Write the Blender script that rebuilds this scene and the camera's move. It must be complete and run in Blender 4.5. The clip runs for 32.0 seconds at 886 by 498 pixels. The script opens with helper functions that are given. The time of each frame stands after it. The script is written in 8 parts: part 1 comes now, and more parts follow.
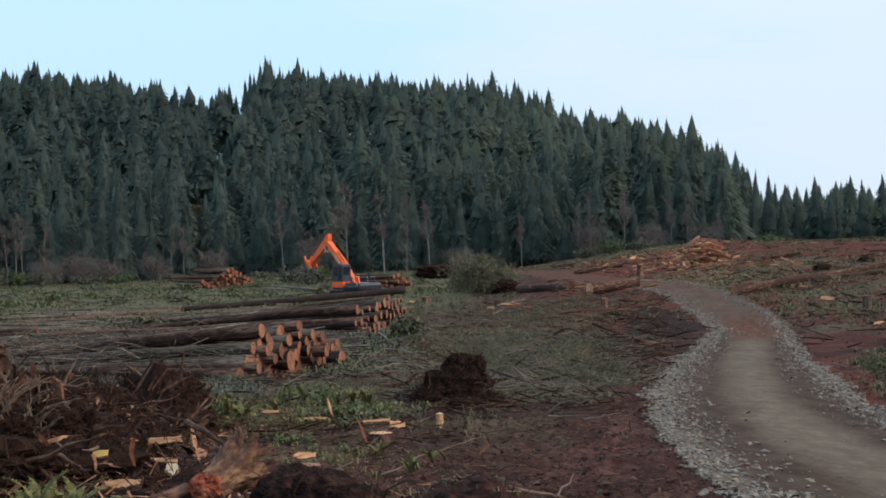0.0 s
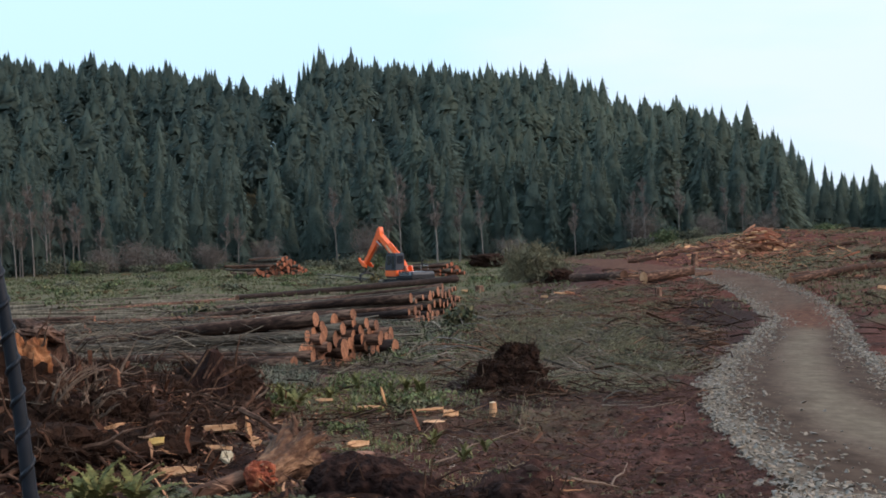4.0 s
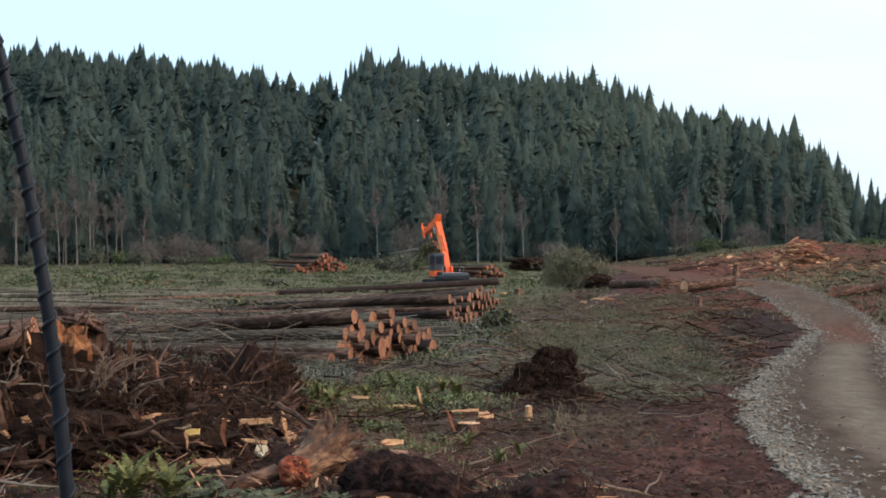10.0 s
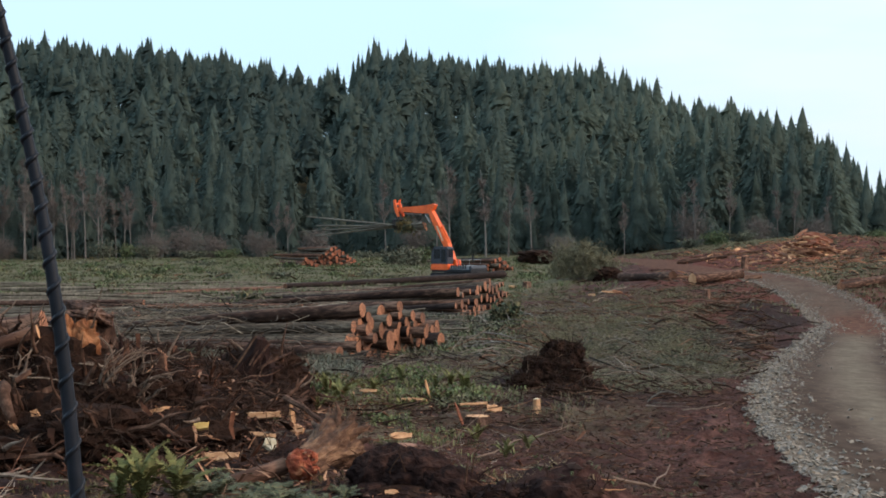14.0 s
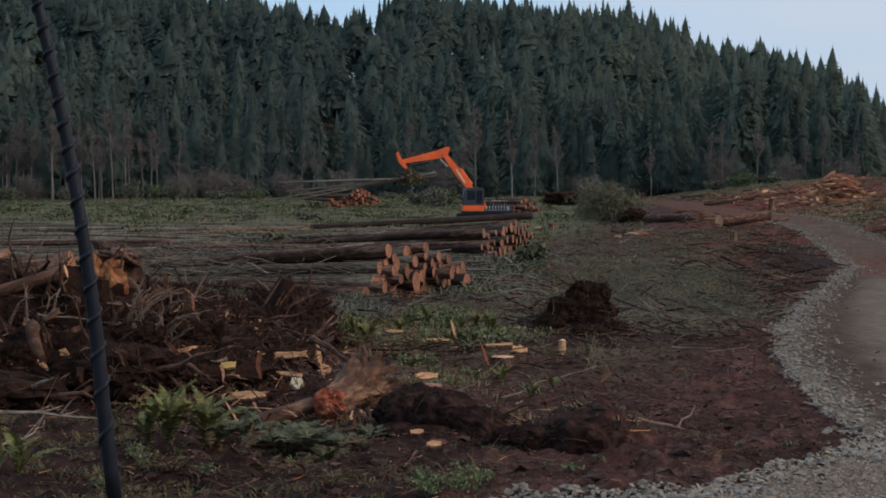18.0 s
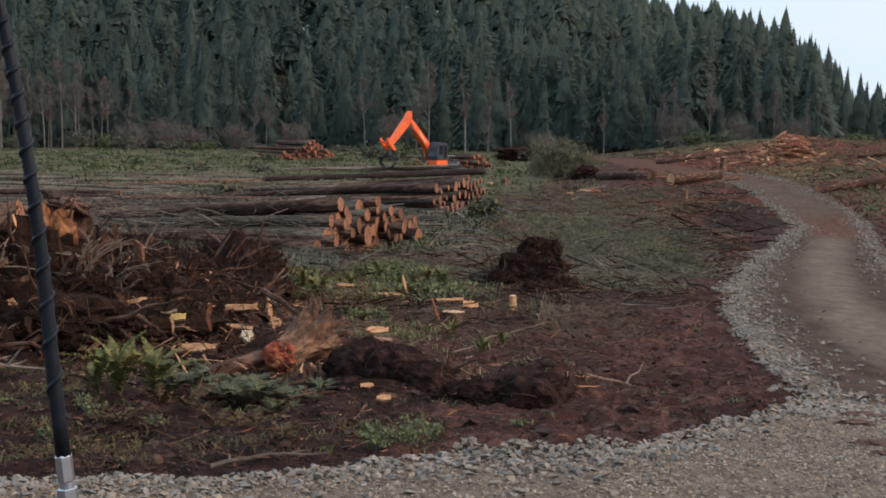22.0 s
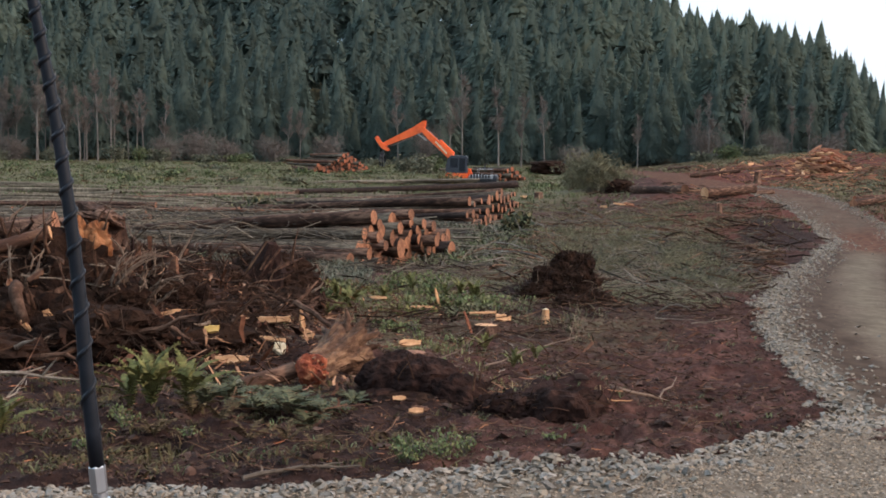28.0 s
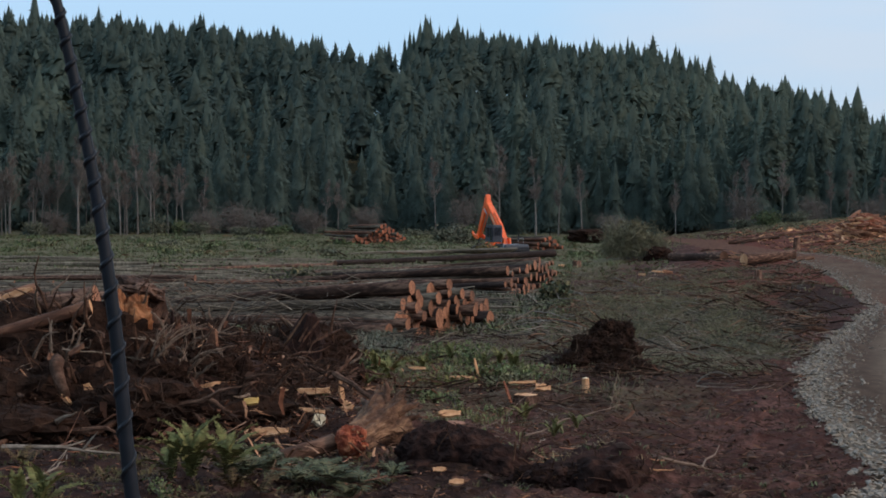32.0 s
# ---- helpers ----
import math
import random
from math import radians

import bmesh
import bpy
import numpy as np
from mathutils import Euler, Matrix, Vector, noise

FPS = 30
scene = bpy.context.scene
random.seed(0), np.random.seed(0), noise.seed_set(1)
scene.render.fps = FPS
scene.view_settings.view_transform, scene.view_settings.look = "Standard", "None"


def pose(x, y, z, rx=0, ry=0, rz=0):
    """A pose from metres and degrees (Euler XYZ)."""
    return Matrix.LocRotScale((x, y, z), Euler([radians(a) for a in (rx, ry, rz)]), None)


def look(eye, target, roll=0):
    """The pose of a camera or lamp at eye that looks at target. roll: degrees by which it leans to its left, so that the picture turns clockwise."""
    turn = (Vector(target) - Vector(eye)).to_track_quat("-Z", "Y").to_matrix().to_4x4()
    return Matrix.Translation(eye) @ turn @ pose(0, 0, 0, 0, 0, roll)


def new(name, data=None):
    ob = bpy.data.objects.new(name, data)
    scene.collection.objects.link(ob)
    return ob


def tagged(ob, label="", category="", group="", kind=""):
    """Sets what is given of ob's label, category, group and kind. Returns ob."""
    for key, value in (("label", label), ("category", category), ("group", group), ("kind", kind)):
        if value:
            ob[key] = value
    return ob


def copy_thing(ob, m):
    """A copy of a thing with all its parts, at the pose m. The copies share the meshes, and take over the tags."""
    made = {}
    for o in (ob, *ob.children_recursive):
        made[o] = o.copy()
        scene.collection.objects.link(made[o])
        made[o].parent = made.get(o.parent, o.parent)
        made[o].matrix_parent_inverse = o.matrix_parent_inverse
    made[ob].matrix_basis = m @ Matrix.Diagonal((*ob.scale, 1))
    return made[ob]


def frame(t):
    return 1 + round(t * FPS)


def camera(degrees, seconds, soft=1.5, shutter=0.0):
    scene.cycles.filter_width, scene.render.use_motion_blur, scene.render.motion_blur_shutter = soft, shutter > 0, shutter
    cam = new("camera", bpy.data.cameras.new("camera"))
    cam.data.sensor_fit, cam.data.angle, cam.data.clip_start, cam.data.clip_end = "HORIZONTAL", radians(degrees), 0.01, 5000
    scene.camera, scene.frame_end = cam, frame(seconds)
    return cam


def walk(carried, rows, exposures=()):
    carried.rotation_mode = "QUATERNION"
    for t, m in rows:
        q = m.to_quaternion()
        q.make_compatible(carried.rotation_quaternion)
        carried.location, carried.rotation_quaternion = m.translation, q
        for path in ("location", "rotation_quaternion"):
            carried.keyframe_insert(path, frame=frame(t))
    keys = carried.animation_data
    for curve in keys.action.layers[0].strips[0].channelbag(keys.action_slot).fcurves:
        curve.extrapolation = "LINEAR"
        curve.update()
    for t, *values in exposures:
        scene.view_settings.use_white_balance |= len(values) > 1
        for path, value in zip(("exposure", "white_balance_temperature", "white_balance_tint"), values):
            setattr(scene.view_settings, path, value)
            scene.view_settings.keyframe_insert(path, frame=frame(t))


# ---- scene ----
cam = camera(33.61, 32.0, soft=1.8)
CAMERA_ROWS = [
    (0.0, pose(0.0000, 0, 2.4, 89.909, 1.768, -3.939)),
    (0.5, pose(0.0000, 0, 2.4, 89.860, 1.700, -3.937)),
    (1.0, pose(0.0000, 0, 2.4, 89.627, 1.478, -4.184)),
    (1.5, pose(0.0000, 0, 2.4, 89.567, 1.384, -4.052)),
    (2.0, pose(0.0000, 0, 2.4, 89.221, 1.180, -3.497)),
    (2.5, pose(0.0000, 0, 2.4, 89.431, 1.519, -2.652)),
    (3.0, pose(0.0000, 0, 2.4, 89.468, 1.640, -2.310)),
    (3.5, pose(0.0000, 0, 2.4, 89.579, 1.700, -2.136)),
    (5.5, pose(0.0000, 0, 2.4, 89.214, 2.026, -0.874)),
    (6.0, pose(0.0000, 0, 2.4, 89.168, 2.040, -0.765)),
    (6.5, pose(0.0000, 0, 2.4, 89.275, 1.934, -0.962)),
    (7.0, pose(-0.0130, 0, 2.4, 90.529, 0.936, 1.044)),
    (7.5, pose(-0.0050, 0, 2.4, 88.996, -0.053, 3.349)),
    (8.0, pose(-0.0013, 0, 2.4, 89.268, 0.204, 0.665)),
    (8.5, pose(0.0000, 0, 2.4, 89.197, -0.216, -0.686)),
    (9.0, pose(0.0000, 0, 2.4, 89.683, -0.159, -0.690)),
    (9.5, pose(0.0000, 0, 2.4, 89.550, -0.195, -0.458)),
    (10.0, pose(0.0000, 0, 2.4, 89.611, -0.109, -0.252)),
    (10.5, pose(0.0000, 0, 2.4, 89.805, -0.036, -0.108)),
    (11.0, pose(0.0000, 0, 2.4, 89.880, -0.074, -0.147)),
    (11.5, pose(0.0000, 0, 2.4, 89.888, -0.071, -0.165)),
    (12.0, pose(0.0000, 0, 2.4, 89.884, -0.115, -0.189)),
    (12.5, pose(0.0000, 0, 2.4, 89.876, -0.077, -0.156)),
    (13.0, pose(0.0000, 0, 2.4, 89.870, -0.000, -0.000)),
    (13.5, pose(0.0000, 0, 2.4, 89.652, 0.039, 0.128)),
    (15.5, pose(0.0000, 0, 2.4, 88.294, -0.142, -0.408)),
    (16.0, pose(0.0000, 0, 2.4, 87.916, -0.149, -0.432)),
    (16.5, pose(0.0000, 0, 2.4, 87.828, -0.194, -0.415)),
    (17.0, pose(0.0000, 0, 2.4, 87.865, -0.233, 0.190)),
    (17.5, pose(0.0000, 0, 2.4, 86.716, -0.153, 1.437)),
    (18.0, pose(0.0000, 0, 2.4, 87.039, -0.104, 1.076)),
    (18.5, pose(0.0000, 0, 2.4, 86.930, -0.513, 1.224)),
    (19.0, pose(0.0000, 0, 2.4, 87.022, -0.467, 1.899)),
    (19.5, pose(0.0000, 0, 2.4, 87.186, -0.323, 1.344)),
    (20.0, pose(0.0000, 0, 2.4, 87.291, -0.313, 1.007)),
    (20.5, pose(0.0000, 0, 2.4, 87.254, -0.367, 0.784)),
    (21.0, pose(0.0000, 0, 2.4, 86.434, -0.649, -0.144)),
    (21.5, pose(0.0000, 0, 2.4, 85.753, -0.894, -0.690)),
    (22.0, pose(0.0000, 0, 2.4, 85.286, -1.003, -0.741)),
    (22.5, pose(0.0000, 0, 2.4, 85.144, -1.154, -1.255)),
    (23.0, pose(0.0000, 0, 2.4, 84.972, -1.258, -1.391)),
    (23.5, pose(0.0000, 0, 2.4, 84.760, -1.328, -1.475)),
    (24.0, pose(0.0000, 0, 2.4, 84.745, -1.223, -1.319)),
    (24.5, pose(0.0000, 0, 2.4, 84.780, -1.239, -1.394)),
    (26.5, pose(0.0000, 0, 2.4, 84.644, -1.230, -1.215)),
    (27.0, pose(0.0000, 0, 2.4, 84.677, -1.215, -1.008)),
    (27.5, pose(0.0000, 0, 2.4, 84.499, -1.209, -0.533)),
    (28.0, pose(0.0000, 0, 2.4, 85.775, -1.134, 0.556)),
    (28.5, pose(0.0000, 0, 2.4, 86.789, -0.255, 1.436)),
    (29.0, pose(0.0000, 0, 2.4, 87.041, -0.540, 1.880)),
    (29.5, pose(0.0000, 0, 2.4, 87.148, -0.898, 2.450)),
    (30.0, pose(0.0000, 0, 2.4, 87.312, -0.941, 2.128)),
    (30.5, pose(0.0000, 0, 2.4, 87.727, -0.642, 2.187)),
    (31.0, pose(0.0000, 0, 2.4, 87.904, -0.621, 2.004)),
    (31.5, pose(0.0000, 0, 2.4, 88.236, -0.494, 1.869)),
    (32.0, pose(0.0000, 0, 2.4, 88.483, -0.406, 2.012)),]
EXPOSURES = [(0.0, 0.25, 6100, 19), (3.0, 0.40, 6150, 19), (7.5, 0.44, 6150, 19), (9.0, 0.56, 6300, 18), (13.0, 0.58, 6350, 17), (14.5, 0.30, 6250, 18), (16.0, -0.12, 6050, 19), (18.0, -0.20, 6100, 21), (19.0, -0.20, 6150, 22), (21.0, -0.18, 6250, 22), (22.0, 0.32, 6400, 22), (23.0, 0.60, 6450, 22), (27.0, 0.72, 6550, 23), (28.0, 0.68, 6500, 22), (29.0, 0.30, 6300, 20), (30.0, 0.15, 6200, 19), (31.0, -0.08, 6100, 19), (32.0, -0.06, 6000, 18)]
walk(cam, CAMERA_ROWS, EXPOSURES)

# ---- world and sun ----
SUN_AZ, SUN_EL = 104.0, 30.0        # degrees clockwise from +y, and above the horizon
world = bpy.data.worlds.new("world")
scene.world = world
world.use_nodes = True
wn, wl = world.node_tree.nodes, world.node_tree.links
sky = wn.new("ShaderNodeTexSky")
sky.sky_type, sky.sun_disc = "NISHITA", False
sky.sun_elevation, sky.sun_rotation = radians(SUN_EL), radians(SUN_AZ)
sky_gain = wn.new("ShaderNodeVectorMath")
sky_gain.operation = "SCALE"
sky_gain.inputs["Scale"].default_value = 0.12
wl.new(sky.outputs[0], sky_gain.inputs[0])
wco = wn.new("ShaderNodeTexCoord")
wmap = wn.new("ShaderNodeMapping")
wmap.inputs["Scale"].default_value = (1.0, 1.0, 4.5)
wmap.inputs["Location"].default_value = (0.25, 0.1, 0.35)
wl.new(wco.outputs["Generated"], wmap.inputs[0])
cloud = wn.new("ShaderNodeTexNoise")
cloud.inputs["Scale"].default_value, cloud.inputs["Detail"].default_value, cloud.inputs["Roughness"].default_value = 2.6, 5.0, 0.5
wl.new(wmap.outputs[0], cloud.inputs["Vector"])
# thin blue gaps to the left, a grey-white veil to the right, brighter towards the zenith
wsep = wn.new("ShaderNodeSeparateXYZ")
wl.new(wco.outputs["Generated"], wsep.inputs[0])
drift = wn.new("ShaderNodeMath")
drift.operation = "MULTIPLY_ADD"
drift.inputs[1].default_value = 0.55
wl.new(wsep.outputs["X"], drift.inputs[0])
wl.new(cloud.outputs["Fac"], drift.inputs[2])
wramp = wn.new("ShaderNodeValToRGB")
wramp.color_ramp.elements[0].position, wramp.color_ramp.elements[1].position = 0.40, 0.66
wramp.color_ramp.elements[0].color = (0.51, 0.75, 0.89, 1)
wramp.color_ramp.elements[1].color = (0.645, 0.765, 0.81, 1)
wl.new(drift.outputs[0], wramp.inputs[0])
zen = wn.new("ShaderNodeMapRange")
zen.inputs["From Min"].default_value, zen.inputs["From Max"].default_value = 0.08, 0.75
zen.inputs["To Min"].default_value, zen.inputs["To Max"].default_value = 1.0, 1.4
wl.new(wsep.outputs["Z"], zen.inputs["Value"])
veil = wn.new("ShaderNodeVectorMath")
veil.operation = "SCALE"
wl.new(wramp.outputs[0], veil.inputs[0])
wl.new(zen.outputs[0], veil.inputs["Scale"])
wmix = wn.new("ShaderNodeMixRGB")
wmix.inputs["Fac"].default_value = 0.88
wl.new(sky_gain.outputs[0], wmix.inputs["Color1"])
wl.new(veil.outputs[0], wmix.inputs["Color2"])
wl.new(wmix.outputs[0], wn["Background"].inputs["Color"])
wn["Background"].inputs["Strength"].default_value = 1.0
sun = new("sun", bpy.data.lights.new("sun", "SUN"))
sun.data.energy, sun.data.angle, sun.data.color = 2.0, radians(11), (1.0, 0.83, 0.64)
sun_dir = Vector((math.sin(radians(SUN_AZ)) * math.cos(radians(SUN_EL)), math.cos(radians(SUN_AZ)) * math.cos(radians(SUN_EL)), math.sin(radians(SUN_EL))))
sun.matrix_world = look(sun_dir * 60, (0, 0, 0))

# ---- materials ----
def mat(name, cols, scale=6.0, rough=0.85, bump=0.3, stretch=(1, 1, 1), coarse=0.12, vary=None, amount=0.35, tone=None, metal=0.0, spec=0.3, dist=0.02):
    """A surface whose colours run through cols by noise at two scales. vary: 'object' or 'island' for a random tone; tone: a second colour mixed in by the mesh's tone attribute."""
    m = bpy.data.materials.new(name)
    m.use_nodes = True
    n, l = m.node_tree.nodes, m.node_tree.links
    bsdf = n["Principled BSDF"]
    bsdf.inputs["Roughness"].default_value, bsdf.inputs["Metallic"].default_value = rough, metal
    bsdf.inputs["Specular IOR Level"].default_value = spec
    co = n.new("ShaderNodeTexCoord")
    mp = n.new("ShaderNodeMapping")
    mp.inputs["Scale"].default_value = stretch
    l.new(co.outputs["Object"], mp.inputs[0])
    fine, broad = n.new("ShaderNodeTexNoise"), n.new("ShaderNodeTexNoise")
    fine.inputs["Scale"].default_value, fine.inputs["Detail"].default_value = scale, 6
    broad.inputs["Scale"].default_value, broad.inputs["Detail"].default_value = scale * coarse, 3
    for t in (fine, broad):
        t.inputs["Roughness"].default_value = 0.62
        l.new(mp.outputs[0], t.inputs["Vector"])
    add = n.new("ShaderNodeMath")
    add.operation = "MULTIPLY_ADD"
    add.inputs[1].default_value = 0.55
    l.new(fine.outputs["Fac"], add.inputs[0])
    half = n.new("ShaderNodeMath")
    half.operation = "MULTIPLY"
    half.inputs[1].default_value = 0.45
    l.new(broad.outputs["Fac"], half.inputs[0])
    l.new(half.outputs[0], add.inputs[2])
    ramp = n.new("ShaderNodeValToRGB")
    els = ramp.color_ramp.elements
    while len(els) < len(cols):
        els.new(0.5)
    for k, c in enumerate(cols):
        els[k].position = 0.34 + 0.32 * k / max(1, len(cols) - 1)
        els[k].color = (*c, 1)
    l.new(add.outputs[0], ramp.inputs[0])
    out = ramp.outputs[0]
    if tone:
        at = n.new("ShaderNodeAttribute")
        at.attribute_name = "tone"
        mx = n.new("ShaderNodeMixRGB")
        mx.inputs["Color2"].default_value = (*tone, 1)
        l.new(at.outputs["Fac"], mx.inputs["Fac"])
        l.new(out, mx.inputs["Color1"])
        out = mx.outputs[0]
    if vary:
        src = n.new("ShaderNodeObjectInfo").outputs["Random"] if vary == "object" else n.new("ShaderNodeNewGeometry").outputs["Random Per Island"]
        mr = n.new("ShaderNodeMapRange")
        mr.inputs["To Min"].default_value, mr.inputs["To Max"].default_value = 1 - amount, 1 + amount
        l.new(src, mr.inputs["Value"])
        sc = n.new("ShaderNodeVectorMath")
        sc.operation = "SCALE"
        l.new(out, sc.inputs[0])
        l.new(mr.outputs[0], sc.inputs["Scale"])
        out = sc.outputs[0]
    l.new(out, bsdf.inputs["Base Color"])
    if bump:
        bp = n.new("ShaderNodeBump")
        bp.inputs["Strength"].default_value, bp.inputs["Distance"].default_value = bump, dist
        l.new(fine.outputs["Fac"], bp.inputs["Height"])
        l.new(bp.outputs[0], bsdf.inputs["Normal"])
    return m


BARK = mat("bark", [(0.0114, 0.0058, 0.0045), (0.0570, 0.0288, 0.0188), (0.2531, 0.1387, 0.0911)], 11, 0.92, 0.8, (1, 1, 0.25), vary="object", dist=0.03, spec=0.15)
DARK_BARK = mat("dark_bark", [(0.0063, 0.0039, 0.0034), (0.0189, 0.0116, 0.0096), (0.0560, 0.0375, 0.0304)], 11, 0.92, 0.8, (1, 1, 0.25), vary="object", dist=0.03, spec=0.15)
BARK_GREY = mat("grey_bark", [(0.0135, 0.0092, 0.0064), (0.0624, 0.0451, 0.0308), (0.2079, 0.1567, 0.1094)], 11, 0.92, 0.7, (1, 1, 0.22), vary="object", dist=0.03, spec=0.15)
LOG_GREY = mat("weathered_grey_bark", [(0.0299, 0.0217, 0.0138), (0.0935, 0.0709, 0.0473), (0.2020, 0.1574, 0.1097)], 9, 0.92, 0.6, (1, 1, 0.15), vary="object", amount=0.3, dist=0.02)
BARK_RED = mat("red_bark", [(0.0260, 0.0110, 0.0069), (0.1003, 0.0420, 0.0232), (0.2596, 0.1200, 0.0645)], 11, 0.9, 0.7, (1, 1, 0.25), vary="object", dist=0.03)
CUT = mat("cut_wood", [(0.0808, 0.0296, 0.0151), (0.1900, 0.0766, 0.0378), (0.3610, 0.1653, 0.0840)], 14, 0.75, 0.25, coarse=0.3, vary="object", amount=0.38, dist=0.008)
CUT_RED = mat("red_cut_wood", [(0.11, 0.032, 0.015), (0.24, 0.074, 0.035), (0.40, 0.15, 0.075)], 14, 0.75, 0.25, coarse=0.3, vary="object", amount=0.25, dist=0.008)
FRESH = mat("fresh_wood", [(0.28, 0.12, 0.05), (0.50, 0.25, 0.115), (0.66, 0.39, 0.21)], 10, 0.7, 0.3, (1, 1, 0.3), vary="object", amount=0.15, dist=0.01)
PALE = mat("pale_wood", [(0.5100, 0.3690, 0.2106), (0.6375, 0.4920, 0.3120), (0.6970, 0.5904, 0.4290)], 12, 0.7, 0.25, vary="object", amount=0.1, dist=0.008)
ROTTEN = mat("rotten_red_wood", [(0.07, 0.014, 0.007), (0.24, 0.05, 0.020), (0.46, 0.16, 0.07)], 11, 0.85, 0.8, coarse=0.35, dist=0.04)
ROOT = mat("root_bark", [(0.0253, 0.0133, 0.0089), (0.0695, 0.0354, 0.0227), (0.1518, 0.0830, 0.0544)], 12, 0.95, 0.9, vary="island", amount=0.4, dist=0.03, spec=0.06)
ROOT_GREY = mat("grey_root", [(0.0600, 0.0370, 0.0250), (0.1250, 0.0800, 0.0540), (0.2300, 0.1560, 0.1080)], 14, 0.92, 0.5, vary="island", amount=0.4, dist=0.015)
DARK_ROOT = mat("dark_red_root", [(0.0076, 0.0045, 0.0040), (0.0219, 0.0111, 0.0089), (0.0548, 0.0269, 0.0195)], 9, 1.0, 1.0, (1, 1, 0.5), coarse=0.3, dist=0.05, spec=0.08)
CLOD = mat("dark_soil_clod", [(0.0080, 0.0042, 0.0031), (0.0208, 0.0104, 0.0069), (0.0436, 0.0230, 0.0149)], 7, 1.0, 1.0, coarse=0.2, dist=0.06, spec=0.06)
STICK = mat("dead_sticks", [(0.0397, 0.0198, 0.0119), (0.1020, 0.0536, 0.0316), (0.2267, 0.1278, 0.0777)], 5, 0.9, 0.2, vary="island", amount=0.65, dist=0.005, tone=(0.0250, 0.0116, 0.0073), spec=0.06)
SPLINT = mat("splinters", [(0.2006, 0.0800, 0.0378), (0.3410, 0.1520, 0.0757), (0.4814, 0.2560, 0.1376)], 6, 0.85, 0.2, vary="island", amount=0.4, dist=0.005, tone=(0.2006, 0.0680, 0.0310))
GRASS = mat("field_weeds", [(0.0425, 0.0593, 0.0265), (0.0751, 0.0999, 0.0438), (0.1182, 0.1438, 0.0676)], 0.8, 0.9, 0.0, coarse=0.25, vary="island", amount=0.45, tone=(0.0979, 0.0804, 0.0438), spec=0.15)
LEAF = mat("green_leaves", [(0.0549, 0.0736, 0.0292), (0.1039, 0.1334, 0.0540), (0.1715, 0.2024, 0.0918)], 3, 0.75, 0.0, vary="island", amount=0.4, tone=(0.2022, 0.1710, 0.0784), spec=0.15)
FERN = mat("fern_leaves", [(0.0555, 0.0595, 0.0197), (0.1040, 0.1074, 0.0363), (0.1691, 0.1694, 0.0617)], 4, 0.75, 0.0, vary="island", amount=0.35, tone=(0.1370, 0.0927, 0.0331), spec=0.15)
BOUGH = mat("cut_boughs", [(0.0230, 0.0330, 0.0170), (0.0460, 0.0600, 0.0320), (0.0820, 0.0960, 0.0530)], 4, 0.8, 0.0, vary="island", amount=0.55, tone=(0.1420, 0.0893, 0.0303))
CONIFER = mat("conifer_needles", [(0.0303, 0.0448, 0.0448), (0.0539, 0.0773, 0.0712), (0.0831, 0.1121, 0.0975)], 1.2, 1.0, 0.15, coarse=0.16, vary="island", amount=0.20, tone=(0.1101, 0.1346, 0.1028), spec=0.05, dist=0.3)
def let_through(m, share):
    """Light passes through thin leaves."""
    n, l = m.node_tree.nodes, m.node_tree.links
    bsdf, tr, mx = n["Principled BSDF"], n.new("ShaderNodeBsdfTranslucent"), n.new("ShaderNodeMixShader")
    l.new(bsdf.inputs["Base Color"].links[0].from_socket, tr.inputs["Color"])
    mx.inputs["Fac"].default_value = share
    l.new(bsdf.outputs[0], mx.inputs[1])
    l.new(tr.outputs[0], mx.inputs[2])
    l.new(mx.outputs[0], n["Material Output"].inputs["Surface"])


let_through(CONIFER, 0.45)
BRUSH = mat("dry_brush", [(0.062, 0.056, 0.032), (0.125, 0.112, 0.066), (0.20, 0.178, 0.112)], 3, 0.9, 0.0, vary="island", amount=0.5, tone=(0.12, 0.105, 0.058))
TRUNK = mat("tree_trunk", [(0.030, 0.025, 0.022), (0.06, 0.052, 0.046), (0.10, 0.09, 0.08)], 3, 0.95, 0.4, (1, 1, 0.2), vary="object", amount=0.3)
ALDER = mat("alder_bark", [(0.075, 0.064, 0.056), (0.14, 0.122, 0.108), (0.24, 0.215, 0.19)], 2, 0.9, 0.2, (1, 1, 0.4), vary="object", amount=0.3)
ALDER_TWIG = mat("alder_twigs", [(0.0780, 0.0611, 0.0520), (0.1300, 0.1040, 0.0884), (0.1950, 0.1586, 0.1352)], 2, 0.95, 0.0, vary="island", amount=0.3)
STONE = mat("crushed_rock", [(0.0916, 0.0783, 0.0649), (0.1688, 0.1463, 0.1228), (0.2797, 0.2447, 0.2075)], 14, 0.9, 0.5, vary="island", amount=0.22, tone=(0.2315, 0.1747, 0.1211), dist=0.01)
ROAD_CHIP = mat("road_chips", [(0.1060, 0.0830, 0.0632), (0.1908, 0.1520, 0.1172), (0.2968, 0.2430, 0.1906)], 14, 0.92, 0.3, vary="island", amount=0.6, tone=(0.2226, 0.1500, 0.0930), dist=0.006)
STONE_PIECE = mat("crushed_rock_piece", [(0.0933, 0.0801, 0.0670), (0.1679, 0.1451, 0.1222), (0.2705, 0.2367, 0.2009)], 14, 0.9, 0.5, vary="object", amount=0.35, dist=0.01)
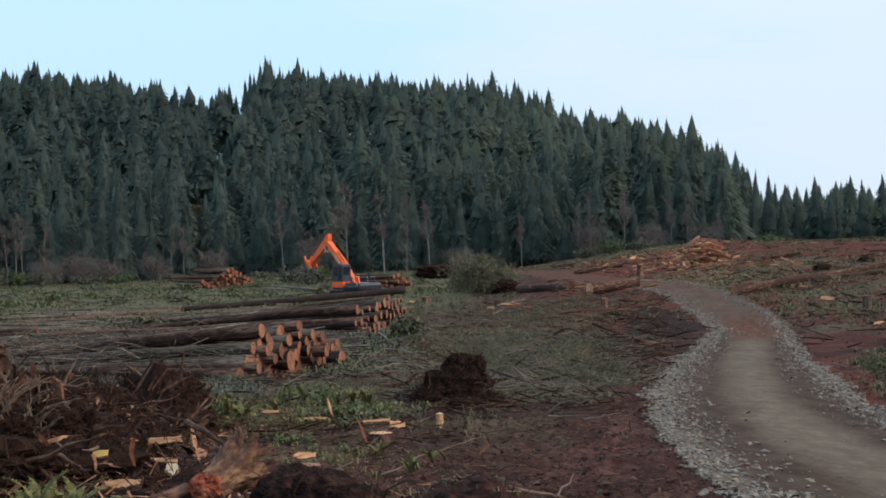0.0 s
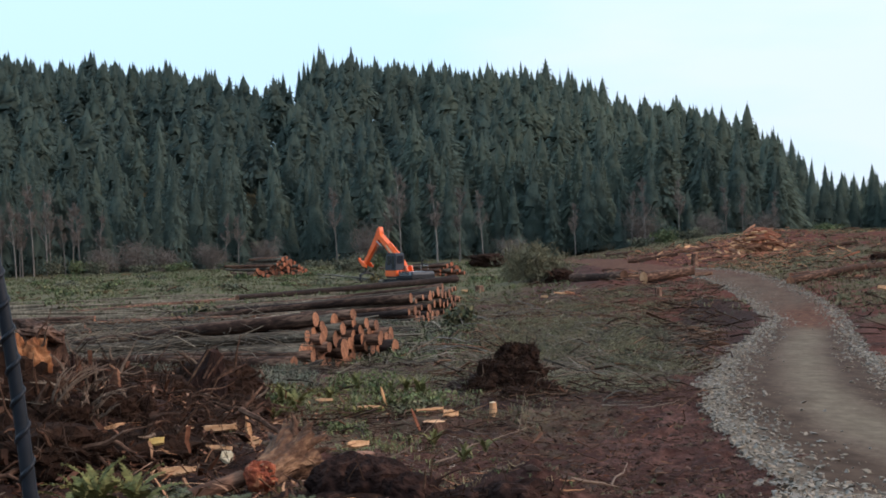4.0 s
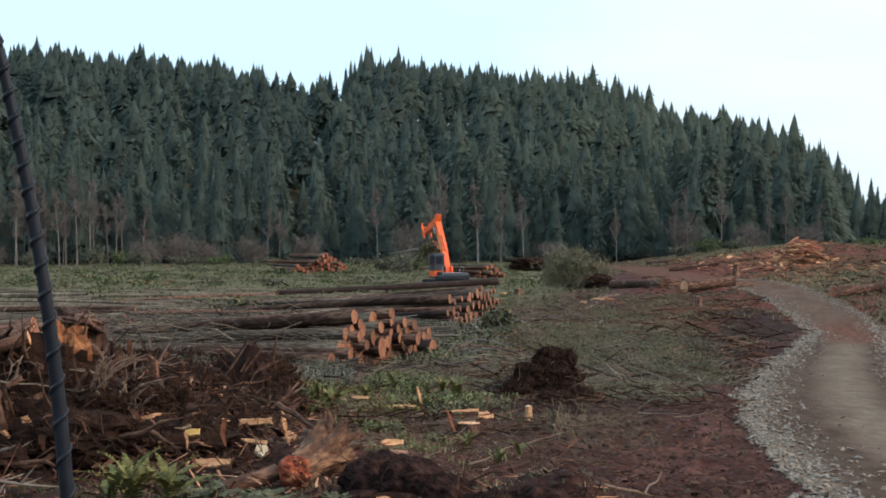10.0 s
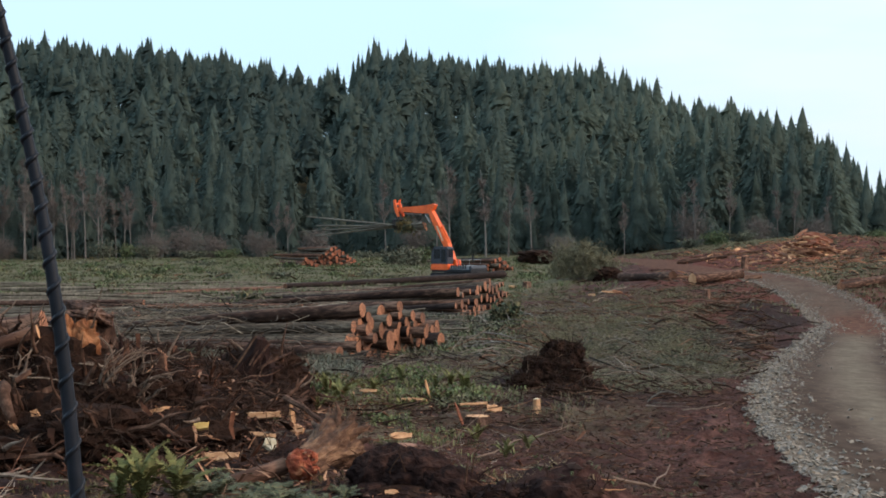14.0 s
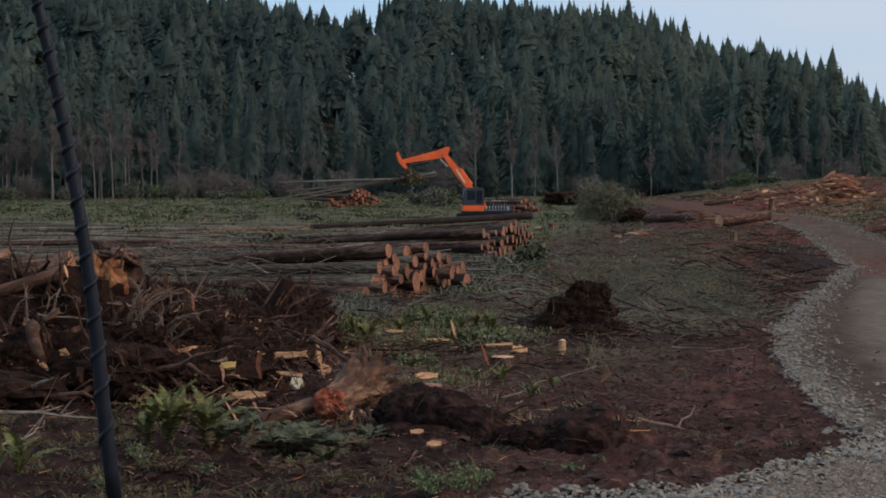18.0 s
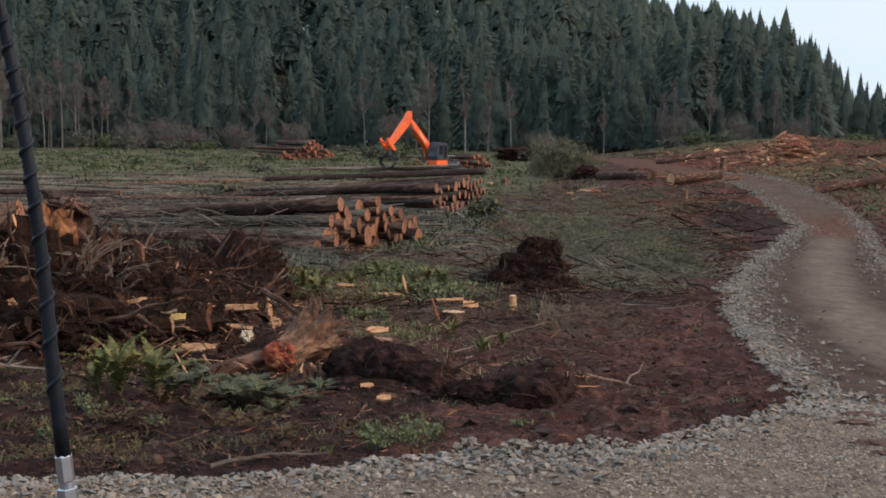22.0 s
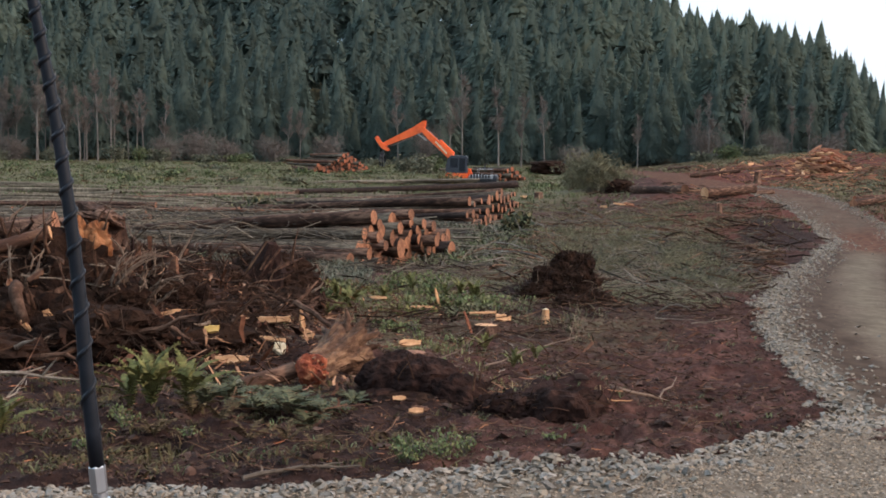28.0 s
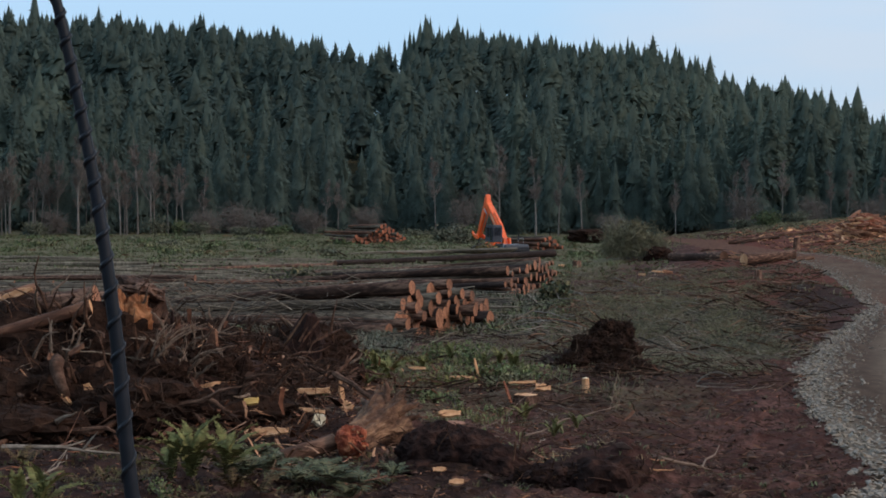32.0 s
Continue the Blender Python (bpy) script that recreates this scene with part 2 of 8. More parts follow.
ORANGE = mat("orange_paint", [(0.62, 0.075, 0.008), (0.80, 0.115, 0.014), (0.86, 0.15, 0.03)], 3, 0.45, 0.05, coarse=0.3, spec=0.5)
DARK_STEEL = mat("dark_steel", [(0.012, 0.012, 0.014), (0.03, 0.03, 0.033), (0.06, 0.057, 0.055)], 6, 0.6, 0.2, metal=0.5)
CAB_PAINT = mat("dark_cab_paint", [(0.015, 0.017, 0.024), (0.024, 0.027, 0.036), (0.04, 0.043, 0.055)], 4, 0.5, 0.1, spec=0.5)
GREY_PAINT = mat("grey_hood_paint", [(0.20, 0.20, 0.205), (0.30, 0.30, 0.305), (0.42, 0.42, 0.425)], 4, 0.5, 0.1, spec=0.5)
CHROME = mat("polished_rod", [(0.22, 0.21, 0.20), (0.30, 0.29, 0.28), (0.40, 0.39, 0.38)], 20, 0.5, 0.0, metal=1.0)
WINDOW = mat("dark_window_glass", [(0.010, 0.013, 0.018), (0.014, 0.018, 0.024), (0.02, 0.025, 0.032)], 2, 0.08, 0.0, spec=0.6)
WHIP = mat("black_heat_shrink", [(0.004, 0.005, 0.008), (0.007, 0.009, 0.013), (0.014, 0.016, 0.022)], 60, 0.50, 0.15, coarse=0.2, spec=0.20, dist=0.001)
FERRULE = mat("brushed_steel", [(0.42, 0.43, 0.45), (0.52, 0.53, 0.55), (0.62, 0.63, 0.65)], 120, 0.38, 0.1, (1, 1, 0.1), metal=1.0, dist=0.0005)
FLAKE = mat("torn_bark", [(0.0359, 0.0141, 0.0081), (0.0876, 0.0352, 0.0200), (0.1754, 0.0810, 0.0470)], 9, 0.95, 0.6, vary="island", amount=0.55, tone=(0.0279, 0.0155, 0.0106), dist=0.02, spec=0.06)
STEM_BARK = mat("pale_stem_bark", [(0.05, 0.042, 0.032), (0.12, 0.10, 0.077), (0.24, 0.205, 0.16)], 8, 0.9, 0.4, (1, 1, 0.2), vary="object", amount=0.2)
ROOT_STICK = mat("dark_root_sticks", [(0.0202, 0.0109, 0.0075), (0.0478, 0.0265, 0.0176), (0.1103, 0.0661, 0.0445)], 5, 0.92, 0.2, vary="island", amount=0.6, dist=0.005, tone=(0.0128, 0.0069, 0.0046), spec=0.06)
BANK_WEED = mat("bank_weeds", [(0.0582, 0.0601, 0.0286), (0.1115, 0.1164, 0.0572), (0.1843, 0.1843, 0.0990)], 1.2, 0.9, 0.0, coarse=0.25, vary="island", amount=0.4, tone=(0.1261, 0.0970, 0.0572), spec=0.15)
OLIVE = mat("olive_weeds", [(0.0538, 0.0576, 0.0297), (0.1008, 0.1056, 0.0550), (0.1680, 0.1709, 0.0935)], 2, 0.9, 0.0, coarse=0.25, vary="island", amount=0.45, tone=(0.1152, 0.0845, 0.0528), spec=0.15)
STRAW = mat("dry_straw", [(0.11, 0.075, 0.040), (0.20, 0.145, 0.080), (0.30, 0.225, 0.130)], 4, 0.9, 0.0, vary="island", amount=0.5, tone=(0.09, 0.085, 0.04), spec=0.1)
GREY_STICK = mat("grey_sticks", [(0.045, 0.033, 0.022), (0.105, 0.080, 0.055), (0.22, 0.175, 0.128)], 5, 0.9, 0.2, vary="island", amount=0.6, dist=0.005, tone=(0.045, 0.036, 0.027))
TORN = mat("torn_wood", [(0.20, 0.085, 0.040), (0.36, 0.175, 0.088), (0.50, 0.29, 0.165)], 8, 0.85, 0.3, vary="island", amount=0.45, tone=(0.17, 0.065, 0.032), dist=0.01)
HEART = mat("torn_heartwood", [(0.078, 0.022, 0.008), (0.22, 0.078, 0.028), (0.34, 0.145, 0.06)], 7, 0.9, 0.9, (1, 1, 0.5), coarse=0.4, dist=0.05)

# ---- helpers for meshes ----
rng = np.random.default_rng(7)


class Build:
    """Gathers points and faces of one mesh."""

    def __init__(self):
        self.v, self.f, self.t, self.n = [], [], [], 0

    def add(self, pts, faces, tone=0.0):
        pts = np.asarray(pts, float)
        self.v.append(pts)
        self.f.extend([tuple(int(i) + self.n for i in f) for f in faces])
        self.t.append(np.full(len(pts), tone))
        self.n += len(pts)

    def mesh(self, name, smooth=False):
        me = bpy.data.meshes.new(name)
        v = np.concatenate(self.v)
        me.from_pydata(v.tolist(), [], self.f)
        me.attributes.new("tone", "FLOAT", "POINT").data.foreach_set("value", np.concatenate(self.t).astype(np.float32))
        if smooth:
            me.shade_smooth()
        return me


def tri_mesh(name, verts, tris, tone=None, smooth=False, soft=None):
    """A mesh straight from arrays of points (n, 3) and triangles (m, 3)."""
    me = bpy.data.meshes.new(name)
    verts, tris = np.ascontiguousarray(verts, np.float32), np.array(tris, np.int32)
    if soft is not None:
        face = np.cross(verts[tris[:, 1]] - verts[tris[:, 0]], verts[tris[:, 2]] - verts[tris[:, 0]])
        back = (face * (soft[tris[:, 0]] + soft[tris[:, 1]] + soft[tris[:, 2]])).sum(1) < 0
        tris[back] = tris[back][:, [0, 2, 1]]
    me.vertices.add(len(verts))
    me.vertices.foreach_set("co", verts.ravel())
    me.loops.add(tris.size)
    me.loops.foreach_set("vertex_index", tris.ravel())
    me.polygons.add(len(tris))
    me.polygons.foreach_set("loop_start", np.arange(0, tris.size, 3, dtype=np.int32))
    if tone is not None:
        me.attributes.new("tone", "FLOAT", "POINT").data.foreach_set("value", np.asarray(tone, np.float32))
    me.update(calc_edges=True)
    if smooth or soft is not None:
        me.shade_smooth()
    else:
        me.shade_flat()
    if soft is not None:
        me.attributes.new("custom_normal", "FLOAT_VECTOR", "POINT").data.foreach_set("vector", np.ascontiguousarray(soft, np.float32).ravel())
    return me


def part(name, me, material, parent=None, label="", m=None):
    """Links a mesh, or what a Build gathered, as one object, under parent if there is one."""
    if isinstance(me, Build):
        me = me.mesh(name)
    if not me.materials:
        me.materials.append(material)
    ob = new(name, me)
    if parent is not None:
        ob.parent = parent
    if m is not None:
        ob.matrix_basis = m
    return tagged(ob, label=label)


def thing(name, label, category, m=None, group="", kind=""):
    ob = new(name)
    if m is not None:
        ob.matrix_basis = m
    return tagged(ob, label, category, group, kind)


def tube(b, pts, radii, sides=8, tone=0.0, ends=True, wobble=0.0, seed=0):
    """A tube along pts with a radius at each."""
    r = np.random.default_rng(seed)
    pts = np.asarray(pts, float)
    rings = []
    for i, p in enumerate(pts):
        d = pts[min(i + 1, len(pts) - 1)] - pts[max(i - 1, 0)]
        d /= np.linalg.norm(d) + 1e-9
        a = np.cross(d, (0, 0, 1) if abs(d[2]) < 0.9 else (1, 0, 0))
        a /= np.linalg.norm(a)
        c = np.cross(d, a)
        k = np.arange(sides) * 2 * np.pi / sides
        rad = radii[i] * (1 + wobble * (r.random(sides) - 0.5))
        rings.append(p + np.outer(np.cos(k) * rad, a) + np.outer(np.sin(k) * rad, c))
    n = len(pts)
    f = [(i * sides + j, i * sides + (j + 1) % sides, (i + 1) * sides + (j + 1) % sides, (i + 1) * sides + j) for i in range(n - 1) for j in range(sides)]
    if ends:
        f += [tuple(range(sides - 1, -1, -1)), tuple((n - 1) * sides + j for j in range(sides))]
    b.add(np.concatenate(rings), f, tone)


def box(b, x0, x1, y0, y1, z0, z1, bevel=0.0, m=None):
    """A box, bevelled if asked, through a bmesh."""
    bm = bmesh.new()
    bmesh.ops.create_cube(bm, size=1)
    for v in bm.verts:
        v.co = ((x0 + x1) / 2 + v.co.x * (x1 - x0), (y0 + y1) / 2 + v.co.y * (y1 - y0), (z0 + z1) / 2 + v.co.z * (z1 - z0))
    if bevel:
        bmesh.ops.bevel(bm, geom=bm.edges[:], offset=bevel, segments=2, affect="EDGES")
    if m is not None:
        bm.transform(m)
    bm.verts.index_update()
    b.add([tuple(v.co) for v in bm.verts], [tuple(v.index for v in f.verts) for f in bm.faces])
    bm.free()


def prism(b, outline, y0, y1, bevel=0.0):
    """An outline in the x-z plane pulled out from y0 to y1, with bevelled edges."""
    bm = bmesh.new()
    lo = [bm.verts.new((x, y0, z)) for x, z in outline]
    hi = [bm.verts.new((x, y1, z)) for x, z in outline]
    n = len(outline)
    bm.faces.new(lo)
    bm.faces.new(hi[::-1])
    for i in range(n):
        bm.faces.new((lo[i], hi[i], hi[(i + 1) % n], lo[(i + 1) % n]))
    bmesh.ops.recalc_face_normals(bm, faces=bm.faces[:])
    if bevel:
        bmesh.ops.bevel(bm, geom=bm.edges[:], offset=bevel, segments=2, affect="EDGES")
    bm.verts.index_update()
    b.add([tuple(v.co) for v in bm.verts], [tuple(v.index for v in f.verts) for f in bm.faces])
    bm.free()


def lattice(ix, iy, seed):
    h = np.sin(ix * 127.1 + iy * 311.7 + seed * 74.7) * 43758.5453
    return h - np.floor(h)


def value_noise(x, y, seed=0):
    ix, iy = np.floor(x), np.floor(y)
    fx, fy = x - ix, y - iy
    fx, fy = fx * fx * (3 - 2 * fx), fy * fy * (3 - 2 * fy)
    a, b = lattice(ix, iy, seed), lattice(ix + 1, iy, seed)
    c, d = lattice(ix, iy + 1, seed), lattice(ix + 1, iy + 1, seed)
    return (a + (b - a) * fx) * (1 - fy) + (c + (d - c) * fx) * fy


def fbm(x, y, seed=0, octaves=4):
    s, a = 0.0, 0.5
    for k in range(octaves):
        s = s + a * value_noise(x * 2 ** k, y * 2 ** k, seed + k)
        a *= 0.5
    return s


def step(x, a, b):
    t = np.clip((x - a) / (b - a), 0, 1)
    return t * t * (3 - 2 * t)


# ---- the lie of the land: bearing in degrees from +y, distance in metres ----
PROFILE_D = [0, 10.6, 11.6, 13.5, 17.5, 26, 32.5, 43, 50, 70, 96, 145, 187, 245, 300, 3000]
PROFILE_Z = [0, 0, -0.12, -0.18, -0.62, -0.88, -1.02, -1.32, -1.45, -1.64, -1.79, -1.9, -1.91, -1.88, -1.8, -1.8]
RIDGE_AZ = [-60, -30, -19, -12.6, -11.2, -10, -8.7, -7.4, -6, -5.2, -3.8, -1.9, 0.1, 2.3, 4.5, 6, 7.2, 8.1, 9, 9.6, 10.6, 11.7, 13.2, 14.4, 15.1, 16.0, 40, 60]
RIDGE_H = [40, 54, 59, 56, 56, 52, 53, 50, 45, 42, 47, 54, 53, 50, 46, 43, 41, 34, 28, 26, 29, 23, 18, 12, 4, 0, 0, 6]
# bearing, distance, radius across and along, height
MOUNDS = [(-16.8, 22.3, 2.4, 1.7, 1.0), (-12.5, 24.0, 1.8, 1.5, 0.55), (-8.2, 29.0, 1.9, 1.5, 0.62), (-10.4, 27.0, 1.2, 1.3, 0.4), (3.9, 32.5, 1.1, 0.9, 0.42), (4.2, 14.3, 0.60, 0.42, 0.36), (5.3, 14.1, 0.28, 0.3, 0.20),
          (-1.6, 16.0, 1.0, 0.7, 0.25), (-5.0, 20.5, 1.6, 1.0, 0.18), (0.5, 150, 9, 8, -0.85), (14.0, 150, 7, 6, 0.5), (5.0, 116, 3, 3, 0.3), (12.2, 74, 1.6, 3.0, 0.5), (11.6, 64, 2.0, 4.0, -0.35),
          (-2.4, 47.5, 3.6, 3.2, -0.30), (1.4, 76, 4.5, 6, -0.40), (-14.0, 13.5, 2.0, 1.0, 0.12), (-10.0, 14.5, 1.5, 0.8, 0.1), (1.6, 25.5, 0.8, 0.6, 0.12), (-17.5, 16.5, 2.0, 1.6, 0.25), (-17.9, 20.8, 1.4, 0.8, 0.30), (-12.2, 21.6, 1.1, 0.8, 0.42), (-9.6, 22.8, 1.0, 0.8, 0.45)]


def ground_z(x, y):
    x, y = np.asarray(x, float), np.asarray(y, float)
    d = np.hypot(x, y)
    az = np.degrees(np.arctan2(x, y))
    z = np.interp(d, PROFILE_D, PROFILE_Z)
    front = step(y, 0, 12)
    start = 18 - 14 * step(y, 65, 100) + 0.17 * np.clip(y - 104, 0, 160)
    z = z + front * np.minimum((0.07 + 0.06 * step(y, 104, 150)) * np.maximum(0, np.minimum(x, 48) - start), 3.5) * step(y, 15, 45)
    z = z - 0.006 * np.maximum(0, np.minimum(-x, 90) - 20) * front
    hill = np.interp(az, RIDGE_AZ, RIDGE_H)
    t = np.clip((d - 262) / 360, 0, 1)
    z = z + step(t, 0.02, 0.3) * step(t, 1.0, 0.72) * (fbm(x * 0.011, y * 0.011, 19, 2) - 0.36) * 24 * step(hill, 4, 24)
    z = z + hill * (0.35 * t + 0.65 * t * t * (3 - 2 * t)) * (1 - 0.35 * step(d, 640, 1100)) * step(np.abs(az), 95, 70)
    for a, r, sx, sy, h in MOUNDS:
        mx, my = r * np.sin(np.radians(a)), r * np.cos(np.radians(a))
        u, v = (x - mx) * np.cos(np.radians(a)) - (y - my) * np.sin(np.radians(a)), (x - mx) * np.sin(np.radians(a)) + (y - my) * np.cos(np.radians(a))
        z = z + h * np.exp(-((u / sx) ** 2 + (v / sy) ** 2))
    bare = 1 - on_road(x, y)
    off = 0.15 + 0.85 * bare
    z = z + off * (fbm(x * 0.35, y * 0.35, 3) - 0.47) * (0.30 + 0.25 * step(d, 80, 200)) + bare * step(d, 9.6, 10.6) * (fbm(x * 1.7, y * 1.7, 9) - 0.47) * 0.16 * step(d, 400, 100) + bare * step(d, 9.6, 10.4) * step(d, 60, 30) * (fbm(x * 5.5, y * 5.5, 33) - 0.47) * 0.24
    return z


# the road's edges: distance, bearing of its left and of its right side
ROAD_D = [14.6, 17.3, 22, 27.5, 32.5, 43.5, 54.5, 64, 76, 88, 100, 114, 135, 190, 240]
ROAD_L = [14.9, 14.3, 12.9, 11.95, 11.75, 12.6, 13.7, 14.3, 13.5, 12.5, 11.2, 9.4, 7.8, 6.6, 6.0]
ROAD_R = [34, 29, 23.5, 20.5, 19.4, 18.0, 17.4, 17.1, 16.2, 14.9, 13.3, 11.2, 9.2, 7.5, 6.7]
EDGE_AZ = [-180, -90, -60, -35, -15.4, -9, -3.3, -0.2, 5.4, 8.7, 10.9, 13, 14.9, 20, 34, 60, 90, 180]
EDGE_D = [9, 12, 11.0, 10.2, 9.85, 9.8, 10.1, 10.3, 10.55, 11.05, 12.05, 13.3, 14.6, 14.6, 14.6, 13, 12, 9]


def on_road(x, y):
    """1 on the gravel road, 0 off it, with a soft and uneven edge."""
    x, y = np.asarray(x, float), np.asarray(y, float)
    d, az = np.hypot(x, y), np.degrees(np.arctan2(x, y))
    rag = (fbm(x * 1.3, y * 1.3, 21) - 0.47) * 1.1
    near = np.clip((np.interp(az, EDGE_AZ, EDGE_D) + rag * 0.5 - d) / 0.25 + 0.5, 0, 1)
    per = np.radians(1) * d
    left = (az - np.interp(d, ROAD_D, ROAD_L)) * per + rag * 0.6
    right = (np.interp(d, ROAD_D, ROAD_R) - az) * per + rag * 0.6
    far = np.clip(np.minimum(left, right) / 0.3 + 0.5, 0, 1) * (d > 14.5) * (d < 235)
    return np.maximum(near, far)


def at(az, d, dz=0.0):
    """The point on the ground at a bearing and distance, raised by dz."""
    x, y = d * math.sin(radians(az)), d * math.cos(radians(az))
    return np.array((x, y, float(ground_z(x, y)) + dz))


def above(az, d, el):
    """The point at a bearing, distance and angle of height from the eye's level at 2.4 m."""
    return np.array((d * math.sin(radians(az)), d * math.cos(radians(az)), 2.4 + d * math.tan(radians(el))))


# ---- ground and road ----
def polar_grid():
    az = np.concatenate([np.arange(-180, -26, 7.0), np.arange(-26, 26.01, 0.19), np.arange(33, 180, 7.0)])
    d = [0.0, 0.6, 1.5, 3, 4.5, 6]
    while d[-1] < 3000:
        d.append(d[-1] + max(0.08, d[-1] * 0.0065 if d[-1] < 130 else d[-1] * 0.0095 if d[-1] < 300 else d[-1] * 0.04))
    return az, np.array(d)


def ground_mesh():
    az, d = polar_grid()
    A, D = np.meshgrid(np.radians(az), d)
    X, Y = D * np.sin(A), D * np.cos(A)
    Z = ground_z(X, Y)
    road = on_road(X, Y)
    na = len(az)
    i, j = np.meshgrid(np.arange(len(d) - 1), np.arange(na), indexing="ij")
    q = np.stack([i * na + j, i * na + (j + 1) % na, (i + 1) * na + (j + 1) % na, (i + 1) * na + j], -1).reshape(-1, 4)
    tris = np.concatenate([q[na:, [0, 2, 1]], q[:, [0, 3, 2]]])
    verts = np.stack([X, Y, Z], -1).reshape(-1, 3)
    me = tri_mesh("ground", verts, tris, smooth=True)
    AZ = np.degrees(A)
    # where weeds grow: the far field, patches between the piles, along the road
    green = 0.9 * step(D, 75, 120) * step(AZ, 6.5, 3.5) + 0.55 * np.exp(-(((AZ - 4) / 3) ** 2 + ((D - 40) / 16) ** 2)) + 0.6 * np.exp(-(((AZ + 3) / 4) ** 2 + ((D - 28) / 7) ** 2))
    green += 0.55 * np.exp(-(((AZ - 7) / 2.5) ** 2 + ((D - 38) / 12) ** 2)) + 0.8 * step(D, 150, 200) * step(AZ, 9, 11) + 0.7 * np.exp(-(((AZ - 15) / 2.0) ** 2 + ((D - 105) / 16) ** 2)) + 0.55 * step(AZ, 16, 18) * step(D, 50, 62) * step(fbm(X * 0.2, Y * 0.2, 27), 0.42, 0.55)
    green += 0.5 * step(D, 40, 75) * step(AZ, 4, 1) + 0.3 * np.exp(-(((AZ + 10) / 4) ** 2 + ((D - 14) / 2) ** 2)) + step(D, 240, 256) * 0.5
    red = step(AZ, 7, 9.5) * step(D, 55, 85) * step(D, 230, 150) + 0.6 * step(AZ, 17, 18.5) * step(D, 90, 30) + 0.10 * np.exp(-(((AZ - 8) / 5) ** 2 + ((D - 17) / 7) ** 2))
    # dark soil; round the root heap also the shade of its recesses, as colour
    dark = 0.95 * step(D, 16.8, 18.5) * step(D, 36, 29) * step(AZ, -3, -6) + 0.7 * np.exp(-(((AZ - 4.2) / 1.6) ** 2 + ((D - 31.5) / 2.5) ** 2)) + 0.95 * np.exp(-(((AZ - 12.3) / 1.2) ** 4 + ((D - 69) / 8) ** 4)) + (0.68 + 0.25 * step(AZ, -6, -10)) * step(D, 9.5, 10.2) * step(D, 18, 16.5) * step(AZ, 1, -3) + 0.85 * np.exp(-(((AZ - 0.8) / 4.2) ** 2 + ((D - 14.8) / 1.7) ** 2))
    dark += 0.55 * step(fbm(X * 0.28, Y * 0.28, 39), 0.47, 0.60) * step(D, 20, 28) * step(D, 95, 70) * (AZ > -5)
    green = green * (1 - 0.6 * np.clip(dark, 0, 1))
    for name, val in (("green", green), ("red", red), ("dark", dark)):
        me.attributes.new(name, "FLOAT", "POINT").data.foreach_set("value", np.clip(val, 0, 1).astype(np.float32).ravel())
    lift = verts.copy()
    r = road.reshape(-1)
    lift[:, 2] += np.where(r > 0.5, 0.035, -0.06) + 0.0
    dist = D.reshape(-1)
    keep = (r[tris].max(1) > 0.02) & (dist[tris].max(1) < 236)
    used, inv = np.unique(tris[keep], return_inverse=True)
    rm = tri_mesh("road", lift[used], inv.reshape(-1, 3), smooth=True)
    per = np.radians(1) * D
    mid = (np.interp(D, ROAD_D, ROAD_L) + np.interp(D, ROAD_D, ROAD_R)) / 2
    u = (AZ - mid) * per
    rut = 0.58 * np.exp(-((u - 0.15) / 0.62) ** 2) * (D > 15.5) * step(D, 85, 55)
    side = step(np.abs(u), 1.1, 1.9) * (D > 15.5) * (1 - 0.6 * step(D, 60, 90)) + step(D, 8, 10) * (D <= 15.5)
    track = 0.92 * np.exp(-((np.abs(u - 0.1) - 1.25) / 0.55) ** 2) * (D > 15.8) * step(D, 80, 55)
    clay = 0.95 * np.exp(-((D - 64) / 7) ** 2) * step(u, -1.6, 0.0) + 0.25 * step(D, 50, 70) + 0.5 * step(D, 84, 112)
    mottle = 0.62 * step(fbm(X * 0.75 + 0.3 * Y, Y * 0.6 - 0.25 * X, 37), 0.42, 0.64)
    for name, val in (("mottle", mottle), ("rut", rut), ("side", side), ("clay", clay), ("track", track)):
        rm.attributes.new(name, "FLOAT", "POINT").data.foreach_set("value", np.clip(val, 0, 1).astype(np.float32).ravel()[used])
    return me, rm


